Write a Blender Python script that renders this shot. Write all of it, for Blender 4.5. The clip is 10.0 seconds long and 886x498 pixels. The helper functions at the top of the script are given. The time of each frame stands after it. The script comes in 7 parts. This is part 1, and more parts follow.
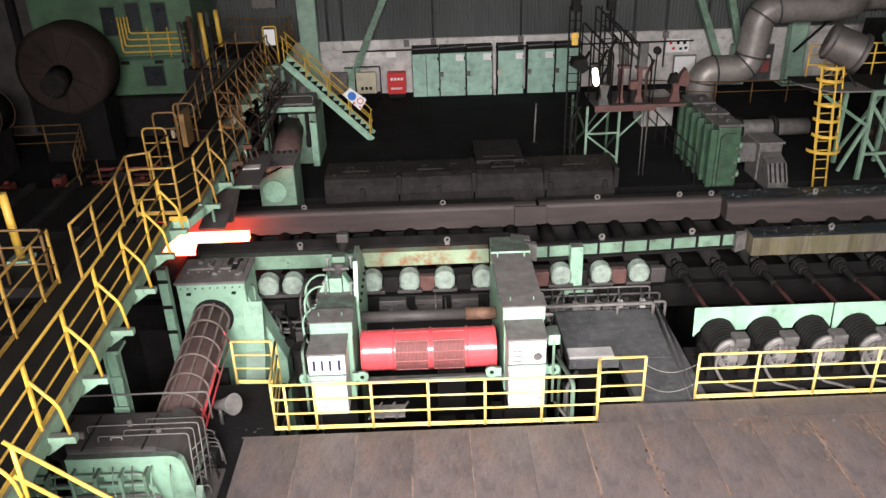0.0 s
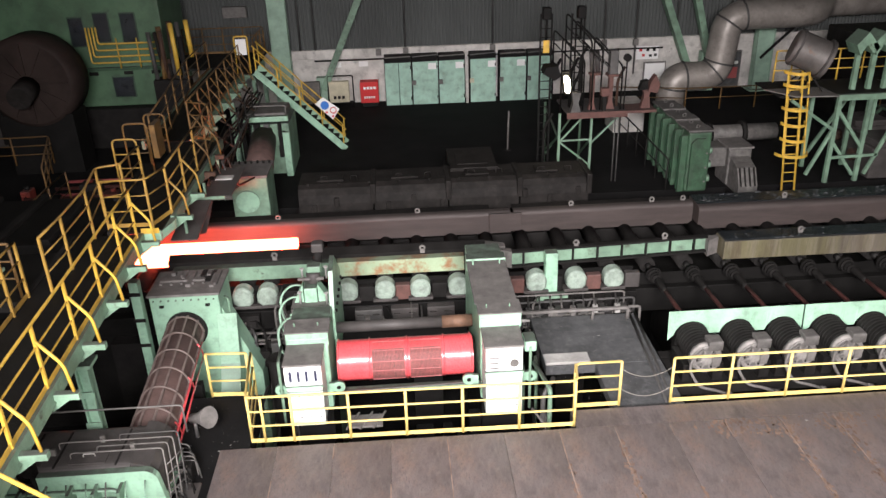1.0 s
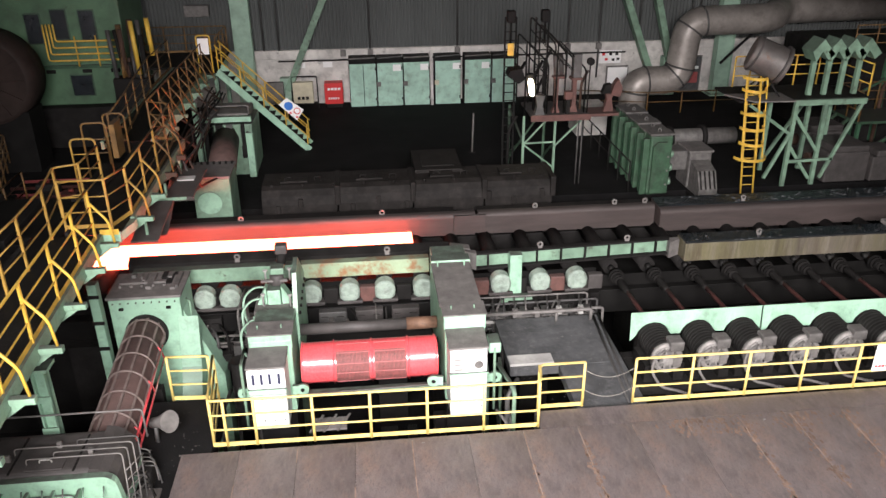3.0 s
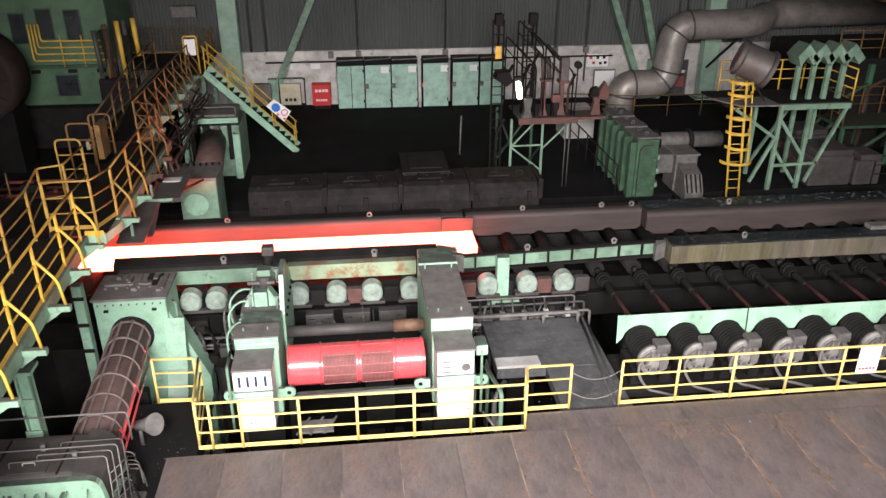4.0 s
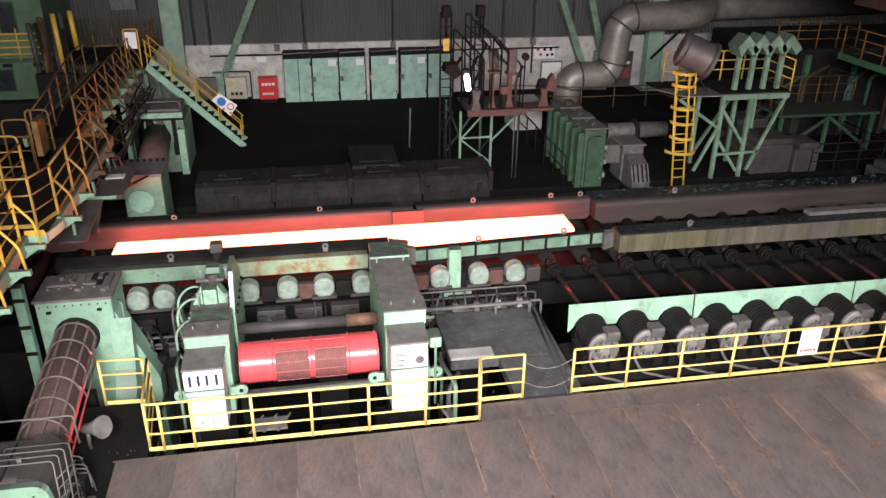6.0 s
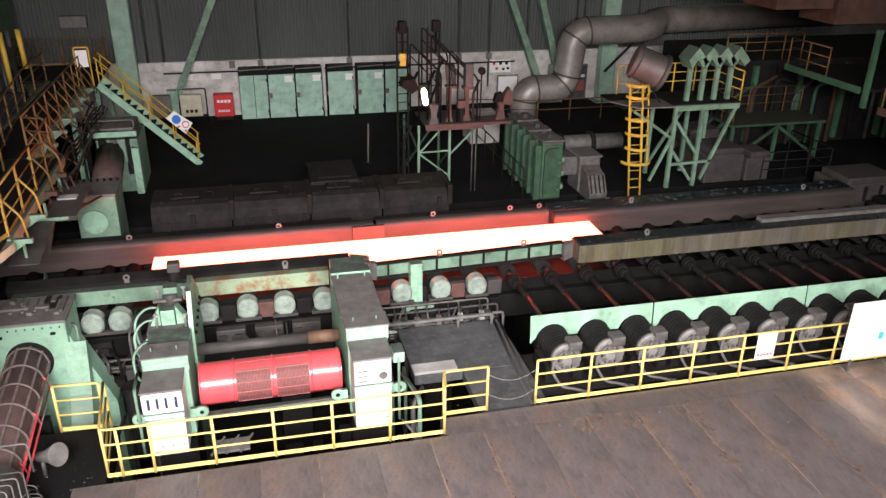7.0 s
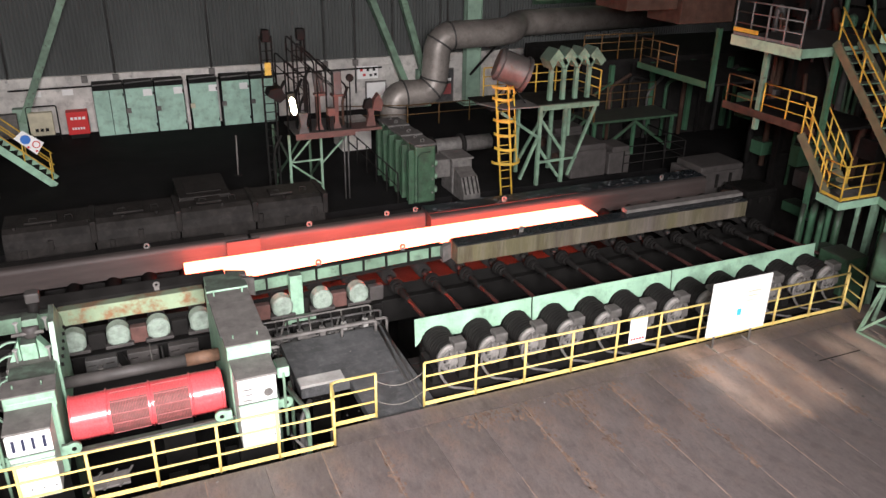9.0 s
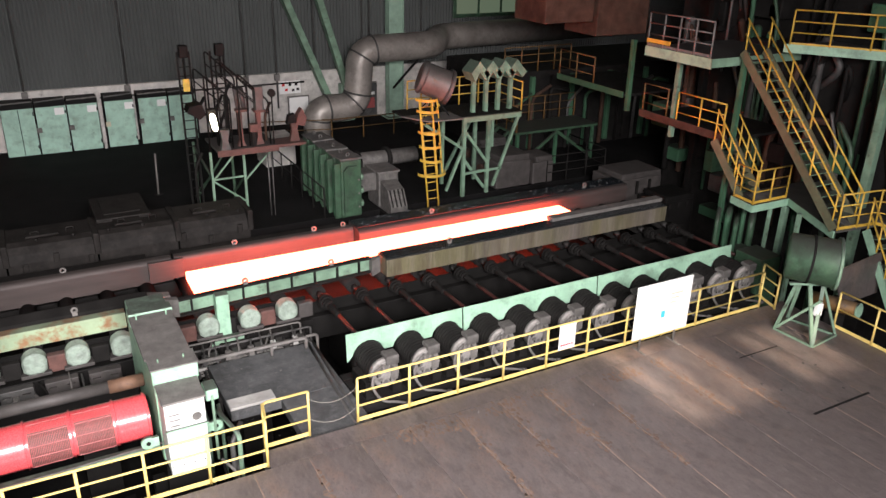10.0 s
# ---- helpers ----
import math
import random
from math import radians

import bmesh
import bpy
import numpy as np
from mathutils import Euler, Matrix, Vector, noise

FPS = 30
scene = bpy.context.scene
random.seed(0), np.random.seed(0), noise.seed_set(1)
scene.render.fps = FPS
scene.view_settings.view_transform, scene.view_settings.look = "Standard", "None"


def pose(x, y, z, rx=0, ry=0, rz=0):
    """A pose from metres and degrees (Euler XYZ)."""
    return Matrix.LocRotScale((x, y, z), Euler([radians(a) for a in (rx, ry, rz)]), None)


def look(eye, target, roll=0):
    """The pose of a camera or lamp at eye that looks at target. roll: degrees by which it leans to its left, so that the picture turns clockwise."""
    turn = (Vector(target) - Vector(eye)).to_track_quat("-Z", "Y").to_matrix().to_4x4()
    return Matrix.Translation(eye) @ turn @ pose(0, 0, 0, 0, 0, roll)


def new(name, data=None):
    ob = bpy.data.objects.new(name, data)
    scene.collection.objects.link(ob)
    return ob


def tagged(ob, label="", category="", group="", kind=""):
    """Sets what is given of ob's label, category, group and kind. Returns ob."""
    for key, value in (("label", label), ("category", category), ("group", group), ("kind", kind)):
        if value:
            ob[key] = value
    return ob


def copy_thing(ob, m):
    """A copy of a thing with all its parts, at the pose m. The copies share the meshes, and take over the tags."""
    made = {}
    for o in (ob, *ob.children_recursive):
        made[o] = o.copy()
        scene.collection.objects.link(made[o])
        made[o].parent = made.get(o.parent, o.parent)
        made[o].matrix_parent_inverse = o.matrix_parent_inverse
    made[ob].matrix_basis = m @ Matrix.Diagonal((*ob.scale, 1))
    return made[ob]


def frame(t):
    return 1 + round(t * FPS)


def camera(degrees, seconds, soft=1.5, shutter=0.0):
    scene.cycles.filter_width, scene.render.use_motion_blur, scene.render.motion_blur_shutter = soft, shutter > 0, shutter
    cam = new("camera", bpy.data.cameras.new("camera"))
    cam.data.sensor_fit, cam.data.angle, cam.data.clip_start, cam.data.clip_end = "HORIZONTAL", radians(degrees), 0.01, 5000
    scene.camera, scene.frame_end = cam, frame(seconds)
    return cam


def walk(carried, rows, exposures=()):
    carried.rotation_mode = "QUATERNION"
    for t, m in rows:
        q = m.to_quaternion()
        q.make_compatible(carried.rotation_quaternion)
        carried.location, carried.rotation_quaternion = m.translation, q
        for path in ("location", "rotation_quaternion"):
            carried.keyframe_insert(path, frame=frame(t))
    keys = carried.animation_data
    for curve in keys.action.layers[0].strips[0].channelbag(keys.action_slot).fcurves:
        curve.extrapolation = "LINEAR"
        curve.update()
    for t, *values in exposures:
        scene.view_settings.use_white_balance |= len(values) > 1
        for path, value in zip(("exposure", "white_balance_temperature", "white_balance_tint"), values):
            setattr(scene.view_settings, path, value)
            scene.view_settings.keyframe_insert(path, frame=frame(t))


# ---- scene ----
cam = camera(58.8, 10.0)
EYE = 10.0
ROWS = [
    (0.0, -0.84, -25.90, -1.72), (0.5, -1.79, -25.54, -1.82), (1.0, -2.86, -25.37, -1.71), (1.5, -3.42, -25.50, -1.60),
    (2.0, -3.99, -25.53, -1.42), (2.5, -5.01, -25.38, -0.89), (4.0, -6.72, -25.12, 0.13), (4.5, -7.59, -24.84, 0.56),
    (5.0, -8.41, -25.50, 1.28), (5.5, -9.50, -25.77, 1.04), (7.0, -13.75, -24.56, 0.74), (7.5, -16.11, -24.02, 0.85),
    (8.0, -17.97, -23.84, 0.79), (8.5, -20.33, -23.90, 1.01), (9.0, -23.38, -24.01, 0.96), (9.5, -26.34, -23.48, 1.02),
    (10.0, -29.00, -22.99, 1.26),
]
walk(cam, [(t, pose(0, 0, EYE, 0, 0, yaw) @ pose(0, 0, 0, 90 + pitch) @ pose(0, 0, 0, 0, 0, roll)) for t, yaw, pitch, roll in ROWS],
     exposures=[(0.0, -0.03), (4.0, 0.0), (5.5, -0.2), (7.0, -0.14), (10.0, -0.1)])

# ---- world, light, exposure ----
world = bpy.data.worlds.new("sky")
scene.world = world
world.use_nodes = True
wn = world.node_tree.nodes
sky = wn.new("ShaderNodeTexSky")
sky.sky_type, sky.sun_disc, sky.sun_elevation, sky.sun_rotation = "NISHITA", False, radians(60), radians(190)
world.node_tree.links.new(sky.outputs[0], wn["Background"].inputs[0])
wn["Background"].inputs[1].default_value = 0.08
scene.view_settings.exposure = 0.0


def window_light(name, x, y, z, rx, rz, w, h, watts, colour):
    lamp = bpy.data.lights.new(name, "AREA")
    lamp.shape, lamp.size, lamp.size_y, lamp.energy, lamp.color = "RECTANGLE", w, h, watts, colour
    ob = new(name, lamp)
    ob.matrix_world = pose(x, y, z, rx, 0, rz)
    return ob


bay = window_light("daylight_bay", 0.0, -6.0, 12.5, 51, -14, 12, 5, 8300, (1.0, 0.945, 0.955))
bay.data.spread = radians(110)
sun = bpy.data.lights.new("sun", "SUN")
sun.energy, sun.angle, sun.color = 10.0, radians(1.6), (1.0, 0.78, 0.58)
new("sun", sun).matrix_world = look((0, 0, 30), (3.0, 16.5, 0))


# ---- mesh helpers ----
def bx(bm, x0, x1, y0, y1, z0, z1, bev=0.0):
    """An upright box, with bevelled edges where bev is given."""
    vs = [bm.verts.new((x, y, z)) for z in (z0, z1) for x, y in ((x0, y0), (x1, y0), (x1, y1), (x0, y1))]
    fs = [bm.faces.new([vs[i] for i in f]) for f in ((3, 2, 1, 0), (4, 5, 6, 7), (0, 1, 5, 4), (1, 2, 6, 5), (2, 3, 7, 6), (3, 0, 4, 7))]
    if bev:
        es = list({e for f in fs for e in f.edges})
        bmesh.ops.bevel(bm, geom=es, offset=bev, segments=2, affect="EDGES", profile=0.5)
    return bm


def ring(bm, c, u, v, r, n):
    return [bm.verts.new(c + (u * math.cos(2 * math.pi * i / n) + v * math.sin(2 * math.pi * i / n)) * r) for i in range(n)]


def axes(d):
    d = d.normalized()
    h = Vector((0, 0, 1)) if abs(d.z) < 0.95 else Vector((1, 0, 0))
    u = d.cross(h).normalized()
    return u, u.cross(d).normalized()


def tube(bm, pts, r, n=8, caps=True, radii=None):
    """A round bar through the points, mitred at the bends."""
    pts = [Vector(p) for p in pts]
    rings = []
    for i, p in enumerate(pts):
        d = (pts[min(i + 1, len(pts) - 1)] - pts[i]).normalized() + (pts[i] - pts[max(i - 1, 0)]).normalized()
        if i == 0:
            u, v = axes(d)
        else:
            d = d.normalized()
            u = (u - d * u.dot(d)).normalized()
            v = u.cross(d).normalized()
        rings.append(ring(bm, p, u, v, radii[i] if radii else r, n))
    for a, b in zip(rings, rings[1:]):
        for i in range(n):
            bm.faces.new((a[i], a[(i + 1) % n], b[(i + 1) % n], b[i])).smooth = n > 5
    if caps:
        bm.faces.new(rings[0][::-1])
        bm.faces.new(rings[-1])
    return bm


def prism(bm, poly, axis, a0, a1):
    """A polygon drawn out along an axis: x takes (y, z), y takes (x, z), z takes (x, y)."""
    put = {"x": lambda p, a: (a, p[0], p[1]), "y": lambda p, a: (p[0], a, p[1]), "z": lambda p, a: (p[0], p[1], a)}[axis]
    lo, hi = [bm.verts.new(put(p, a0)) for p in poly], [bm.verts.new(put(p, a1)) for p in poly]
    n = len(poly)
    bm.faces.new(lo)
    bm.faces.new(hi[::-1])
    for i in range(n):
        bm.faces.new((lo[(i + 1) % n], lo[i], hi[i], hi[(i + 1) % n]))
    bmesh.ops.recalc_face_normals(bm, faces=bm.faces[:])
    return bm


def beam(bm, p0, p1, w, h, up=(0, 0, 1)):
    """A straight bar of square section from point to point."""
    p0, p1 = Vector(p0), Vector(p1)
    d = (p1 - p0).normalized()
    upv = Vector(up) if abs(d.dot(Vector(up))) < 0.97 else Vector((0, 1, 0))
    s = d.cross(upv).normalized()
    t = s.cross(d).normalized()
    a = [bm.verts.new(p + s * i * w / 2 + t * j * h / 2) for p in (p0, p1) for i, j in ((-1, -1), (1, -1), (1, 1), (-1, 1))]
    for f in ((3, 2, 1, 0), (4, 5, 6, 7), (0, 1, 5, 4), (1, 2, 6, 5), (2, 3, 7, 6), (3, 0, 4, 7)):
        bm.faces.new([a[i] for i in f])
    return bm


def sheet(name, bm, material):
    me = bpy.data.meshes.new(name)
    bm.to_mesh(me)
    bm.free()
    me.materials.append(material)
    return me


def part(name, bm, material, parent=None, label=""):
    """One mesh object, in world places, under a thing or part."""
    ob = new(name, bm if isinstance(bm, bpy.types.Mesh) else sheet(name, bm, material))
    if parent is not None:
        ob.parent = parent
        ob.matrix_parent_inverse = base_of(parent).inverted()
    return tagged(ob, label) if label else ob


def base_of(ob):
    return Matrix.Translation(ob.location) if ob.parent is None else Matrix.Identity(4)


def thing(name, x, y, z, label, category, group="", kind=""):
    ob = new(name)
    ob.empty_display_size = 0.2
    ob.location = (x, y, z)
    return tagged(ob, label, category, group, kind)


def setting(name, bm, material, label="", category=""):
    return tagged(part(name, bm, material), label, category, "", "structure")


def nb():
    return bmesh.new()


def arc(cx, cy, r, a0, a1, n):
    return [(cx + r * math.cos(radians(a0 + (a1 - a0) * i / n)), cy + r * math.sin(radians(a0 + (a1 - a0) * i / n))) for i in range(n + 1)]


def bend(pts, r, n=5):
    """Rounds the corners of a path."""
    pts = [Vector(p) for p in pts]
    out = [pts[0]]
    for a, b, c in zip(pts, pts[1:], pts[2:]):
        k = min(r, (a - b).length * 0.49, (c - b).length * 0.49)
        p, q = b + (a - b).normalized() * k, b + (c - b).normalized() * k
        out += [p * (1 - s) ** 2 + b * 2 * s * (1 - s) + q * s * s for s in [i / n for i in range(n + 1)]]
    return out + [pts[-1]]


# ---- materials ----
def mat(name, col, rough=0.6, metal=0.0, var=0.3, scale=1.5, bump=0.25, fine=45.0, dust=0.0, dustcol=(0.042, 0.038, 0.036), rust=0.0, rustcol=(0.16, 0.065, 0.025), coat=0.0, piece=0.0, stretch=(1, 1, 1), smudge=None, spec=0.5):
    m = bpy.data.materials.new(name)
    m.use_nodes = True
    n, l = m.node_tree.nodes, m.node_tree.links
    p = n["Principled BSDF"]
    tc = n.new("ShaderNodeTexCoord")
    mp = n.new("ShaderNodeMapping")
    mp.inputs["Scale"].default_value = stretch
    l.new(tc.outputs["Object"], mp.inputs[0])

    def noise_at(s, detail, rgh=0.6):
        t = n.new("ShaderNodeTexNoise")
        t.inputs["Scale"].default_value, t.inputs["Detail"].default_value, t.inputs["Roughness"].default_value = s, detail, rgh
        l.new(mp.outputs[0], t.inputs["Vector"])
        return t.outputs["Fac"]

    def rng(src, a, b, c, d):
        t = n.new("ShaderNodeMapRange")
        for i, v in zip((1, 2, 3, 4), (a, b, c, d)):
            t.inputs[i].default_value = v
        l.new(src, t.inputs[0])
        return t.outputs[0]

    def mixc(fac, a, b, mode="MIX"):
        t = n.new("ShaderNodeMix")
        t.data_type, t.blend_type = "RGBA", mode
        if isinstance(fac, float):
            t.inputs[0].default_value = fac
        else:
            l.new(fac, t.inputs[0])
        for i, v in ((6, a), (7, b)):
            if isinstance(v, tuple):
                t.inputs[i].default_value = (*v, 1)
            else:
                l.new(v, t.inputs[i])
        return t.outputs[2]

    def math_node(op, a, b):
        t = n.new("ShaderNodeMath")
        t.operation = op
        for i, v in enumerate((a, b)):
            if isinstance(v, (int, float)):
                t.inputs[i].default_value = v
            else:
                l.new(v, t.inputs[i])
        return t.outputs[0]

    big, small = noise_at(scale, 6), noise_at(fine, 4)
    dark = tuple(c * (1 - var) for c in col)
    lite = tuple(min(1, c * (1 + var * 0.7)) for c in col)
    c = mixc(rng(big, 0.3, 0.7, 0, 1), dark, lite)
    c = mixc(rng(small, 0.3, 0.75, 0, 0.35 * min(1, var * 2)), c, dark)
    if piece:
        oi = n.new("ShaderNodeObjectInfo")
        v = rng(oi.outputs["Random"], 0, 1, 1 - piece, 1 + piece)
        hs = n.new("ShaderNodeHueSaturation")
        l.new(v, hs.inputs["Value"])
        l.new(c, hs.inputs["Color"])
        c = hs.outputs[0]
    if rust:
        spots = rng(noise_at(scale * 2.3, 9, 0.68), 0.72 - 0.3 * rust, 0.86 - 0.3 * rust, 0, 1)
        c = mixc(spots, c, rustcol)
    for amount, tone, size in smudge or ():
        c = mixc(rng(noise_at(size, 8, 0.72), 0.5, 0.72, 0, amount), c, tone)
    if dust:
        g = n.new("ShaderNodeNewGeometry")
        s = n.new("ShaderNodeSeparateXYZ")
        l.new(g.outputs["Normal"], s.inputs[0])
        f = math_node("MULTIPLY", rng(s.outputs[2], 0.25, 0.85, 0, 1), rng(noise_at(scale * 3, 6), 0.25, 0.55, 0.75, 1.0))
        f = math_node("MAXIMUM", f, rng(noise_at(scale * 1.3, 8, 0.7), 0.5, 0.8, 0, 0.75))
        c = mixc(math_node("MULTIPLY", f, dust), c, dustcol)
    l.new(c, p.inputs["Base Color"])
    p.inputs["Metallic"].default_value = metal
    l.new(rng(small, 0.2, 0.8, max(0.05, rough - 0.12), min(1, rough + 0.15)), p.inputs["Roughness"])
    p.inputs["Coat Weight"].default_value = coat
    p.inputs["Specular IOR Level"].default_value = spec
    if bump:
        b = n.new("ShaderNodeBump")
        b.inputs["Strength"].default_value, b.inputs["Distance"].default_value = bump, 0.02
        l.new(math_node("ADD", small, big), b.inputs["Height"])
        l.new(b.outputs[0], p.inputs["Normal"])
    return m


def glow(name, col, strength):
    m = bpy.data.materials.new(name)
    m.use_nodes = True
    p = m.node_tree.nodes["Principled BSDF"]
    p.inputs["Base Color"].default_value = (0.05, 0.03, 0.02, 1)
    p.inputs["Emission Color"].default_value = (*col, 1)
    p.inputs["Emission Strength"].default_value = strength
    return m


MINT = mat("mint_paint", (0.33, 0.54, 0.39), 0.42, var=0.22, dust=0.93, rust=0.2, rustcol=(0.10, 0.11, 0.08), bump=0.15, smudge=((0.5, (0.12, 0.17, 0.12), 3.0),))
MINT_OLD = mat("worn_mint_paint", (0.20, 0.32, 0.225), 0.55, var=0.4, dust=0.9, rust=0.45, rustcol=(0.06, 0.05, 0.035), bump=0.3)
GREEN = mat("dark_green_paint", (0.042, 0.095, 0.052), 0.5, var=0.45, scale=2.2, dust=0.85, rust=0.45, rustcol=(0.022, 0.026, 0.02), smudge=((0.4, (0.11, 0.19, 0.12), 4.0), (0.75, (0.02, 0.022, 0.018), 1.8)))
COLUMN = mat("column_paint", (0.32, 0.47, 0.36), 0.55, var=0.25, dust=0.5, rust=0.25)
WHITE = mat("white_panel", (0.72, 0.76, 0.72), 0.4, var=0.1, dust=0.9, bump=0.08)
YELLOW = mat("yellow_paint", (0.80, 0.60, 0.19), 0.45, var=0.2, scale=3, rust=0.2, dust=0.35, bump=0.1)
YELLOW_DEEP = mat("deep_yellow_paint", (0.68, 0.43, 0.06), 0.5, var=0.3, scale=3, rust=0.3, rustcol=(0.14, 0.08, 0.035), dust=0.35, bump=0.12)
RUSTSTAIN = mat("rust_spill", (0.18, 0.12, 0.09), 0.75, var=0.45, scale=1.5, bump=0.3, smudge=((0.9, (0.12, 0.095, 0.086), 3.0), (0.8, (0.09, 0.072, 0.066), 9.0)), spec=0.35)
# same yellow, soiled, and darkened in two steps for weaker light
YELLOW_HALF_DIM = mat("half_dim_soiled_yellow", (0.40, 0.235, 0.045), 0.55, var=0.4, scale=4, rust=0.4, rustcol=(0.09, 0.05, 0.03), dust=0.5, bump=0.15)
YELLOW_OLD_DIM = mat("dim_dirty_yellow", (0.17, 0.088, 0.022), 0.6, var=0.5, scale=3, rust=0.5, rustcol=(0.06, 0.035, 0.025), dust=0.6, bump=0.2)
RUSTY = mat("rusty_steel", (0.078, 0.046, 0.034), 0.75, var=0.45, scale=2, dust=0.4, bump=0.3, spec=0.12)
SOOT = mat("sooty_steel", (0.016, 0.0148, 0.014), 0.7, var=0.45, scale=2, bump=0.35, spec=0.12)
STEEL = mat("grey_steel", (0.10, 0.097, 0.094), 0.55, metal=0.3, var=0.4, scale=2, dust=0.6, bump=0.2)
DUSTY = mat("dusty_grey_metal", (0.17, 0.158, 0.148), 0.7, var=0.4, scale=4, dust=0.35, bump=0.25)
GUARD = mat("scaled_guard_steel", (0.068, 0.052, 0.048), 0.6, metal=0.2, var=0.4, scale=1.2, rust=0.3, rustcol=(0.05, 0.04, 0.038), dust=0.5, bump=0.25, stretch=(0.4, 1, 3))
STAINED = mat("stained_guard", (0.135, 0.12, 0.065), 0.6, var=0.5, scale=0.7, rust=0.3, rustcol=(0.045, 0.04, 0.03), dust=0.9, dustcol=(0.02, 0.022, 0.025), bump=0.3, stretch=(1, 1, 0.12), smudge=((0.95, (0.15, 0.125, 0.12), 0.3), (0.8, (0.06, 0.04, 0.03), 2.2), (0.6, (0.26, 0.23, 0.19), 3.5)))
RED = mat("red_enamel", (0.66, 0.085, 0.095), 0.26, coat=0.7, var=0.15, scale=2, bump=0.06, rust=0.1, rustcol=(0.35, 0.05, 0.05))
RED_DARK = mat("red_mesh", (0.36, 0.085, 0.085), 0.5, var=0.25, scale=6, bump=0.3)
CAGE = mat("dusty_red_mesh", (0.105, 0.062, 0.054), 0.7, var=0.35, scale=4, bump=0.3, smudge=((0.6, (0.05, 0.035, 0.03), 3.0),))
PLATE = mat("floor_plate_steel", (0.132, 0.109, 0.106), 0.42, metal=0.1, var=0.3, scale=0.5, bump=0.24, fine=40, rust=0.25, rustcol=(0.065, 0.056, 0.054), piece=0.07, stretch=(1.5, 0.6, 1), smudge=((0.65, (0.19, 0.115, 0.083), 0.45), (0.75, (0.058, 0.05, 0.048), 0.8), (0.85, (0.048, 0.042, 0.041), 2.2), (0.6, (0.21, 0.182, 0.175), 7.0), (0.8, (0.04, 0.035, 0.034), 14.0), (0.6, (0.055, 0.047, 0.045), 38.0)))
PADGREY = mat("grey_concrete_pad", (0.078, 0.079, 0.081), 0.8, var=0.45, scale=1.6, bump=0.6, smudge=((0.7, (0.03, 0.03, 0.03), 1.2), (0.5, (0.17, 0.17, 0.17), 5.0)))
# near-black base also carries the dimness of the pit and back bay
BLACKFLOOR = mat("black_scale_and_dim", (0.009, 0.0085, 0.0085), 0.85, var=0.5, scale=0.7, bump=0.4, spec=0.12)
CONCRETE = mat("dirty_concrete", (0.66, 0.63, 0.59), 0.85, var=0.4, scale=0.9, rust=0.36, rustcol=(0.12, 0.105, 0.098), bump=0.4, smudge=((0.6, (0.16, 0.145, 0.135), 2.6),))
SIDING = mat("grey_siding", (0.096, 0.102, 0.099), 0.6, var=0.3, scale=0.35, bump=0.1, stretch=(1, 1, 0.3), spec=0.25)
CABGREEN = mat("cabinet_green", (0.37, 0.58, 0.47), 0.5, var=0.2, scale=1.6, rust=0.34, rustcol=(0.07, 0.07, 0.05), smudge=((0.6, (0.15, 0.17, 0.12), 3.5),), dust=0.45, bump=0.1)
REDSIGN = mat("red_sign", (0.62, 0.02, 0.02), 0.5, var=0.1, bump=0.03)
PAPER = mat("white_board", (0.82, 0.82, 0.80), 0.45, var=0.06, scale=2, bump=0.03, rust=0.05, rustcol=(0.5, 0.42, 0.36))
BLUE = mat("blue_sign", (0.03, 0.16, 0.55), 0.5, var=0.1, bump=0.02)
INK = mat("dark_ink", (0.02, 0.025, 0.06), 0.5, var=0.1, bump=0.02)
DUCT = mat("duct_steel", (0.36, 0.325, 0.295), 0.45, metal=0.3, var=0.4, scale=0.9, dust=0.35, bump=0.12, smudge=((0.6, (0.12, 0.10, 0.09), 2.0),))
SHAFT = mat("red_primer_shaft", (0.07, 0.023, 0.02), 0.55, var=0.4, scale=3, bump=0.2)
CHAIN = mat("pale_rope", (0.26, 0.24, 0.21), 0.8, var=0.2, scale=8)
CREAM = mat("cream_box_paint", (0.55, 0.5, 0.36), 0.5, var=0.2, scale=3, rust=0.15)
HOODM = mat("sooty_hood_steel", (0.062, 0.055, 0.052), 0.6, var=0.45, scale=2.5, dust=0.3, bump=0.3)
# green lowered for far parts that get little light
STAND = mat("dimmed_stand_paint", (0.055, 0.13, 0.075), 0.5, var=0.45, scale=0.8, dust=0.8, rust=0.45, rustcol=(0.02, 0.024, 0.02), spec=0.12)
MOTOR = mat("motor_grey", (0.125, 0.117, 0.11), 0.65, var=0.5, scale=5, dust=0.25, rust=0.3, rustcol=(0.03, 0.028, 0.027), bump=0.25)
PALE = mat("pale_concrete", (0.38, 0.37, 0.35), 0.85, var=0.3, scale=3, bump=0.4)
FARHOOD = mat("black_hood_steel", (0.020, 0.0178, 0.0165), 0.6, var=0.5, scale=2.5, bump=0.35, smudge=((0.6, (0.042, 0.037, 0.034), 4.0), (0.7, (0.008, 0.0075, 0.007), 1.5)), spec=0.12)
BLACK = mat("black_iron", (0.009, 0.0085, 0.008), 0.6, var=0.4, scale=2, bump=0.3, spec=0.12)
FANGREY = mat("dusty_fan_steel", (0.15, 0.135, 0.125), 0.55, metal=0.2, var=0.4, scale=1.4, dust=0.6, rust=0.45, rustcol=(0.13, 0.075, 0.045), bump=0.15)
WELD = mat("weld_bead", (0.21, 0.15, 0.12), 0.6, var=0.5, scale=3, bump=0.4)
CASING = mat("brown_casing_iron", (0.034, 0.024, 0.021), 0.65, var=0.4, scale=1.2, bump=0.3, spec=0.12)
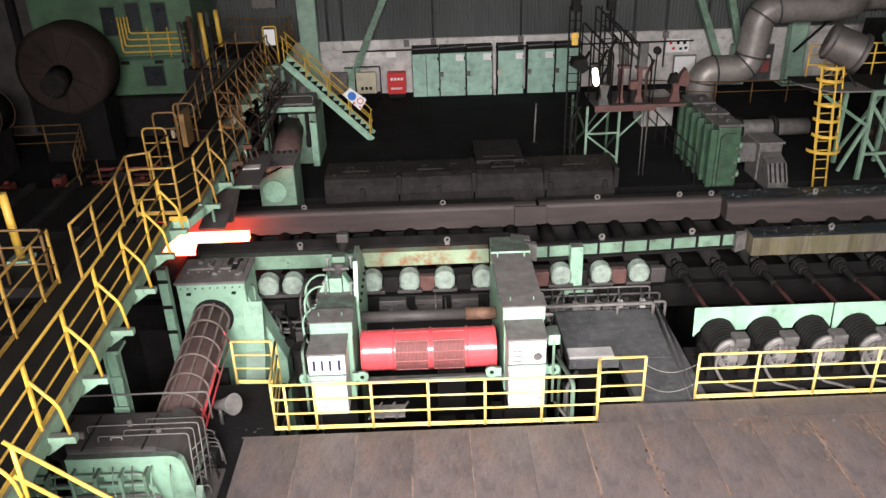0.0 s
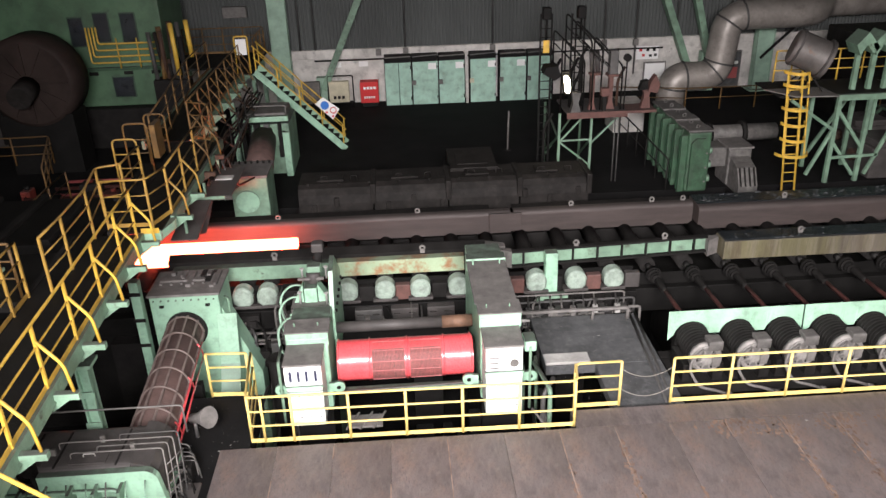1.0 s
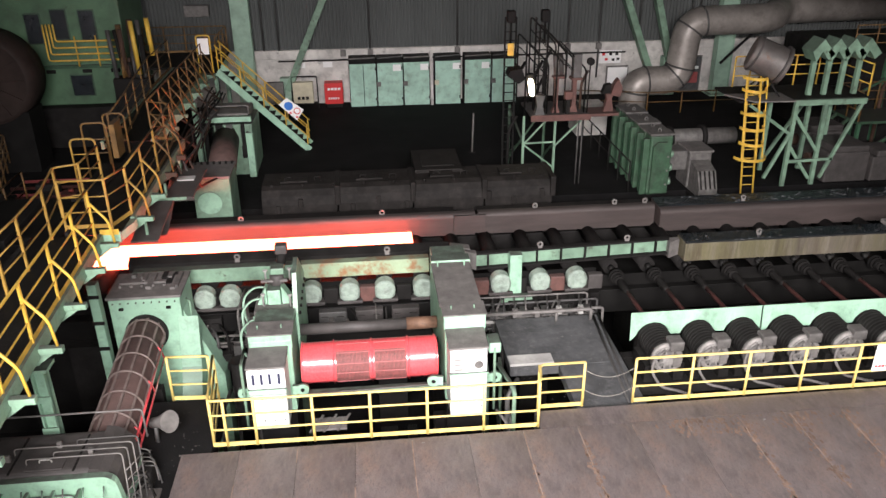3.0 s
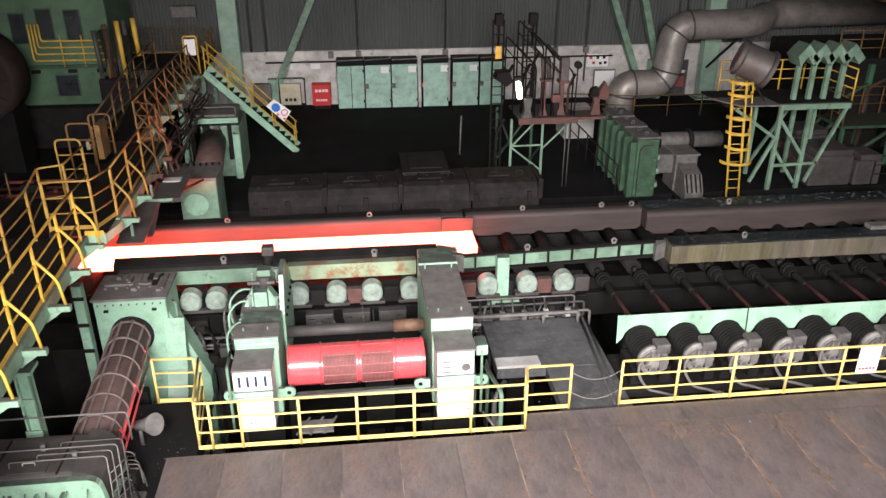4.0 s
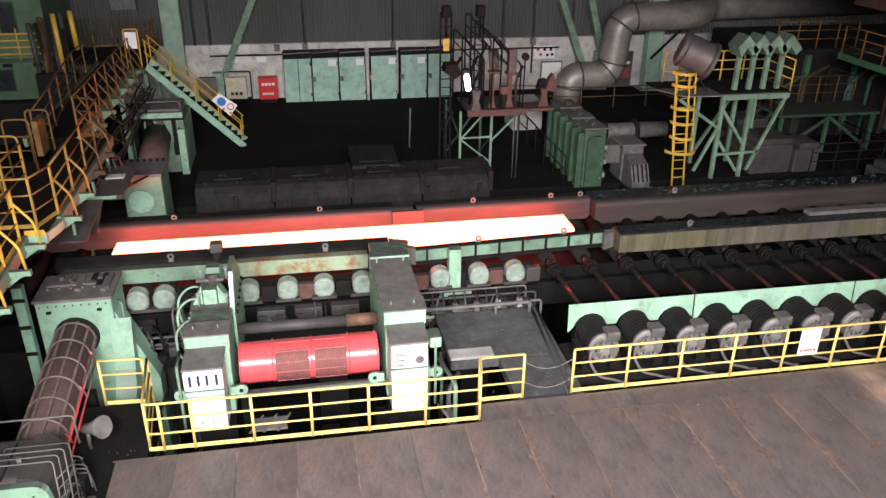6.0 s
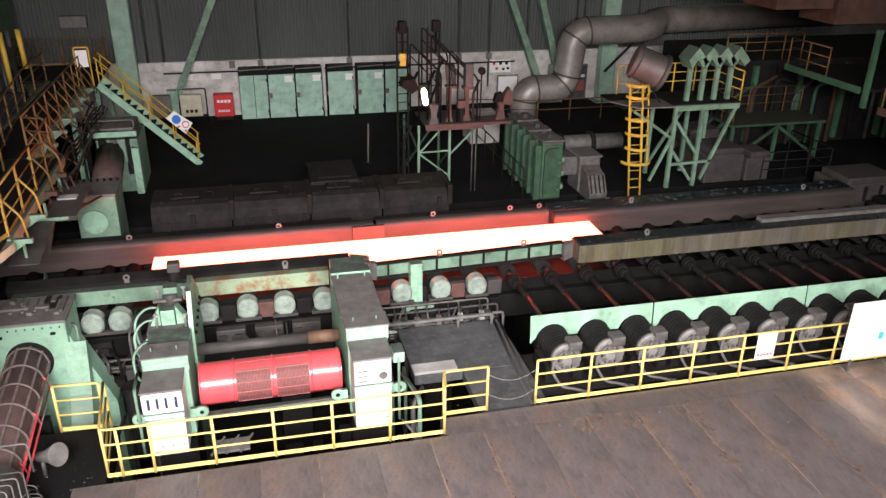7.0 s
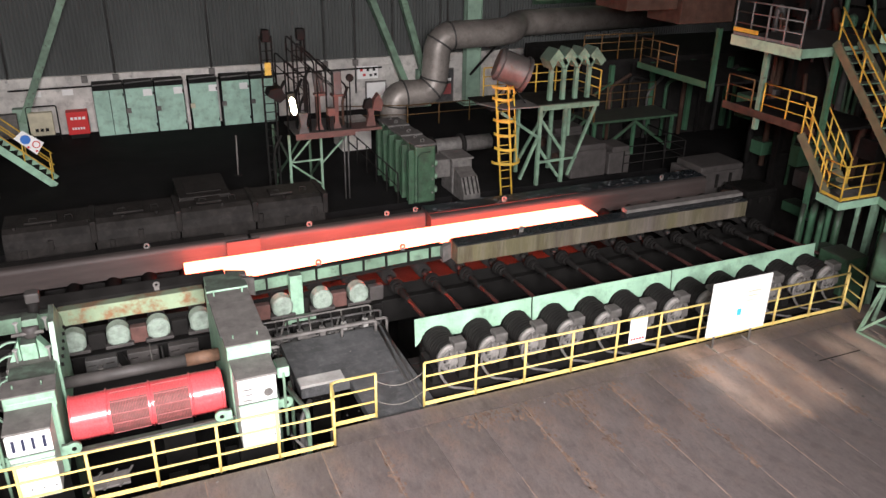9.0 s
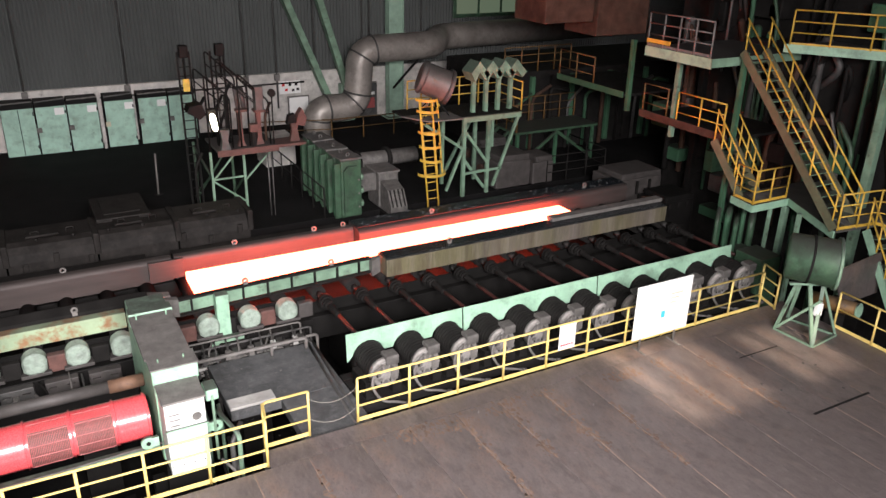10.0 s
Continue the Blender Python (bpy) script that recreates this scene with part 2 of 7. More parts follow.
# stand's green darkened for the shadow over the left bay
MILLGREEN = mat("dimmed_mill_paint", (0.085, 0.165, 0.092), 0.5, var=0.4, scale=0.7, dust=0.7, rust=0.35, rustcol=(0.03, 0.045, 0.03), smudge=((0.5, (0.03, 0.05, 0.035), 1.6),))
CAPM = mat("dusty_cap_paint", (0.30, 0.37, 0.31), 0.6, var=0.35, scale=5, bump=0.3, smudge=((0.8, (0.08, 0.09, 0.08), 4.0), (0.4, (0.38, 0.41, 0.37), 9.0)))
REDBROWN = mat("red_brown_primer", (0.12, 0.055, 0.045), 0.7, var=0.35, scale=4, dust=0.45, bump=0.25)
HOT = glow("hot_steel", (1.0, 0.083, 0.045), 29.0)
LAMPGLOW = glow("lit_floodlight", (1.0, 0.86, 0.6), 30.0)

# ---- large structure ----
setting("ground", bx(nb(), -45, 60, -14, 45, -4.3, -4.0), BLACKFLOOR, "pit bottom, near-black for the dimness down there", "ground")
fl = setting("floor_operator", bx(nb(), -3.85, 18.4, -11.8, 12.45, -0.4, -0.03), SOOT, "brown steel-plated operating floor", "floor")
setting("floor_edge", bx(nb(), 3.18, 18.4, 12.454, 13.02, -0.4, -0.006), PLATE, "steel floor strip under the railing", "floor")
setting("floor_back", bx(nb(), -45, 60, 24.9, 39, -0.4, 0.0), BLACKFLOOR, "near-black mill floor, dimness in its colour, behind the roller table", "floor")
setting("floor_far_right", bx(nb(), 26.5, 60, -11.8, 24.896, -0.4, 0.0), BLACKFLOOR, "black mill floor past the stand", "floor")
setting("pit_wall_front", bx(nb(), -3.85, 18.4, 11.9, 12.4, -4.0, -0.41), SOOT, "sooty concrete pit wall", "wall")
setting("pit_wall_back", bx(nb(), -45, 60, 25.0, 25.4, -4.0, -0.41), SOOT, "sooty concrete pit wall", "wall")
setting("wall_dado", bx(nb(), -45, 60, 38.5, 38.9, 0, 2.2), CONCRETE, "stained whitewashed concrete dado", "wall")
setting("trim_ledge", bx(nb(), -45, 60, 38.36, 38.9, 2.203, 2.62, 0.03), CONCRETE, "pale dirty concrete ledge above the dado", "ledge")
b = nb()
prof = []
for i in range(620):
    x = -45 + i * 0.17
    prof += [(x, 38.56), (x + 0.05, 38.51), (x + 0.10, 38.51), (x + 0.15, 38.56)]
lo, hi = [b.verts.new((x, y, 2.62)) for x, y in prof], [b.verts.new((x, y, 20.0)) for x, y in prof]
for i in range(len(prof) - 1):
    b.faces.new((lo[i], lo[i + 1], hi[i + 1], hi[i]))
setting("wall_north", b, SIDING, "dark grey ribbed metal siding", "wall")
setting("wall_north_outer", bx(nb(), -45, 60, 38.6, 38.9, 2.623, 20), SIDING, "outer sheet of the siding", "wall")
setting("wall_west", bx(nb(), -45.4, -45, -12.4, 39, -4, 20), SIDING, "dark metal siding", "wall")
setting("wall_east", bx(nb(), 60, 60.4, -12.4, 39, -4, 20), SIDING, "dark metal siding", "wall")
for nm, q in (("low", (-45, 60, -4, 9.8)), ("high", (-45, 60, 15.2, 20)), ("left", (-45, -6.2, 9.8, 15.2)), ("right", (6.2, 60, 9.8, 15.2))):
    setting("wall_south_" + nm, bx(nb(), q[0], q[1], -6.6, -6.2, q[2], q[3]), SIDING, "dark metal siding round a daylight bay", "wall")
b = nb()
bx(b, -45.4, 60.4, -12.4, -1.4, 20, 20.3)
bx(b, -45.4, 60.4, 2.0, 39, 20, 20.3)
bx(b, -45.4, 9.7, -1.4, 2.0, 20, 20.3)
bx(b, 15.2, 60.4, -1.4, 2.0, 20, 20.3)
bx(b, 12.2, 13.5, -1.4, 2.0, 20, 20.3)
for x, w in ((10.35, 0.22), (11.1, 0.3), (11.75, 0.16), (13.9, 0.3), (14.55, 0.28)):
    bx(b, x, x + w, -1.4, 2.0, 20.05, 20.2)
bx(b, 13.51, 15.19, 1.0, 1.99, 20.21, 20.25)
setting("ceiling", b, SIDING, "dark metal roof with a skylight strip", "ceiling")
# ---- hot slab ----
slab = thing("hot_slab", 0, 20.44, 0.4, "glowing white-hot steel slab on the roller table", "slab")
b = bx(nb(), -6.45, 6.45, 19.92, 20.98, 0.40, 0.66, 0.03)
part("slab_body", b, HOT, slab)


def guard_lug(parent, x, y, z):
    b = bx(nb(), x - 0.06, x + 0.06, y - 0.02, y + 0.02, z - 0.04, z + 0.08)
    tube(b, [(x + 0.062 * math.cos(radians(a)), y, z + 0.11 + 0.062 * math.sin(radians(a))) for a in range(-90, 271, 24)], 0.03, 6, caps=False)
    part("lifting_lug", b, DUSTY, parent)


# ---- railings ----
def railing(path, z, spacing, label, material=None, heights=(1.08, 0.74, 0.40), toe=True, r=0.026, group="yellow railings", name="railing", posts=None):
    """A pipe railing along a path of (x, y) corners, with posts, rails and a toe board."""
    material = material or YELLOW
    th = thing(name, path[0][0], path[0][1], z, label, "railing", group)
    for h in heights:
        pts = bend([(x, y, z + h) for x, y in path], 0.12) if len(path) > 2 else [(x, y, z + h) for x, y in path]
        part("rail", tube(nb(), pts, r if h == heights[0] else r * 0.8, 8), material, th)
    for i, ((xa, ya), (xb, yb)) in enumerate(zip(path, path[1:])):
        d = math.hypot(xb - xa, yb - ya)
        n = max(1, round(d / spacing))
        spots = posts[i] if posts else [(xa + (xb - xa) * k / n, ya + (yb - ya) * k / n) for k in range(0 if i == 0 else 1, n + 1)]
        for x, y in spots:
            post = nb()
            tube(post, [(x, y, z), (x, y, z + heights[0] - 0.01)], r * 1.15, 8)
            part("post", post, material, th)
        if toe:
            part("toe_board", beam(nb(), (xa, ya, z + 0.055), (xb, yb, z + 0.055), 0.012, 0.09), material, th)
    return th


# ---- hot table: rolls, guards ----
ROLL_Z = 0.18
roll_xs = [-16 + 0.97 * i for i in range(13)] + [-3.72, -2.6, -1.63, -0.64, 0.29, 1.3, 2.34, 3.38, 4.45, 5.46] + [6.56 + 1.06 * i for i in range(13)]


def table_roll(x, capped):
    th = thing("table_roll", x, 20.4, ROLL_Z - 0.22, "dark steel roller of the hot table", "roller", "table rollers")
    part("barrel", tube(nb(), [(x, 18.95, ROLL_Z), (x, 21.9, ROLL_Z)], 0.21, 20), SOOT, th)
    part("journal", tube(nb(), [(x, 18.55, ROLL_Z), (x, 18.949, ROLL_Z)], 0.09, 12), STEEL, th)
    part("stub", tube(nb(), [(x, 21.901, ROLL_Z), (x, 22.9, ROLL_Z)], 0.1, 12), RUSTY, th)
    if capped:
        b = nb()
        rings = []
        for yy, k in ((18.26, 0.82), (18.31, 1.0), (18.6, 1.0)):
            out = [(0.27 * k * math.cos(radians(a)), 0.02 + 0.27 * k * math.sin(radians(a))) for a in range(0, 181, 15)] + [(-0.25 * k, -0.16 * k), (-0.15 * k, -0.25 * k), (0.15 * k, -0.25 * k), (0.25 * k, -0.16 * k)]
            rings.append([b.verts.new((x + u, yy, ROLL_Z + w)) for u, w in out])
        for p, q in zip(rings, rings[1:]):
            for i in range(len(p)):
                b.faces.new((p[i], p[(i + 1) % len(p)], q[(i + 1) % len(p)], q[i]))
        b.faces.new(rings[0])
        b.faces.new(rings[-1][::-1])
        bmesh.ops.recalc_face_normals(b, faces=b.faces[:])
        part("bearing_cap", b, CAPM, th, "dusty mint painted bearing cap")
        part("cap_foot", bx(nb(), x - 0.33, x + 0.33, 18.3, 18.6, ROLL_Z - 0.34, ROLL_Z - 0.251, 0.015), HOODM, th)
    elif x > 0:
        part("coupling", tube(nb(), [(x, 18.1, ROLL_Z + 0.01), (x, 18.2, ROLL_Z), (x, 18.32, ROLL_Z), (x, 18.549, ROLL_Z)], 0.2, 16, radii=[0.07, 0.12, 0.16, 0.19]), SOOT, th)
        for q in range(4):
            part("coupling_ring", tube(nb(), [(x, 18.10 + 0.1 * q, ROLL_Z), (x, 18.14 + 0.1 * q, ROLL_Z)], 0.13 + 0.028 * q, 14), BLACK if q % 2 else SOOT, th)
        b = nb()
        tube(b, [(x, 15.0, ROLL_Z + 0.1), (x, 18.099, ROLL_Z + 0.01)], 0.055, 10)
        part("spindle", b, SHAFT, th, "red-brown drive spindle")
        b = nb()
        tube(b, [(x, 17.4 + 0.08 * k, ROLL_Z + 0.02) for k in range(9)], 0.1, 12, radii=[0.06 + 0.004 * k + (0.03 if k % 2 else 0) for k in range(9)])
        part("bellows", b, SOOT, th)
    return th


for x in roll_xs:
    table_roll(x, -5 < x < 6)

rr0 = random.Random(2)
# table bed, between and under the rollers
bed = thing("roller_table_bed", 0, 18.3, -4.0, "sooty steel bed carrying the table rollers, near beams blackened for shade", "machine bed")
# near beams blackened so lamp and slab light hardly show on them
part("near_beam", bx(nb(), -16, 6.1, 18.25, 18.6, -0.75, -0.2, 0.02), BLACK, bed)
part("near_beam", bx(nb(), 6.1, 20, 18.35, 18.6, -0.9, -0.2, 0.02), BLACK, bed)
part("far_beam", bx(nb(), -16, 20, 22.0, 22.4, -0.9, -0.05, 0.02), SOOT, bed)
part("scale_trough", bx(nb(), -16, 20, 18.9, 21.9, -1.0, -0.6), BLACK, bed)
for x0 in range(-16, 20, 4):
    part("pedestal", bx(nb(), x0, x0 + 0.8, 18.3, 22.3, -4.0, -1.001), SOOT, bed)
# plates added to hide the slab's glow between and below the caps
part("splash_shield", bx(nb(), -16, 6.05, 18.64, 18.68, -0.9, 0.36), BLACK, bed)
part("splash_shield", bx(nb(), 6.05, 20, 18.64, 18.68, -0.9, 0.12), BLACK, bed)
# some chocks take red-brown for the slab's light on them
for x in (-4.25, -3.15, -2.1, -1.13, -0.17, 0.8, 1.85, 2.88, 3.9, 4.95, 6.0):
    part("chock", bx(nb(), x - 0.2, x + 0.2, 18.42, 18.63, -0.18, 0.26, 0.03), rr0.choice([SOOT, REDBROWN, SOOT, HOODM]), bed)
rr = random.Random(4)
for x in [-4.3, -3.2, -2.1, -1.1, -0.15, 0.8, 1.9, 2.9, 3.9, 5.0]:
    b = nb()
    bx(b, x - 0.36, x + 0.36, 18.02, 18.25, -0.62, -0.22, 0.02)
    bx(b, x - 0.3, x - 0.12, 17.95, 18.02, -0.52, -0.34)
    bx(b, x + 0.1, x + 0.28, 17.95, 18.02, -0.52, -0.34)
    part("bearing_bracket", b, rr.choice([SOOT, HOODM, STEEL]), bed)
for zz, yy in ((-0.7, 17.95), (-0.85, 17.85), (-0.98, 17.9)):
    part("pipe", tube(nb(), bend([(-4.6, yy, zz), (2.6, yy, zz), (2.7, yy - 0.1, zz + 0.12), (5.9, yy - 0.1, zz + 0.12), (5.9, yy - 0.1, zz - 0.4)], 0.1), 0.035, 8), DUSTY, bed)
for x in (2.9, 3.5, 4.3, 5.2, -4.2, -3.3):
    part("valve", tube(nb(), [(x, 17.75, -0.9), (x, 17.75, -0.6), (x, 17.75, -0.52)], 0.06, 10, radii=[0.05, 0.05, 0.1]), STEEL, bed)

rr = random.Random(44)
for i in range(64):
    x = -4.8 + rr.random() * 10.6
    y, z0 = 17.55 + rr.random() * 0.4, -1.3 + rr.random() * 0.6
    if i % 2:
        part("bed_fitting", bx(nb(), x, x + 0.08 + 0.22 * rr.random(), y, y + 0.2, z0, z0 + 0.1 + 0.35 * rr.random(), 0.015), rr.choice([SOOT, STEEL, MOTOR, DUSTY]), bed)
    else:
        part("bed_pipe", tube(nb(), bend([(x, y, z0 - 0.3), (x, y, z0 + 0.45), (x + rr.uniform(-0.25, 0.25), y + 0.35, z0 + 0.6)], 0.1), 0.018 + 0.02 * rr.random(), 6), rr.choice([SOOT, STEEL, DUSTY]), bed)
part("bed_ledge", bx(nb(), -5.0, 6.0, 17.5, 18.24, -1.45, -1.31), SOOT, bed)

# pipe runs and valves between the concrete pad and the bearing caps
mfd = thing("pipe_manifold", 4.3, 17.5, -1.31, "dust-grey bank of small pipes and valves under the caps", "pipe manifold")
for k, (yy, zz, rad_) in enumerate(((17.62, -0.30, 0.04), (17.78, -0.12, 0.03), (17.55, -0.52, 0.045), (17.9, 0.02, 0.025))):
    part("pipe", tube(nb(), bend([(2.5, yy, zz - 0.6), (2.5, yy, zz), (6.0 - 0.12 * k, yy, zz), (6.0 - 0.12 * k, yy, zz - 0.7)], 0.1), rad_, 8), (DUSTY, STEEL, PALE, DUSTY)[k], mfd)
rr = random.Random(61)
for i in range(11):
    x = 2.75 + 0.29 * i
    part("riser", tube(nb(), bend([(x, 17.55, -1.3), (x, 17.55, -0.1 - 0.3 * rr.random()), (x + 0.05, 17.95, 0.0)], 0.08), 0.022, 6), rr.choice([DUSTY, STEEL, SOOT]), mfd)
    if i % 2:
        v = part("valve", bx(nb(), x - 0.07, x + 0.07, 17.44, 17.58, -0.42 + 0.1 * rr.random(), -0.14, 0.02), rr.choice([DUSTY, PALE, STEEL]), mfd)
        part("valve_stem", tube(nb(), [(x, 17.5, -0.139), (x, 17.5, 0.0), (x, 17.5, 0.03)], 0.05, 8, radii=[0.018, 0.018, 0.05]), STEEL, v)
    else:
        part("clamp", bx(nb(), x - 0.1, x + 0.1, 17.5, 17.95, -0.36, -0.33), STEEL, mfd)

FLAKE = mat("wet_glint_flake", (0.16, 0.165, 0.17), 0.3, metal=0.5, var=0.5, scale=8)
# far guards
fg = thing("far_side_guard", 1.3, 21.5, 0.0, "grey-brown scaled steel side guard with lifting lugs", "guard", "table guards")
GP = [(21.36, 0.30), (21.36, 0.84)] + [(y, z) for y, z in arc(21.5, 0.84, 0.14, 180, 90, 6)] + [(21.62, 0.98), (21.62, 0.30)]
for xa, xb, dz in ((-16.0, 3.1, 0.02), (3.2, 8.62, 0.0)):
    part("guard_plate", prism(nb(), [(y - (0.05 if xa < 0 else 0), z + dz) for y, z in GP], "x", xa, xb), GUARD, fg)
part("overlap_plate", bx(nb(), 2.45, 3.4, 21.18, 21.29, 0.42, 0.98, 0.01), GUARD, fg)
part("top_strip", bx(nb(), -6.2, 2.5, 21.6, 22.0, 0.93, 0.965), SOOT, fg)
part("top_strip", bx(nb(), 3.2, 8.6, 21.64, 22.0, 0.9, 0.935), SOOT, fg)
for x in (-3.75, 0.35, 4.95, 7.4, 8.35):
    guard_lug(fg, x, 21.56, 0.95)
fg2 = thing("far_side_guard", 14, 21.5, 0.0, "wide wet dark-topped side guard with lifting lugs", "guard", "table guards")
part("guard_plate", prism(nb(), [(21.02, 0.25), (21.02, 0.8)] + arc(21.17, 0.8, 0.15, 180, 90, 6) + [(21.9, 0.98), (21.9, 0.25)], "x", 8.68, 19.4), GUARD, fg2)
WET = mat("wet_dark_steel", (0.02, 0.025, 0.03), 0.25, metal=0.3, var=0.5, scale=3, bump=0.6)
part("wet_cover", bx(nb(), 8.68, 19.4, 21.2, 21.88, 0.984, 1.01), WET, fg2)
for x in (11.35, 17.6):
    guard_lug(fg2, x, 21.3, 1.01)

# small flakes added for the glints on the wet guard tops
b = nb()
rr = random.Random(71)
for i in range(420):
    near = i % 3
    x = 8.7 + rr.random() * (10.3 if near else 10.6)
    y, z = (rr.uniform(18.78, 19.3), 0.915) if near else (rr.uniform(21.22, 21.86), 1.011)
    s = 0.012 + 0.03 * rr.random() ** 2
    vs = [b.verts.new((x + s * q * 2.2, y + s * w, z + (s * 0.9 if k == 3 else 0))) for k, (q, w) in enumerate(((-1, -0.6), (1, -0.5), (0.2, 1), (rr.uniform(-0.4, 0.4), 0.1)))]
    for f in ((0, 1, 3), (1, 2, 3), (2, 0, 3)):
        b.faces.new([vs[k] for k in f])
tagged(part("loose_scale", b, FLAKE), "bluish flakes added as glints on the wet guard tops", "scale flakes", "", "stuff")

# cover added to hide the slab and its glow before it emerges
tn = thing("table_tunnel", -14, 20.5, -4, "added black tunnel hiding the slab and its glow", "tunnel")
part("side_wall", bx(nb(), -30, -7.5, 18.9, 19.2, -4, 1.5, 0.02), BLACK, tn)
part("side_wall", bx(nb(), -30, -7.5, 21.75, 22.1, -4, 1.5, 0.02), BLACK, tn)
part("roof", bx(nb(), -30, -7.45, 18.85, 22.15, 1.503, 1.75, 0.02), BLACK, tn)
for i in range(8):
    part("roof_rib", bx(nb(), -8.0 - i * 1.3, -7.8 - i * 1.3, 18.8, 22.2, 1.753, 1.9, 0.02), SOOT, tn)
    part("wall_rib", bx(nb(), -8.1 - i * 1.3, -7.9 - i * 1.3, 18.7, 18.899, -1.0, 1.5, 0.02), STAND if i % 3 else RUSTY, tn)

# near guards
ng = thing("near_side_guard", -1.5, 18.9, 0.0, "mint and rust-stained near side guard of the table", "guard", "table guards")
part("mint_beam", bx(nb(), -6.2, -1.92, 18.84, 19.1, 0.42, 0.82, 0.015), MINT_OLD, ng)
RUSTMINT = mat("rust_stained_mint", (0.33, 0.42, 0.27), 0.6, var=0.3, scale=0.9, rust=0.85, rustcol=(0.30, 0.15, 0.07), dust=0.5)
part("stained_beam", bx(nb(), -1.9, 1.5, 18.82, 19.1, 0.40, 0.82, 0.015), RUSTMINT, ng)
part("guard_plate", prism(nb(), [(19.12, 0.5), (19.12, 0.9), (19.36, 1.02), (19.4, 1.02), (19.4, 0.5)], "x", -6.36, 2.1), SOOT, ng)
part("guard_flap", prism(nb(), [(2.12, 19.1), (2.12, 19.4), (2.62, 19.2), (2.62, 18.95)], "z", 0.55, 0.98), DUSTY, ng)
for x in (-3.55, 0.4):
    guard_lug(ng, x, 19.13, 0.88)
ng2 = thing("near_side_guard", 5.5, 18.8, 0.0, "ribbed side guard with pale mint panels", "guard", "table guards")
b = nb()
beam(b, (2.75, 18.68, 0.95), (8.15, 19.02, 0.95), 0.16, 0.05)
beam(b, (2.75, 18.68, 0.52), (8.15, 19.02, 0.52), 0.16, 0.05)
part("flange", b, SOOT, ng2)
part("web_panel", beam(nb(), (2.75, 18.74, 0.735), (8.15, 19.08, 0.735), 0.03, 0.37), MINT_OLD, ng2, "pale mint web panel")
for i in range(8):
    s = 0.06 + i * 0.125
    x, y = 2.75 + 5.4 * s, 18.68 + 0.34 * s
    part("rib", bx(nb(), x - 0.02, x + 0.02, y - 0.07, y + 0.035, 0.55, 0.92), SOOT, ng2)
part("nose", prism(nb(), [(2.75, 18.6), (2.45, 18.78), (2.45, 18.9), (2.75, 18.82)], "z", 0.5, 0.98), DUSTY, ng2)
part("nose", prism(nb(), [(8.15, 18.85), (8.5, 19.05), (8.5, 19.2), (8.15, 19.15)], "z", 0.42, 0.9), DUSTY, ng2)
part("bracket", bx(nb(), 3.62, 3.95, 18.38, 18.66, -0.3, 0.98, 0.02), MINT, ng2, "mint guard bracket")
part("bracket_base", bx(nb(), 3.35, 4.2, 18.1, 18.37, -0.32, -0.14, 0.02), MINT_OLD, ng2)
for x, y in ((4.5, 18.78), (6.95, 18.93)):
    guard_lug(ng2, x, y, 0.97)
ng3 = thing("near_side_guard", 14, 19, 0.0, "heavy stained side guard with a wet dark top", "guard", "table guards")
part("guard_body", bx(nb(), 8.55, 19.2, 18.72, 19.35, 0.36, 0.9, 0.015), STAINED, ng3)
part("wet_cover", bx(nb(), 8.6, 19.2, 18.8, 19.34, 0.905, 0.93), WET, ng3)
part("end_cover", beam(nb(), (14.6, 19.25, 1.0), (19.3, 19.25, 1.0), 0.3, 0.12), DUSTY, ng3)
for x in (10.75,):
    guard_lug(ng3, x, 19.0, 0.93)

# ---- table motors behind the right railing ----
BELL = mat("dusty_bell_casting", (0.25, 0.235, 0.22), 0.7, var=0.45, scale=6, bump=0.3, rust=0.3, rustcol=(0.05, 0.046, 0.043))


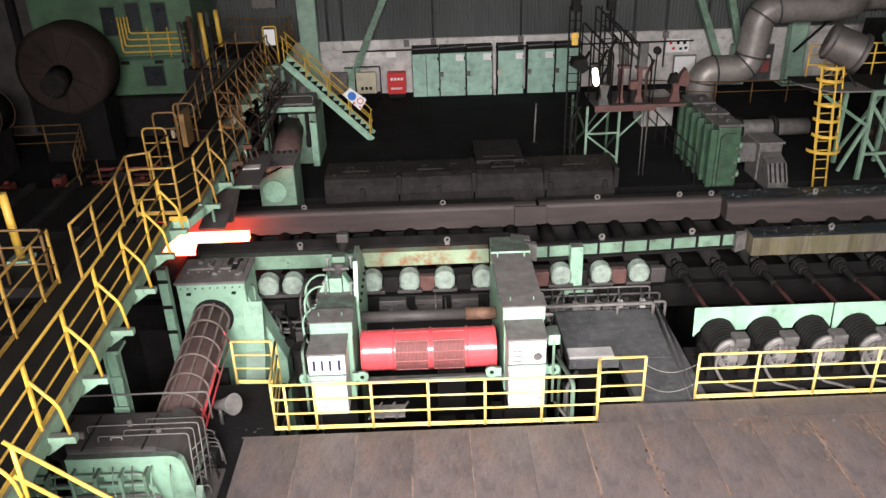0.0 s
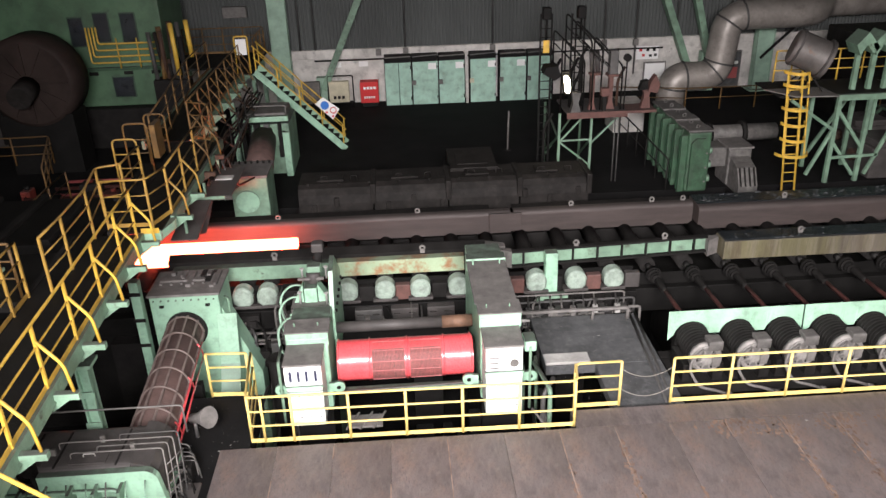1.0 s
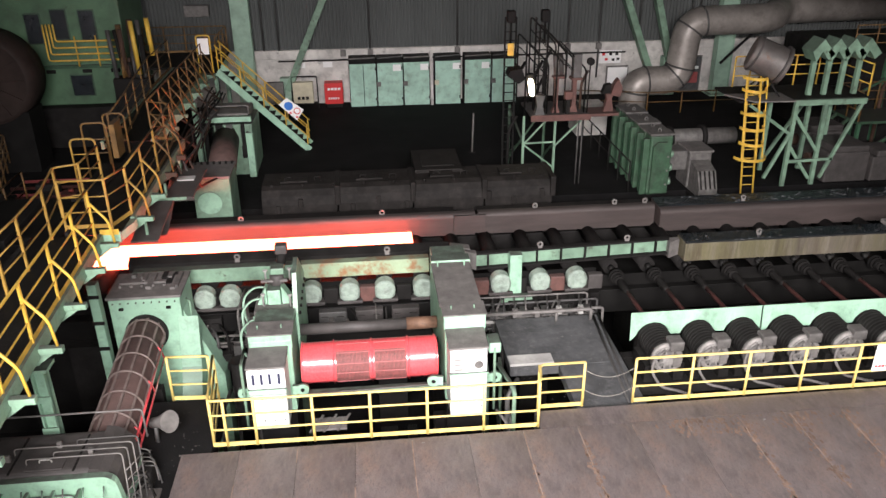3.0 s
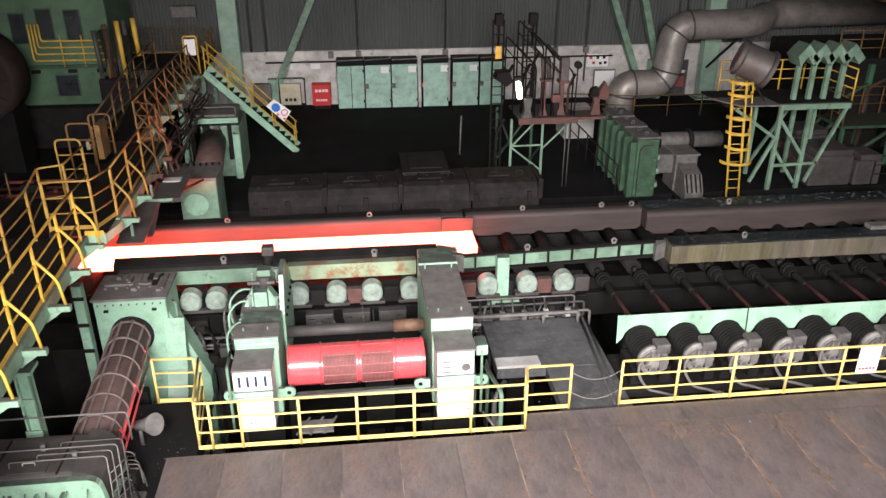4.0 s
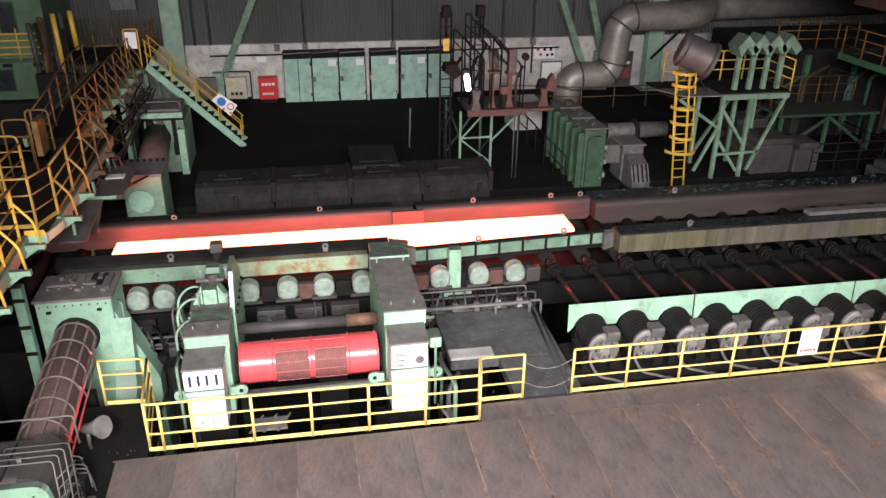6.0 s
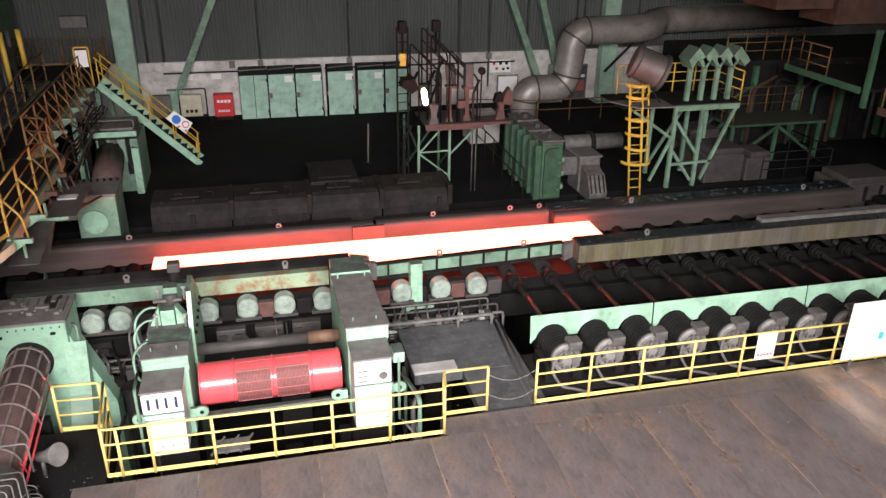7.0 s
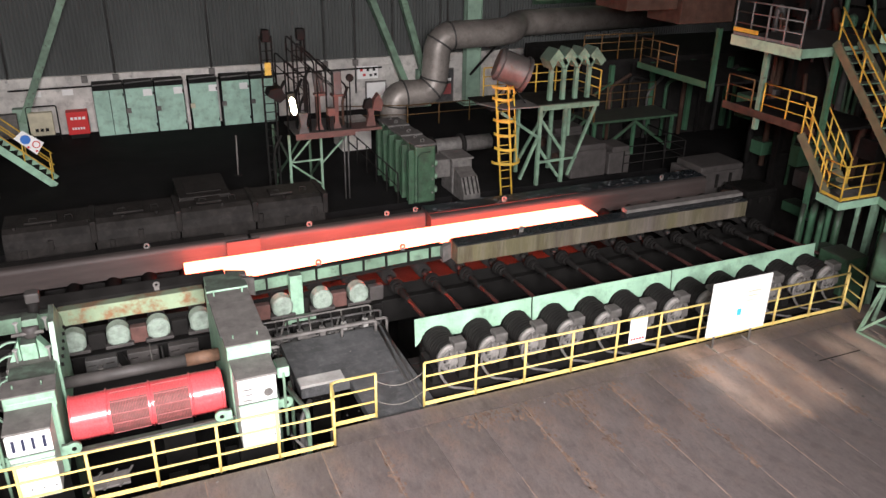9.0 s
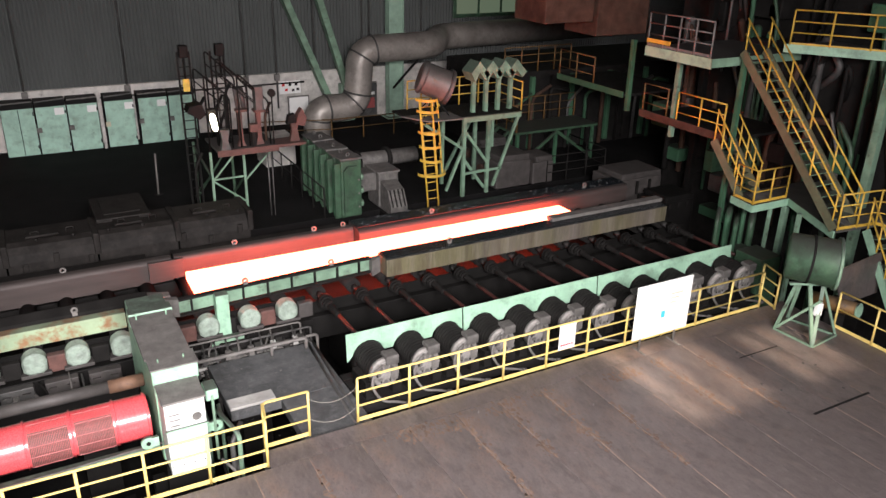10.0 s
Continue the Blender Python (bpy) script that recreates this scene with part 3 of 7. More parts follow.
def table_motor(x):
    th = thing("table_motor", x, 14.65, -0.35, "dust-grey electric motor with a black finned body", "motor", "table motors")
    y0, z = 14.12, 0.31
    b = nb()
    tube(b, [(x, y0, z), (x, y0 + 0.04, z), (x, y0 + 0.14, z)], 0.33, 24, radii=[0.30, 0.35, 0.375])
    tube(b, [(x, y0 - 0.05, z), (x, y0 + 0.001, z)], 0.13, 14)
    part("end_bell", b, BELL, th)
    b = nb()
    prof, rads = [], []
    for i in range(8):
        yy = y0 + 0.141 + i * 0.105
        prof += [(x, yy, z), (x, yy + 0.04, z), (x, yy + 0.045, z), (x, yy + 0.1, z)]
        rads += [0.35, 0.35, 0.37, 0.37]
    tube(b, prof, 0.4, 24, radii=rads)
    for f in b.faces:
        f.smooth = False
    part("finned_body", b, SOOT, th, "black finned motor body")
    part("terminal_box", bx(nb(), x + 0.0, x + 0.32, y0 - 0.06, y0 + 0.28, z + 0.22, z + 0.46, 0.03), MOTOR, th)
    part("bell_rim", tube(nb(), [(x + 0.31 * math.cos(radians(q)), y0 - 0.005, z + 0.31 * math.sin(radians(q))) for q in range(0, 361, 20)], 0.028, 6), BELL, th)
    for q in range(0, 360, 60):
        part("bell_bolt", tube(nb(), [(x + 0.22 * math.cos(radians(q)), y0 - 0.03, z + 0.22 * math.sin(radians(q))), (x + 0.22 * math.cos(radians(q)), y0 + 0.03, z + 0.22 * math.sin(radians(q)))], 0.025, 6), SOOT, th)
    part("bell_web", tube(nb(), [(x, y0 - 0.012, z), (x, y0 + 0.001, z)], 0.24, 20), MOTOR, th)
    for q in range(20, 380, 45):
        part("bell_spoke", beam(nb(), (x + 0.1 * math.cos(radians(q)), y0 - 0.02, z + 0.1 * math.sin(radians(q))), (x + 0.29 * math.cos(radians(q)), y0 - 0.015, z + 0.29 * math.sin(radians(q))), 0.03, 0.03, (0, 1, 0)), BELL, th)
    part("inspection_cover", bx(nb(), x + 0.1, x + 0.28, y0 - 0.09, y0 - 0.01, z - 0.16, z + 0.1, 0.02), DUSTY, th)
    for s in (-1, 1):
        part("foot", bx(nb(), x + s * 0.34 - 0.12, x + s * 0.34 + 0.12, y0 + 0.1, y0 + 0.9, -0.334, z - 0.2, 0.02), SOOT, th)
    part("cable", tube(nb(), bend([(x - 0.1, y0 - 0.05, z + 0.28), (x - 0.38, y0 - 0.12, z + 0.1), (x - 0.4, y0 - 0.14, z - 0.2), (x - 0.2, y0 - 0.25, z - 0.55), (x + 0.15, y0 - 0.3, z - 0.62), (x + 0.4, y0 - 0.35, z - 0.7)], 0.2, 6), 0.034, 8), DUSTY, th)
    part("gland", tube(nb(), [(x + 0.38, y0 - 0.35, z - 0.7), (x + 0.5, y0 - 0.36, z - 0.72)], 0.06, 8), DUSTY, th)
    return th


m0 = table_motor(6.40)
for i in range(1, 12):
    copy_thing(m0, pose(6.40 + 1.06 * i, 14.65, -0.35))
mb = thing("motor_bed", 12.2, 14.6, -4, "sooty steel beam carrying the table motors", "machine bed")
part("bed_beam", bx(nb(), 5.8, 18.6, 14.1, 15.2, -0.6, -0.334), SOOT, mb)
for x in (6.5, 10.5, 14.5, 18):
    part("leg", bx(nb(), x, x + 0.5, 14.2, 15.1, -4, -0.601), SOOT, mb)

# scalloped splash plates over the motors
for xa, xb in ((5.86, 9.0), (9.04, 13.3), (13.34, 18.5)):
    th = thing("splash_plate", (xa + xb) / 2, 15.15, 0.3, "mint scalloped steel plate above the motors", "guard plate", "splash plates")
    pr = [(xa, 0.92), (xa, 0.2)]
    for i in range(12):
        c = 6.40 + 1.06 * i
        if xa - 0.1 < c < xb + 0.1:
            pr += [(px, pz) for px, pz in arc(c, 0.27, 0.41, 170, 10, 8) if xa < px < xb and pz > 0.2]
    pr += [(xb, 0.2), (xb, 0.92)]
    top, edge = nb(), []
    # strips from the scallops up to the top edge
    xs = sorted({round(p[0], 4) for p in pr})
    low = {}
    for px, pz in pr:
        if pz < 0.915:
            low[round(px, 4)] = max(low.get(round(px, 4), 0.2), pz)
    for yy, zz in ((15.12, 0), (15.14, 0)):
        edge.append([(top.verts.new((px, yy, low[px])), top.verts.new((px, yy + 0.06, 0.92))) for px in xs])
    for row in edge:
        for (a, c), (d, e) in zip(row, row[1:]):
            top.faces.new((a, d, e, c))
    for (a, c), (d, e) in ((edge[0][i], edge[1][i]) for i in (0, -1)):
        top.faces.new((a, c, e, d))
    for k in (0, 1):
        for i in range(len(xs) - 1):
            top.faces.new((edge[0][i][k], edge[0][i + 1][k], edge[1][i + 1][k], edge[1][i][k]))
    bmesh.ops.recalc_face_normals(top, faces=top.faces[:])
    part("plate", top, MINT, th)
    for x in (xa + 0.25, xb - 0.25):
        part("bracket", bx(nb(), x - 0.03, x + 0.03, 15.21, 15.4, -0.33, 0.85), SOOT, th)
part("gallery_beam", bx(nb(), 5.8, 18.6, 15.25, 15.5, -0.6, -0.334), SOOT, mb)

# ---- front railings ----
FRONT_POSTS = [[(-3.4, 14.2), (-3.25, 12.66)], [(x, 12.6 - 0.0125 * (x + 3.25)) for x in (-2.98, -2.41, -1.3, -0.19, 0.92, 2.04, 3.14)], [(3.26, 13.1)], [(4.2, 13.1)]]
railing([(-3.4, 14.2), (-3.25, 12.6), (3.16, 12.52), (3.26, 13.1), (4.2, 13.1)], 0, 1.07, "yellow pipe railing round the shear pit", posts=FRONT_POSTS)
railing([(5.28, 13.1), (17.45, 13.05)], 0, 1.24, "long yellow pipe railing before the motors")
railing([(-4.35, 14.25), (-3.5, 14.2)], 0, 0.85, "short yellow railing at the pit edge")
railing([(17.75, 12.75), (17.98, 13.5)], 0, 0.7, "yellow railing at the corner of the floor", heights=(1.05, 0.7, 0.36))
railing([(18.35, 11.3), (18.32, 8.0)], 0, 1.25, "yellow railing beside the hose reel pit", heights=(1.05, 0.55))
for zz in (0.9, 0.42):
    b = nb()
    tube(b, [(4.2 + 1.08 * i / 10, 13.1 - 0.02 * i / 10, zz - 0.22 * (1 - (i / 5 - 1) ** 2)) for i in range(11)], 0.006, 6)
    tagged(part("barrier_rope", b, CHAIN), "thin pale rope across the railing gap", "rope", "barrier ropes")

# ---- grey pad, black pad ----
pad = nb()
bx(pad, 3.05, 5.75, 15.08, 17.3, -0.55, -0.3, 0.02)
bx(pad, 4.2, 5.75, 13.05, 15.077, -0.55, -0.3, 0.02)
pad = setting("pad_grey", pad, PADGREY, "dirty grey concrete pad beside the shear", "pad")
setting("pad_hatch", bx(nb(), 3.05, 4.1, 15.1, 15.5, -0.297, -0.22, 0.02), PALE, "raised pale grey concrete kerb on the pad", "kerb")
setting("pad_black", bx(nb(), -4.9, -3.3, 8.0, 14.3, -0.5, -0.05, 0.02), BLACKFLOOR, "black scale-covered landing", "pad")
for yy in (0.0, 0.14):
    tagged(part("pipe_run", tube(nb(), [(5.35 + yy, 13.4, -0.264), (5.6 + yy, 17.25, -0.264)], 0.035, 8), STEEL), "thin dusty pipe along the pad", "pipe", "pad pipes")
th = thing("pipework", 4.0, 17.1, -0.3, "dusty pipe frame along the pad edge", "pipe frame")
part("pipe", tube(nb(), bend([(2.6, 17.05, 0.0), (5.5, 17.05, 0.0), (5.5, 17.05, -0.3)], 0.08), 0.05, 8), DUSTY, th)
part("stand", tube(nb(), [(4.6, 17.05, -0.3), (4.6, 17.05, -0.01)], 0.04, 8), DUSTY, th)

# ---- crop shear ----
ORANGE = mat("orange_rust", (0.15, 0.08, 0.048), 0.7, var=0.5, scale=4, bump=0.3, rust=0.5, rustcol=(0.07, 0.05, 0.04))
sh = thing("crop_shear", -0.1, 14.5, -4.0, "mint and white crop shear with a red drum cover", "shear")
for xa, xb, nm in ((-2.6, -1.72, 0), (1.4, 2.28, 1)):
    part("housing", bx(nb(), xa + 0.02, xb - 0.02, 13.95, 17.6 if nm else 15.3, -0.25, 1.5 if nm == 0 else 1.74, 0.03), MINT, sh)
    # below the mint housing the colour is black for the pit's shade
    part("pedestal", bx(nb(), xa + 0.05, xb - 0.05, 13.98, 17.5 if nm else 15.2, -4, -0.253), BLACK, sh, "pedestal blackened for the dark of the pit")
    z1 = 1.33 if nm == 0 else 1.5
    fx0, fx1 = (-2.56, -1.84) if nm == 0 else (1.45, 2.2)
    part("front_cabinet", bx(nb(), fx0, fx1, 13.2, 13.94, -0.12, z1, 0.02), WHITE, sh, "white painted front cabinet")
    part("cabinet_lid", bx(nb(), fx0 - 0.03, fx1 + 0.03, 13.16, 13.945, z1 + 0.003, z1 + 0.05, 0.012), DUSTY, sh)
    z2 = 1.62 if nm == 0 else 1.83
    part("upper_cabinet", bx(nb(), xa, xb, 13.96, 14.5, z2 - 0.33, z2, 0.02), MINT, sh)
    part("upper_lid", bx(nb(), xa - 0.02, xb + 0.02, 13.93, 14.5, z2 + 0.003, z2 + 0.035, 0.01), DUSTY, sh)
    for s in (0.2, 0.75):
        part("lid_handle", tube(nb(), [(xa + s * 0.88, 14.2, z2 + 0.02), (xa + s * 0.88, 14.2, z2 + 0.13)], 0.018, 6), MINT_OLD, sh)
    part("cover_seam", bx(nb(), fx0 - 0.004, fx1 + 0.004, 13.19, 13.3, z1 - 0.62, z1 - 0.6), MINT, sh)
    for xx in ((-2.74, -1.56) if nm == 0 else (1.14, 2.44)):
        b = nb()
        tube(b, [(xx, 13.6, 0.5), (xx, 13.68, 0.5)], 0.13, 16)
        bx(b, min(xx, xx + (0.2 if xx in (-2.74, 1.14) else -0.2)), max(xx, xx + (0.2 if xx in (-2.74, 1.14) else -0.2)), 13.605, 13.675, 0.4, 0.6)
        lug = part("tie_lug", b, MINT, sh)
        part("lug_eye", tube(nb(), [(xx, 13.59, 0.5), (xx, 13.599, 0.5)], 0.045, 10), SOOT, lug)
for x0 in (-2.52, 1.49):
    for i in range(4):
        for zz in (0.1, 0.62):
            part("panel_bolt", tube(nb(), [(x0 + i * 0.2, 13.185, zz), (x0 + i * 0.2, 13.2, zz)], 0.016, 6), STEEL, sh)
part("drip_edge", bx(nb(), -2.58, -1.82, 13.15, 13.199, 0.84, 0.87), MINT, sh)
part("drip_edge", bx(nb(), 1.43, 2.22, 13.15, 13.199, 0.92, 0.95), MINT, sh)
part("long_cover", bx(nb(), 1.36, 2.27, 14.52, 16.5, 1.75, 1.82, 0.015), DUSTY, sh, "dark dusty cover plate")
part("cover_lip", bx(nb(), 1.36, 2.29, 16.51, 16.85, 1.55, 1.86, 0.02), MINT, sh)
for x in (1.5, 2.12):
    part("lid_handle", tube(nb(), [(x, 16.3, 1.8), (x, 16.3, 1.98)], 0.02, 6), MINT, sh)
b = nb()
prism(b, [(14.4 + p, 0.62 + q) for p, q in [(0.45 * math.cos(radians(a)), 0.45 * math.sin(radians(a))) for a in range(-20, 221, 12)]], "x", -1.6, 1.28)
b.normal_update()
bmesh.ops.split_edges(b, edges=[e for e in b.edges if any(len(f.verts) > 4 for f in e.link_faces)])
for f in b.faces:
    f.smooth = len(f.verts) == 4
drum = part("drum_cover", b, RED, sh, "glossy red drum cover")
for x in (-1.58, -0.92, -0.12, 0.66, 1.24):
    b = nb()
    tube(b, [(x, 14.4 + 0.462 * math.cos(radians(a)), 0.62 + 0.462 * math.sin(radians(a))) for a in range(0, 221, 20)], 0.022, 6)
    part("drum_band", b, RED, drum)
for xa, xb in ((-0.86, -0.18), (-0.06, 0.6)):
    b = nb()
    arcs = [[b.verts.new((x, 14.4 + 0.453 * math.cos(radians(a)), 0.62 + 0.453 * math.sin(radians(a)))) for a in range(120, 217, 12)] for x in (xa, xb)]
    for i in range(len(arcs[0]) - 1):
        b.faces.new((arcs[0][i], arcs[1][i], arcs[1][i + 1], arcs[0][i + 1])).smooth = True
    part("mesh_backing", b, CAGE, drum)
    b = nb()
    for i in range(25):
        x = xa + (xb - xa) * i / 24
        tube(b, [(x, 14.4 + 0.458 * math.cos(radians(a)), 0.62 + 0.458 * math.sin(radians(a))) for a in range(95, 216, 20)], 0.007, 5)
    for a in (95, 125, 155, 180, 215):
        yy, zz = 14.4 + 0.458 * math.cos(radians(a)), 0.62 + 0.458 * math.sin(radians(a))
        tube(b, [(xa, yy, zz), (xb, yy, zz)], 0.009, 5)
    part("mesh_panel", b, RED_DARK, drum, "dark red wire mesh panel")
part("drum_shelf", bx(nb(), -1.68, 1.38, 13.82, 13.98, 0.16, 0.24, 0.01), MINT_OLD, sh)
part("tie_bar", tube(nb(), [(-1.7, 13.72, 0.3), (1.42, 13.72, 0.36)], 0.018, 6), DUSTY, sh)
part("cross_shaft", tube(nb(), [(-1.7, 15.6, 0.75), (0.7, 15.6, 0.75)], 0.13, 16), HOODM, sh, "dark dusty cross shaft")
part("shaft_sleeve", tube(nb(), [(0.701, 15.6, 0.75), (1.4, 15.6, 0.75)], 0.145, 16), ORANGE, sh, "orange rusty shaft sleeve")
part("cross_beam", bx(nb(), -1.72, 1.4, 15.2, 15.45, -0.3, 0.45, 0.02), SOOT, sh)
part("knife_beam", bx(nb(), -1.72, 1.4, 16.9, 17.3, -0.9, -0.1, 0.02), SOOT, sh)
# maker's plate with three plain dark marks
part("name_plate", bx(nb(), -2.57, -1.83, 13.17, 13.198, 0.92, 1.30, 0.004), PAPER, sh, "white plate with dark marks")
for x, hw in ((-2.45, 0.026), (-2.29, 0.024), (-2.13, 0.024), (-1.95, 0.026)):
    b = bx(nb(), x - hw, x + hw, 13.155, 13.168, 0.99, 1.23)
    part("plate_mark", b, INK, sh)
b = nb()
tube(b, [(2.03, 13.19, 1.12), (2.03, 13.197, 1.12)], 0.09, 16)
part("round_mark", b, MOTOR, sh)
for i in range(3):
    part("plate_mark", bx(nb(), 1.52, 1.72, 13.192, 13.198, 1.0 + i * 0.12, 1.03 + i * 0.12), DUSTY, sh)
# vertical motor on the left housing, in a mint bracket
part("actuator_base", bx(nb(), -2.6, -1.84, 15.32, 17.2, -4, 0.9, 0.03), MINT_OLD, sh)
part("actuator_shelf", bx(nb(), -2.72, -1.82, 15.75, 16.5, 0.95, 1.2, 0.02), DUSTY, sh)
part("shelf_lip", bx(nb(), -2.74, -1.82, 15.70, 15.749, 1.02, 1.1), MINT, sh)
for i in range(5):
    part("shelf_stud", tube(nb(), [(-2.6 + 0.17 * i, 15.66, 1.13), (-2.6 + 0.17 * i, 15.70, 1.13)], 0.03, 8), SOOT, sh)
part("bracket_box", bx(nb(), -2.42, -2.12, 16.0, 16.4, 1.203, 1.58, 0.025), MINT, sh)
for x0, x1 in ((-2.66, -2.44), (-1.84, -2.1)):
    part("bracket_wing", prism(nb(), [(x0, 1.203), (x1, 1.203), (x1, 1.66)], "y", 16.05, 16.35), MINT, sh)
part("bracket_pin", tube(nb(), [(-2.55, 16.2, 1.72), (-1.95, 16.2, 1.72)], 0.04, 10), DUSTY, sh)
part("motor_can", tube(nb(), [(-2.2, 16.3, 1.585), (-2.2, 16.3, 1.62), (-2.2, 16.3, 1.82), (-2.2, 16.3, 1.86)], 0.16, 18, radii=[0.12, 0.16, 0.16, 0.12]), HOODM, sh, "dusty dark motor can")
part("can_cap", bx(nb(), -2.33, -2.02, 16.2, 16.5, 1.863, 2.03, 0.03), MINT_OLD, sh)
part("neck", tube(nb(), [(-2.1, 16.45, 2.033), (-2.08, 16.5, 2.12), (-2.07, 16.5, 2.28)], 0.11, 14), SOOT, sh)
part("head_block", bx(nb(), -2.2, -1.93, 16.38, 16.64, 2.283, 2.5, 0.03), HOODM, sh)
for x, y, zz in ((-2.5, 15.9, 1.5), (-1.9, 15.9, 1.45), (-2.48, 16.5, 1.8), (-1.92, 16.45, 1.85)):
    part("small_valve", tube(nb(), [(x, y, zz - 0.25), (x, y, zz), (x, y, zz + 0.05)], 0.035, 8, radii=[0.025, 0.025, 0.06]), PALE, sh)
part("side_plate", prism(nb(), [(15.4, -0.2), (15.4, 1.3), (15.8, 2.1), (16.4, 2.2), (17.5, 1.3), (17.5, -0.2)], "x", -1.80, -1.70), MINT, sh)
for i in range(6):
    part("plate_bolt", tube(nb(), [(-1.699, 15.6 + 0.33 * i, 1.2), (-1.65, 15.6 + 0.33 * i, 1.2)], 0.04, 8), SOOT, sh)
for k, (zz, yy) in enumerate(((1.2, 16.2), (0.95, 15.7), (1.35, 16.5))):
    part("hose", tube(nb(), bend([(-2.3, yy, zz), (-2.75, yy, zz + 0.12), (-3.05, yy - 0.1, zz - 0.15), (-3.0, yy - 0.3, zz - 0.6), (-2.75, yy - 0.5, zz - 0.75)], 0.3, 6), 0.03, 8), MINT, sh)
for x, y0 in ((-2.72, 13.5), (2.42, 13.6)):
    part("side_pipe", tube(nb(), bend([(x, y0 + 0.6, 1.25), (x, y0, 1.25), (x, y0, 0.3), (x, y0, -0.3)], 0.1), 0.03, 8), MINT_OLD, sh)
part("side_tank", tube(nb(), [(-3.05, 15.2, -1.5), (-3.05, 15.2, 0.3)], 0.22, 16), SOOT, sh)
part("side_valve", bx(nb(), 2.3, 2.55, 13.6, 14.0, 1.1, 1.35, 0.03), MINT, sh)

rr = random.Random(17)
for i in range(16):
    x, y = -3.6 + rr.random() * 1.0, 14.5 + rr.random() * 3.0
    if i % 2:
        x, y = 2.45 + rr.random() * 0.5, 13.4 + rr.random() * 3.2
    z0 = -2.2 + rr.random() * 1.6
    part("service_pipe", tube(nb(), bend([(x, y, z0 - 1), (x, y, z0 + 0.9), (x + rr.uniform(-0.3, 0.3), y + rr.uniform(0.2, 0.9), z0 + 1.1)], 0.15), 0.025 + 0.03 * rr.random(), 8), rr.choice([SOOT, STEEL, DUSTY, MINT_OLD]), sh)
for i in range(10):
    x, y, z0 = -1.5 + i * 0.3, 13.3 + rr.random() * 1.2, -1.6 + rr.random() * 0.8
    part("pit_fitting", bx(nb(), x, x + 0.2 + 0.2 * rr.random(), y, y + 0.3, z0 - 2.6, z0, 0.02), rr.choice([SOOT, BLACK, SOOT]), sh)
part("pit_shelf", bx(nb(), -1.4, -0.7, 13.3, 13.7, -0.35, -0.3, 0.01), DUSTY, sh)
for i in range(3):
    part("shelf_bar", beam(nb(), (-1.45 + 0.28 * i, 13.2, -0.28), (-1.2 + 0.28 * i, 13.75, -0.28), 0.035, 0.03), DUSTY, sh)

# ---- left gearbox, spindle guard and motor unit ----
gb = thing("gearbox", -5.25, 17.5, -4, "large mint gearbox with a dusty flat top", "gearbox")
part("case", bx(nb(), -6.28, -4.62, 17.0, 18.25, -4, 1.02, 0.03), MINT, gb)
part("lid", bx(nb(), -6.32, -4.58, 16.96, 18.28, 1.023, 1.09, 0.015), DUSTY, gb, "dark dusty lid with bolts")
b = nb()
prism(b, [(16.98, 0.5), (16.98, -4), (16.0, -4), (16.0, -1.6), (16.6, -0.7)], "x", -4.72, -4.25)
part("buttress", b, MINT, gb)
b = nb()
prism(b, [(-4.61, 0.6), (-4.61, -4), (-3.85, -4), (-3.85, -1.3)], "y", 17.1, 17.7)
part("buttress", b, MINT, gb)
for i in range(6):
    part("lid_bolt", tube(nb(), [(-6.1 + i * 0.26, 17.5, 1.09), (-6.1 + i * 0.26, 17.5, 1.15)], 0.04, 8), DUSTY, gb)
part("lid_bar", bx(nb(), -6.15, -5.05, 17.62, 17.72, 1.093, 1.15), DUSTY, gb)
part("bore_ring", tube(nb(), [(-5.5, 16.93, 0.1), (-5.5, 16.999, 0.1)], 0.5, 28), SOOT, gb)
for i in range(9):
    part("flange_bolt", tube(nb(), [(-6.18 + i * 0.18, 16.97, 0.92), (-6.18 + i * 0.18, 17.0, 0.92)], 0.02, 6), STEEL, gb)
for x in (-6.05, -4.95):
    part("breather", bx(nb(), x, x + 0.1, 16.94, 16.999, 0.75, 0.8), SOOT, gb)
rr = random.Random(6)
for i in range(14):
    x = -6.15 + rr.random() * 1.4
    part("lid_fitting", bx(nb(), x, x + 0.05 + 0.1 * rr.random(), 17.2 + rr.random() * 0.8, 18.1, 1.09, 1.1 + 0.1 * rr.random()), rr.choice([SOOT, MOTOR, DUSTY]), gb)
part("oil_pipe", tube(nb(), bend([(-4.60, 17.5, 0.7), (-4.5, 17.4, 0.7), (-4.5, 17.4, -0.5), (-4.1, 17.3, -1.2)], 0.1), 0.03, 8), MINT_OLD, gb)
part("front_post", bx(nb(), -6.62, -6.40, 16.8, 17.05, -4, 1.55, 0.02), MINT, gb)
for zz in (1.2, 0.5, -0.2):
    part("post_clamp", bx(nb(), -6.65, -6.37, 16.76, 16.80, zz, zz + 0.08), SOOT, gb)
sg = thing("spindle_guard", -5.35, 14.8, -4, "dusty red mesh tunnel over the drive spindle", "guard")
AX0, AX1 = Vector((-5.22, 12.4, 0.1)), Vector((-5.52, 16.92, 0.1))
CAGEBAR = mat("dusty_cage_bar", (0.19, 0.145, 0.13), 0.7, var=0.35, scale=5, bump=0.3)
part("inner_shroud", tube(nb(), [AX0, AX1], 0.40, 24), CAGE, sg)
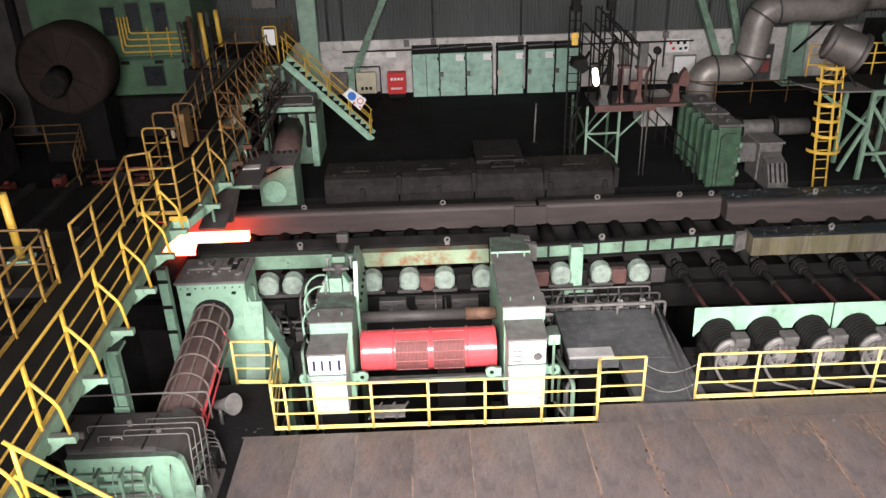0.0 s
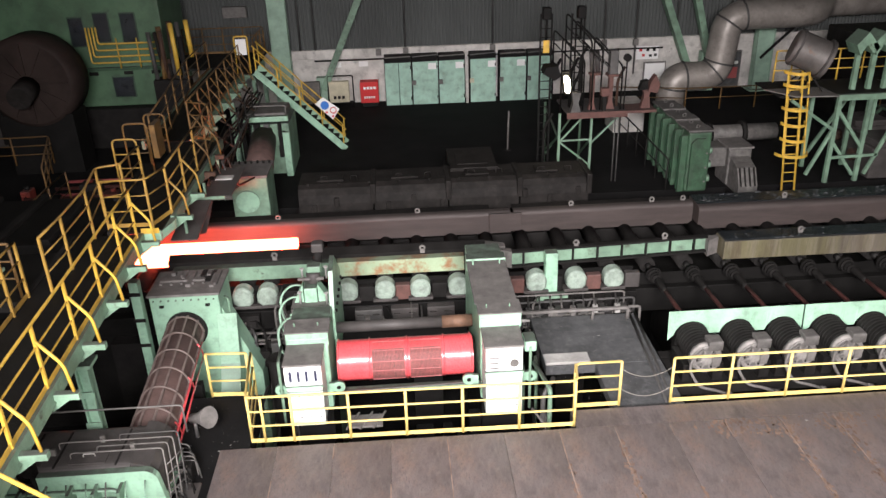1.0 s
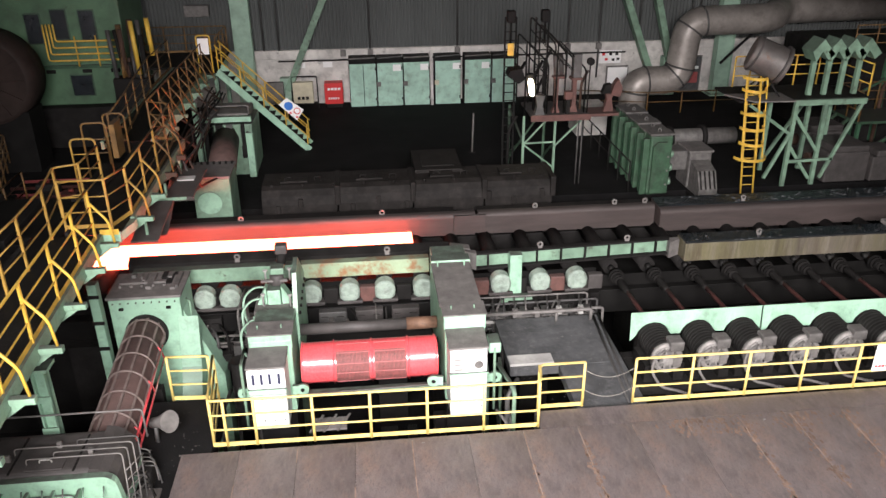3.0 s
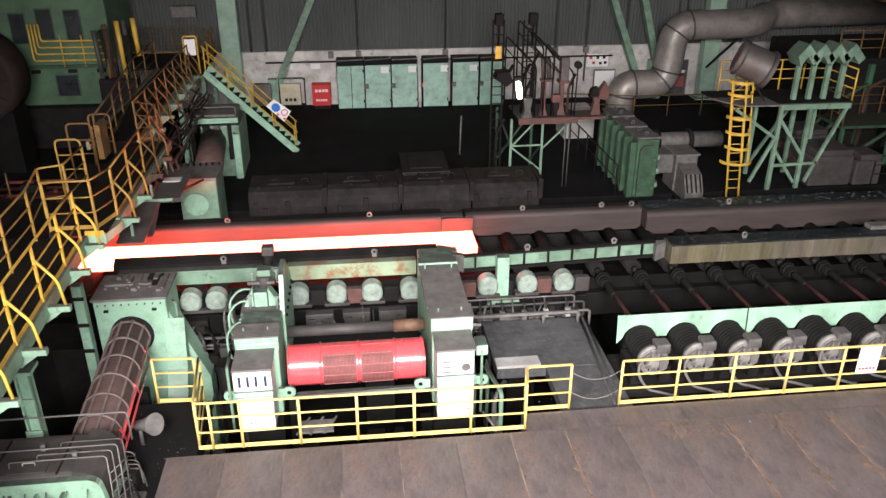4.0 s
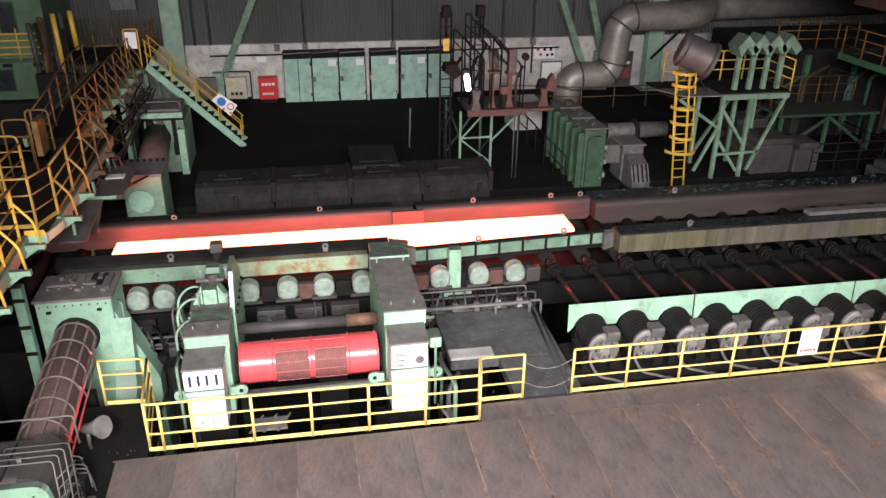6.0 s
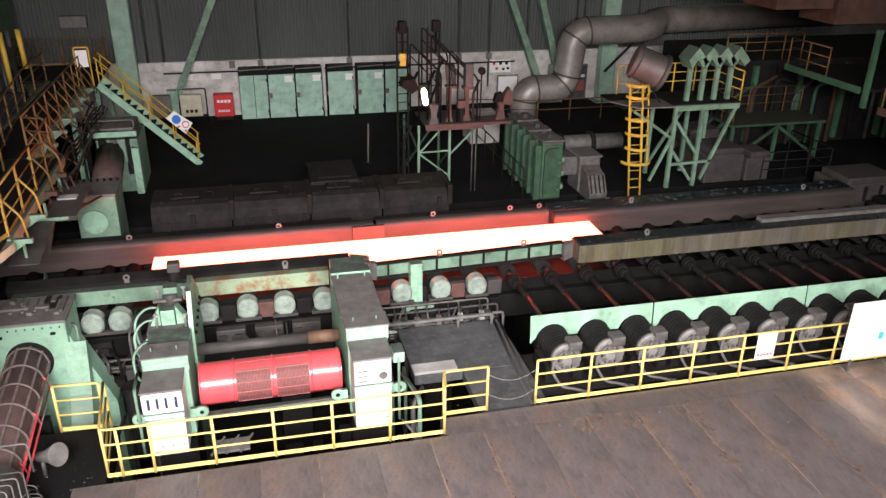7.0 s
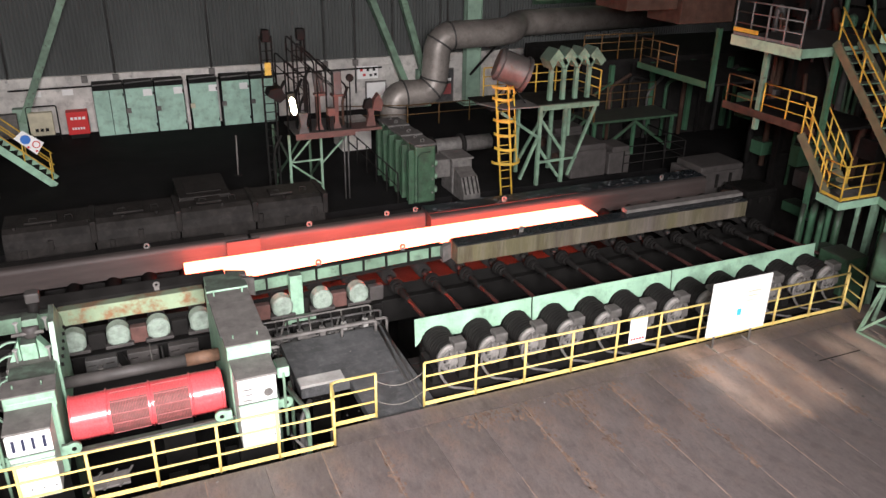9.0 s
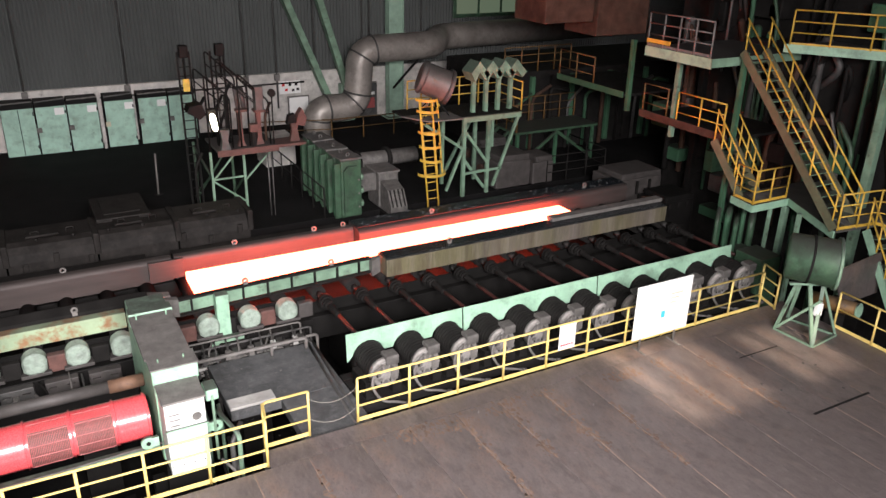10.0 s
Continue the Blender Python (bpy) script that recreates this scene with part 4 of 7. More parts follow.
for i in range(7):
    c = AX0 + (AX1 - AX0) * (0.02 + 0.16 * i)
    part("hoop", tube(nb(), [(c.x + 0.45 * math.cos(radians(a)), c.y, c.z + 0.45 * math.sin(radians(a))) for a in range(-60, 241, 15)], 0.024, 6), CAGEBAR, sg)
for a in (0, 40, 75, 110, 145, 180):
    o = Vector((0.44 * math.cos(radians(a)), 0, 0.44 * math.sin(radians(a))))
    part("long_bar", beam(nb(), AX0 + o, AX1 + o, 0.05, 0.025), CAGEBAR, sg)
b = nb()
for k in range(60):
    c = AX0 + (AX1 - AX0) * (k / 59)
    tube(b, [(c.x + 0.425 * math.cos(radians(a)), c.y, c.z + 0.425 * math.sin(radians(a))) for a in range(0, 181, 20)], 0.006, 4)
part("cage_wire", b, CAGE, sg)
part("red_rail", tube(nb(), [AX0 + Vector((0.5, 0, 0.06)), AX0 + (AX1 - AX0) * 0.85 + Vector((0.5, 0, 0.06))], 0.028, 8), RED, sg, "bright red pipe")
part("red_rail", tube(nb(), [AX0 + Vector((0.54, 0, -0.14)), AX0 + (AX1 - AX0) * 0.8 + Vector((0.54, 0, -0.14))], 0.024, 8), RED, sg)
for q in (0.15, 0.5, 0.8):
    c = AX0 + (AX1 - AX0) * q
    part("red_tie", tube(nb(), [c + Vector((0.44, 0, 0.16)), c + Vector((0.5, 0, 0.06)), c + Vector((0.54, 0, -0.16))], 0.02, 6), RED, sg)
for yy in (12.8, 15.2):
    part("stand", bx(nb(), -5.75, -4.85, yy, yy + 0.2, -4, -0.34), SOOT, sg)

mu = thing("drive_motor", -6.0, 11.4, -4, "mint drive motor with a dark rounded dusty hood", "motor")
part("base", bx(nb(), -7.7, -4.5, 10.95, 12.3, -4, 0.3, 0.04), MINT, mu)
b = nb()
prism(b, [(10.92, 0.31), (10.92, 0.9)] + arc(11.05, 0.9, 0.13, 180, 90, 4) + arc(11.9, 0.76, 0.27, 90, 0, 6) + [(12.17, 0.31)], "x", -7.7, -4.95)
part("hood", b, HOODM, mu, "dark grey dusty hood")
prof = [(-4.946, 0.31), (-4.946, 1.03), (-4.78, 1.0), (-4.64, 0.92), (-4.54, 0.78), (-4.48, 0.55), (-4.46, 0.31)]
part("end_cover", prism(nb(), prof, "y", 10.96, 12.14), HOODM, mu)
front = [(-7.6, -0.75), (-7.6, 0.97), (-4.8, 0.99)] + [(-4.7 + 0.24 * math.cos(radians(a)), 0.75 + 0.24 * math.sin(radians(a))) for a in range(80, -1, -16)] + [(-4.36, 0.1), (-4.2, -0.75)]
part("front_panel", prism(nb(), front, "y", 10.78, 10.915), MINT, mu)
part("side_panel", prism(nb(), [(10.79, -0.75), (10.79, 0.3), (10.6, 0.1), (9.6, -0.2), (9.6, -0.75)], "x", -4.32, -4.2), MINT, mu)
part("lower_deck", bx(nb(), -7.7, -4.15, 9.0, 10.77, -4, -0.78, 0.04), MINT_OLD, mu)
part("end_block", bx(nb(), -4.44, -4.02, 10.75, 11.6, -4, -0.02, 0.04), HOODM, mu)
part("corner_block", bx(nb(), -4.5, -4.33, 9.4, 10.6, -0.776, -0.15, 0.05), MINT, mu)
for i, zz in enumerate((0.72, 0.55, 0.36, 0.12, -0.12)):
    part("pipe", tube(nb(), bend([(-7.6, 10.68 - i * 0.07, zz), (-5.15 + i * 0.12, 10.68 - i * 0.07, zz), (-5.05 + i * 0.12, 10.68 - i * 0.07, zz - 0.35), (-5.05 + i * 0.12, 10.25, zz - 0.42)], 0.12), 0.035 + 0.02 * (i % 2), 8), (MINT, MINT, DUSTY, MINT_OLD, STEEL)[i], mu)
for i in range(6):
    x = -7.2 + 0.42 * i
    part("pipe_clip", bx(nb(), x, x + 0.06, 10.5, 10.77, 0.28, 0.8, 0.01), (MINT, MINT_OLD)[i % 2], mu)
rr = random.Random(8)
for i in range(54):
    x, y = -7.5 + rr.random() * 3.0, 9.5 + rr.random() * 1.0
    h = 0.15 + rr.random() * 0.7
    if i % 3:
        part("valve", bx(nb(), x, x + 0.06 + 0.12 * rr.random(), y, y + 0.14, -0.776, -0.776 + h, 0.02), rr.choice([MINT_OLD, MINT, DUSTY, SOOT, STEEL, SOOT]), mu)
    else:
        part("gauge", tube(nb(), [(x, y, -0.776), (x, y, -0.776 + h), (x, y - 0.05, -0.7 + h)], 0.06, 10, radii=[0.025, 0.025, 0.07]), rr.choice([STEEL, DUSTY, SOOT]), mu)
for i in range(9):
    x = -7.3 + i * 0.33
    part("conduit", tube(nb(), bend([(x, 10.72, 0.85), (x, 10.55, 0.6), (x + 0.1, 10.4, -0.2), (x + 0.25, 10.1, -0.7)], 0.15), 0.014, 6), rr.choice([MINT, DUSTY, MINT_OLD]), mu)
part("hand_wheel", tube(nb(), [(-4.95, 10.0, 0.25), (-4.95, 10.06, 0.27)], 0.24, 20), SHAFT, mu, "dull red round flange")
part("handrail", tube(nb(), bend([(-7.5, 12.3, 0.9), (-7.5, 12.3, 1.22), (-4.35, 12.3, 1.22), (-4.35, 12.3, 0.6)], 0.08), 0.018, 6), DUSTY, mu)
for k in range(4):
    y, x0 = 11.15 + 0.15 * k, (-6.0, -5.6, -6.3, -5.3)[k]
    part("top_pipe", tube(nb(), bend([(x0, y, 1.02), (x0, y, 1.17), (-4.42 + 0.05 * k, y, 1.17), (-4.36 + 0.05 * k, y - 0.2, 0.7), (-4.34 + 0.05 * k, y - 0.35, 0.1)], 0.07), 0.014, 6), (DUSTY, MOTOR, DUSTY, STEEL)[k], mu)
for k in range(4):
    part("pipe_tie", tube(nb(), [(-4.40, 11.05, 0.85 - 0.2 * k), (-4.2, 11.5, 0.85 - 0.2 * k)], 0.014, 6), DUSTY, mu)
for x, y in ((-5.0, 11.35), (-5.6, 11.6), (-6.35, 11.3), (-6.9, 11.6)):
    part("pipe_stand", bx(nb(), x - 0.04, x + 0.04, y - 0.03, y + 0.03, 1.02, 1.16, 0.01), DUSTY, mu)
for x in (-7.1, -6.0):
    part("hatch", bx(nb(), x, x + 0.62, 11.0, 11.35, 1.034, 1.055, 0.006), HOODM, mu)
    part("hatch_grip", tube(nb(), bend([(x + 0.2, 11.18, 1.05), (x + 0.2, 11.18, 1.11), (x + 0.4, 11.18, 1.11), (x + 0.4, 11.18, 1.05)], 0.03), 0.012, 6), PALE, mu)
for x in (-6.75, -6.25, -5.2):
    part("hood_seam", bx(nb(), x, x + 0.03, 10.93, 11.9, 1.032, 1.05), SOOT, mu)
for i in range(14):
    x, y = -4.3 + 0.05 * (i % 5), 12.1 - i * 0.09
    part("hose", tube(nb(), bend([(x - 0.2, y, 0.5 - 0.03 * i), (x, y, 0.45 - 0.02 * i), (x + 0.03 + 0.06 * (i % 3), y, -0.5)], 0.08), 0.013, 6), rr.choice([STEEL, DUSTY, SOOT, MOTOR]), mu)
part("side_fitting", bx(nb(), -4.45, -4.2, 11.65, 12.1, -0.6, 0.25, 0.04), SOOT, mu)

hn = thing("horn_lamp", -4.1, 12.9, -0.05, "pale dusty funnel-shaped lamp on a bracket", "lamp")
part("bell", tube(nb(), [(-4.45, 13.0, 0.38), (-4.3, 12.93, 0.44), (-4.1, 12.82, 0.52), (-4.05, 12.79, 0.54)], 0.2, 18, radii=[0.1, 0.11, 0.2, 0.22]), DUSTY, hn)
part("stem", tube(nb(), [(-4.4, 12.97, -0.06), (-4.4, 12.97, 0.36)], 0.04, 8), STEEL, hn)

# ---- covered far drive motors ----
hd = thing("drive_hood", 1.2, 23.7, -0.9, "long dark sooty steel hood over the drives", "hood")
for i, (xa, xb) in enumerate(((-3.3, -1.0), (-0.95, 1.35), (1.4, 3.6), (3.65, 5.8))):
    b = nb()
    prism(b, [(22.95, 0.42), (22.95, 0.85), (23.0, 1.12), (23.14, 1.3), (23.35, 1.38), (24.4, 1.4), (24.4, 0.42)], "x", xa, xb)
    part("hood_section", b, FARHOOD, hd)
    part("lid", bx(nb(), xa + 0.55, xb - 0.9, 23.45, 24.0, 1.4, 1.46, 0.01), FARHOOD, hd)
    for q in (0.3, 0.7):
        part("lid_grip", tube(nb(), bend([(xa + (xb - xa) * q, 23.6, 1.39), (xa + (xb - xa) * q, 23.6, 1.53), (xa + (xb - xa) * q + 0.2, 23.6, 1.53), (xa + (xb - xa) * q + 0.2, 23.6, 1.39)], 0.04), 0.02, 6), FARHOOD, hd)
    part("seam_strip", bx(nb(), xb - 0.06, xb + 0.11, 22.91, 24.42, 0.8, 1.45, 0.03), FARHOOD, hd)
for i in range(10):
    x = -3.0 + i * 0.95
    part("hood_bolt", tube(nb(), [(x, 23.3, 1.34), (x, 23.3, 1.43)], 0.05, 8), FARHOOD, hd)
    part("drive_shaft", tube(nb(), [(x + 0.1, 22.4, 0.15), (x + 0.1, 23.199, 0.15)], 0.14, 12), RUSTY, hd)
    part("shaft_flange", tube(nb(), [(x + 0.1, 22.75, 0.15), (x + 0.1, 22.83, 0.15)], 0.2, 12), SOOT, hd)
for i, x in enumerate((-2.9, -2.2, -0.6, 0.2, 1.1, 3.7, 4.5, 5.4)):
    part("hood_knob", bx(nb(), x, x + 0.16, 22.9, 23.02, 0.55 + 0.2 * (i % 2), 0.85 + 0.2 * (i % 2), 0.03), FARHOOD, hd)
part("raised_cap", bx(nb(), 1.5, 3.05, 23.9, 26.0, 1.0, 1.5, 0.03), FARHOOD, hd)
part("raised_lid", bx(nb(), 1.75, 2.8, 24.2, 25.6, 1.503, 1.54, 0.01), FARHOOD, hd)
part("hood_base", bx(nb(), -3.25, 5.75, 23.2, 24.4, -0.9, 0.418), BLACK, hd)
part("plinth", bx(nb(), -3.4, 5.9, 22.98, 26.2, -4.0, -0.901), SOOT, hd)
part("back_plinth", bx(nb(), -3.3, 5.8, 24.42, 24.88, -0.9, 0.9), SOOT, hd)

# ---- walkway bridge on the left ----
DECK = 3.3
wk = thing("footbridge", -5.7, 18, 0, "mint and yellow footbridge crossing over the roller table", "footbridge")


def edge_x(y):
    """The outer edge of the near span, which runs a little askew."""
    return -5.34 - 0.043 * (y - 8.6)


def skew_slab(name, y0, y1, off0, off1, z0, z1, material, label=""):
    b = nb()
    prism(b, [(edge_x(y0) + off0, y0), (edge_x(y0) + off1, y0), (edge_x(y1) + off1, y1), (edge_x(y1) + off0, y1)], "z", z0, z1)
    return part(name, b, material, wk, label)


skew_slab("deck", 2.9, 15.6, -1.36, -0.02, DECK - 0.04, DECK, BLACK, "black grating deck")
skew_slab("stringer", 2.9, 15.6, -0.018, 0.07, DECK - 0.24, DECK + 0.03, MINT_OLD)
skew_slab("stringer", 2.9, 15.6, -1.46, -1.362, DECK - 0.24, DECK + 0.03, SOOT)
part("deck", bx(nb(), -6.3, -5.24, 15.75, 22.2, DECK - 0.045, DECK - 0.005, 0.005), BLACK, wk)
part("deck", bx(nb(), -7.4, -6.12, 22.3, 31.9, DECK - 0.045, DECK - 0.005, 0.005), BLACK, wk)
part("landing", bx(nb(), -6.118, -5.6, 30.9, 32.1, DECK - 0.045, DECK - 0.005, 0.005), BLACK, wk)
part("stringer", bx(nb(), -5.236, -5.15, 16.5, 22.2, DECK - 0.22, DECK + 0.03, 0.01), MINT_OLD, wk)
part("stringer", bx(nb(), -6.39, -6.302, 15.75, 22.2, DECK - 0.22, DECK + 0.03, 0.01), SOOT, wk)
part("stringer", bx(nb(), -6.116, -6.03, 22.3, 30.85, DECK - 0.22, DECK + 0.03, 0.01), MINT_OLD, wk)
part("stringer", bx(nb(), -7.5, -7.402, 22.3, 31.9, DECK - 0.22, DECK + 0.03, 0.01), MINT_OLD, wk)
part("cross_stringer", bx(nb(), -5.66, -5.24, 15.68, 15.748, DECK - 0.22, DECK + 0.03, 0.01), MINT, wk)
part("corner_gusset", prism(nb(), [(-5.236, 15.75), (-5.1, 16.3), (-5.1, 16.498), (-5.236, 16.498)], "z", DECK - 0.2, DECK - 0.01), MINT, wk)
part("toe_edge", bx(nb(), -5.64, -5.26, 15.66, 15.679, DECK - 0.02, DECK + 0.1), YELLOW_DEEP, wk)


def bridge_rail(path, material, stays, stay_mat=None, bottom=True):
    """Rails through the corners of a path, a post at each; stays lean on outriggers at the posts named."""
    for h in (1.1, 0.74, 0.40):
        part("rail", tube(nb(), bend([(x, y, DECK + h) for x, y in path], 0.14), 0.024 if h > 1 else 0.017, 8), material, wk)
    if bottom:
        for (xa, ya), (xb, yb) in zip(path, path[1:]):
            part("toe_board", beam(nb(), (xa, ya, DECK + 0.075), (xb, yb, DECK + 0.075), 0.012, 0.09), material, wk)
    for k, (x, y) in enumerate(path):
        part("post", beam(nb(), (x, y, DECK - 0.05), (x, y, DECK + 1.1), 0.046, 0.046), material, wk)
        if k in stays:
            part("stay", tube(nb(), bend([(x, y, DECK + 0.84), (x + 0.31, y, DECK + 0.42), (x + 0.36, y, DECK - 0.05)], 0.12), 0.027, 6), material, wk)
            m_ = stay_mat or MINT_OLD
            part("outrigger", bx(nb(), x - 0.02, x + 0.44, y - 0.06, y + 0.06, DECK - 0.17, DECK - 0.06, 0.01), m_, wk)
            part("outrigger_bracket", prism(nb(), [(x - 0.02, DECK - 0.171), (x + 0.3, DECK - 0.171), (x - 0.02, DECK - 0.4)], "y", y - 0.02, y + 0.02), m_, wk)


NEAR_Y = [2.95, 4.36, 5.78, 7.19, 8.6, 9.96, 11.33, 12.76, 14.18, 15.35]
# near rails take the deeper yellow, farther ones darken as light falls off
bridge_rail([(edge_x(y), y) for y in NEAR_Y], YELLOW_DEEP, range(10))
bridge_rail([(edge_x(y) - 1.36, y) for y in (3.0, 4.3, 5.65, 7.0, 8.35, 9.7, 11.05, 12.25, 12.95)], YELLOW_HALF_DIM, ())
bridge_rail([(-6.52, 13.1), (-6.5, 14.05), (-6.55, 15.5), (-6.78, 16.85), (-6.3, 17.05), (-6.28, 18.35)], YELLOW_HALF_DIM, (), bottom=False)
bridge_rail([(-6.4, 15.95), (-5.46, 15.95), (-5.24, 16.7)], YELLOW_HALF_DIM, ())
bridge_rail([(-5.24, 16.72), (-5.26, 18.1), (-5.3, 19.6)], YELLOW_HALF_DIM, (0, 1))
bridge_rail([(-5.3, 19.62), (-5.34, 21.0), (-5.42, 22.1), (-6.05, 22.35)], YELLOW_OLD_DIM, (0, 1), RUSTY)
bridge_rail([(-6.07, 22.4 + 1.41 * i) for i in range(7)], YELLOW_OLD_DIM, (0, 1, 2, 3, 4, 5, 6), MINT_OLD)
bridge_rail([(-6.75, 21.0), (-6.96, 23.6), (-7.15, 25.2), (-7.3, 26.8), (-7.45, 28.4), (-7.47, 30.0), (-7.47, 31.8)], YELLOW_OLD_DIM, ())
for xa, xb, y, dz in ((-7.08, -6.5, 18.95, 0.0), (-7.18, -6.57, 20.15, 0.05), (-6.95, -6.4, 21.2, 0.0)):
    for h in (1.1 + dz, 0.72, 0.36):
        part("gate_loop", tube(nb(), bend([(xa, y, DECK - 0.3), (xa, y, DECK + h), (xb, y, DECK + h), (xb, y, DECK - 0.3)], 0.14) if h > 1 else [(xa, y, DECK + h), (xb, y, DECK + h)], 0.026 if h > 1 else 0.018, 8), YELLOW_HALF_DIM if y < 20 else YELLOW_OLD_DIM, wk)
part("gate_mesh", bx(nb(), -6.56, -6.42, 20.3, 20.9, DECK + 0.15, DECK + 1.05), YELLOW_OLD_DIM, wk)
part("gate_step", bx(nb(), -7.2, -6.4, 18.6, 21.3, DECK - 0.36, DECK - 0.3), SOOT, wk)
for x, y, m_ in ((-6.6, 10.8, SOOT), (-5.5, 5.5, MINT), (-6.2, 21.6, MINT_OLD), (-6.35, 26.0, MINT_OLD), (-7.3, 26.0, MINT_OLD)):
    b = nb()
    bx(b, x - 0.12, x + 0.12, y - 0.02, y + 0.02, -4, DECK - 0.25)
    bx(b, x - 0.12, x - 0.09, y - 0.12, y + 0.12, -4, DECK - 0.25)
    bx(b, x + 0.09, x + 0.12, y - 0.12, y + 0.12, -4, DECK - 0.25)
    col = part("column", b, m_, wk)
    for zz in (2.2, 1.5, 0.8):
        part("splice_plate", bx(nb(), x - 0.14, x + 0.14, y - 0.135, y - 0.121, zz, zz + 0.16), m_, col)
    part("cap_plate", bx(nb(), x - 0.2, x + 0.2, y - 0.18, y + 0.18, DECK - 0.249, DECK - 0.241), m_, col)

b = nb()
bx(b, -6.27, -6.03, 12.68, 12.72, -4, 1.98)
bx(b, -6.27, -6.24, 12.58, 12.82, -4, 1.98)
bx(b, -6.06, -6.03, 12.58, 12.82, -4, 1.98)
prop = part("prop", b, MINT, wk)
part("prop_cap", bx(nb(), -6.4, -5.92, 12.5, 12.9, 1.983, 2.06, 0.01), MINT, prop)
part("prop_brace", beam(nb(), (-6.15, 12.7, 2.06), (-5.6, 12.7, 3.06), 0.1, 0.1), MINT_OLD, prop)
for zz in (1.3, 0.6):
    part("prop_plate", bx(nb(), -6.3, -6.0, 12.56, 12.579, zz, zz + 0.14), MINT, prop)

rr = random.Random(31)
for i in range(6):
    x, zz = -5.75 + 0.09 * i, 2.75 - 0.13 * (i % 3)
    part("cable", tube(nb(), [(x, 22.4 + k * 0.9, zz - 0.08 * math.sin(k * 1.3 + i)) for k in range(10)], 0.035, 6), rr.choice([SOOT, RUSTY, STEEL]), wk)
for i in range(6):
    y = 22.8 + 1.41 * i
    part("cable_bracket", beam(nb(), (-6.05, y, 3.05), (-5.3, y, 2.45), 0.05, 0.05), RUSTY, wk)
    part("cable_hanger", beam(nb(), (-5.35, y, 2.2), (-5.35, y, 3.2), 0.04, 0.04), SOOT, wk)
    part("cross_stay", beam(nb(), (-6.05, y, 4.35), (-5.55, y + 0.5, 3.15), 0.035, 0.035), YELLOW_OLD_DIM, wk)
    part("lower_strut", beam(nb(), (-5.3, y, 2.5), (-5.9, y + 0.7, 1.3), 0.05, 0.05), RUSTY, wk)
for i in range(5):
    part("hung_pipe", tube(nb(), bend([(-5.3 + 0.1 * i, 20.3 + 0.25 * i, 3.05), (-5.1 + 0.1 * i, 20.3 + 0.25 * i, 2.2), (-5.0 + 0.12 * i, 22.0 + 0.2 * i, 1.9)], 0.2), 0.03, 6), rr.choice([RUSTY, SOOT, STEEL]), wk)
for i in range(8):
    y = 4.0 + 1.42 * i
    part("under_pipe", tube(nb(), [(edge_x(y) - 0.3, y, 2.95), (edge_x(y + 1.42) - 0.3, y + 1.42, 2.95)], 0.03, 6), STEEL, wk)
    part("under_pipe", tube(nb(), [(edge_x(y) - 0.5, y, 2.9), (edge_x(y + 1.42) - 0.5, y + 1.42, 2.9)], 0.045, 6), SOOT, wk)

# stair from the bridge to the back floor
st = thing("steel_stair", -2.4, 31.1, 0, "mint steel stair with yellow handrails down from the bridge", "stair")


def stair(th, p0, p1, width_axis, w, n, smat, rmat, tmat, rail_h=1.0):
    """A flight from the top p0 to the foot p1, with stringers, treads and rails on both sides."""
    p0, p1 = Vector(p0), Vector(p1)
    side = Vector((0, 1, 0)) if width_axis == "y" else Vector((1, 0, 0))
    for s in (0, w):
        part("stringer", beam(nb(), p0 + side * s, p1 + side * s, 0.06, 0.26), smat, th)
        up = Vector((0, 0, rail_h))
        for h in (rail_h, rail_h * 0.55):
            part("handrail", tube(nb(), [p0 + side * s + Vector((0, 0, h)), p1 + side * s + Vector((0, 0, h))], 0.026, 8), rmat, th)
        k = 4
        for i in range(k + 1):
            q = p0 + (p1 - p0) * (0.02 + 0.96 * i / k) + side * s
            part("rail_post", tube(nb(), [q, q + up], 0.028, 6), rmat, th)
    run = (p1 - p0) / n
    flat = Vector((run.x, run.y, 0))
    for i in range(1, n):
        q = p0 + run * i
        c = q + side * w / 2
        d = flat.normalized() * 0.13
        part("tread", beam(nb(), c - d, c + d, w - 0.07, 0.03), tmat, th)


stair(st, (-5.6, 31.1, 3.3), (-2.3, 31.1, 0.0), "y", 0.9, 16, MINT, YELLOW_DEEP, SOOT)

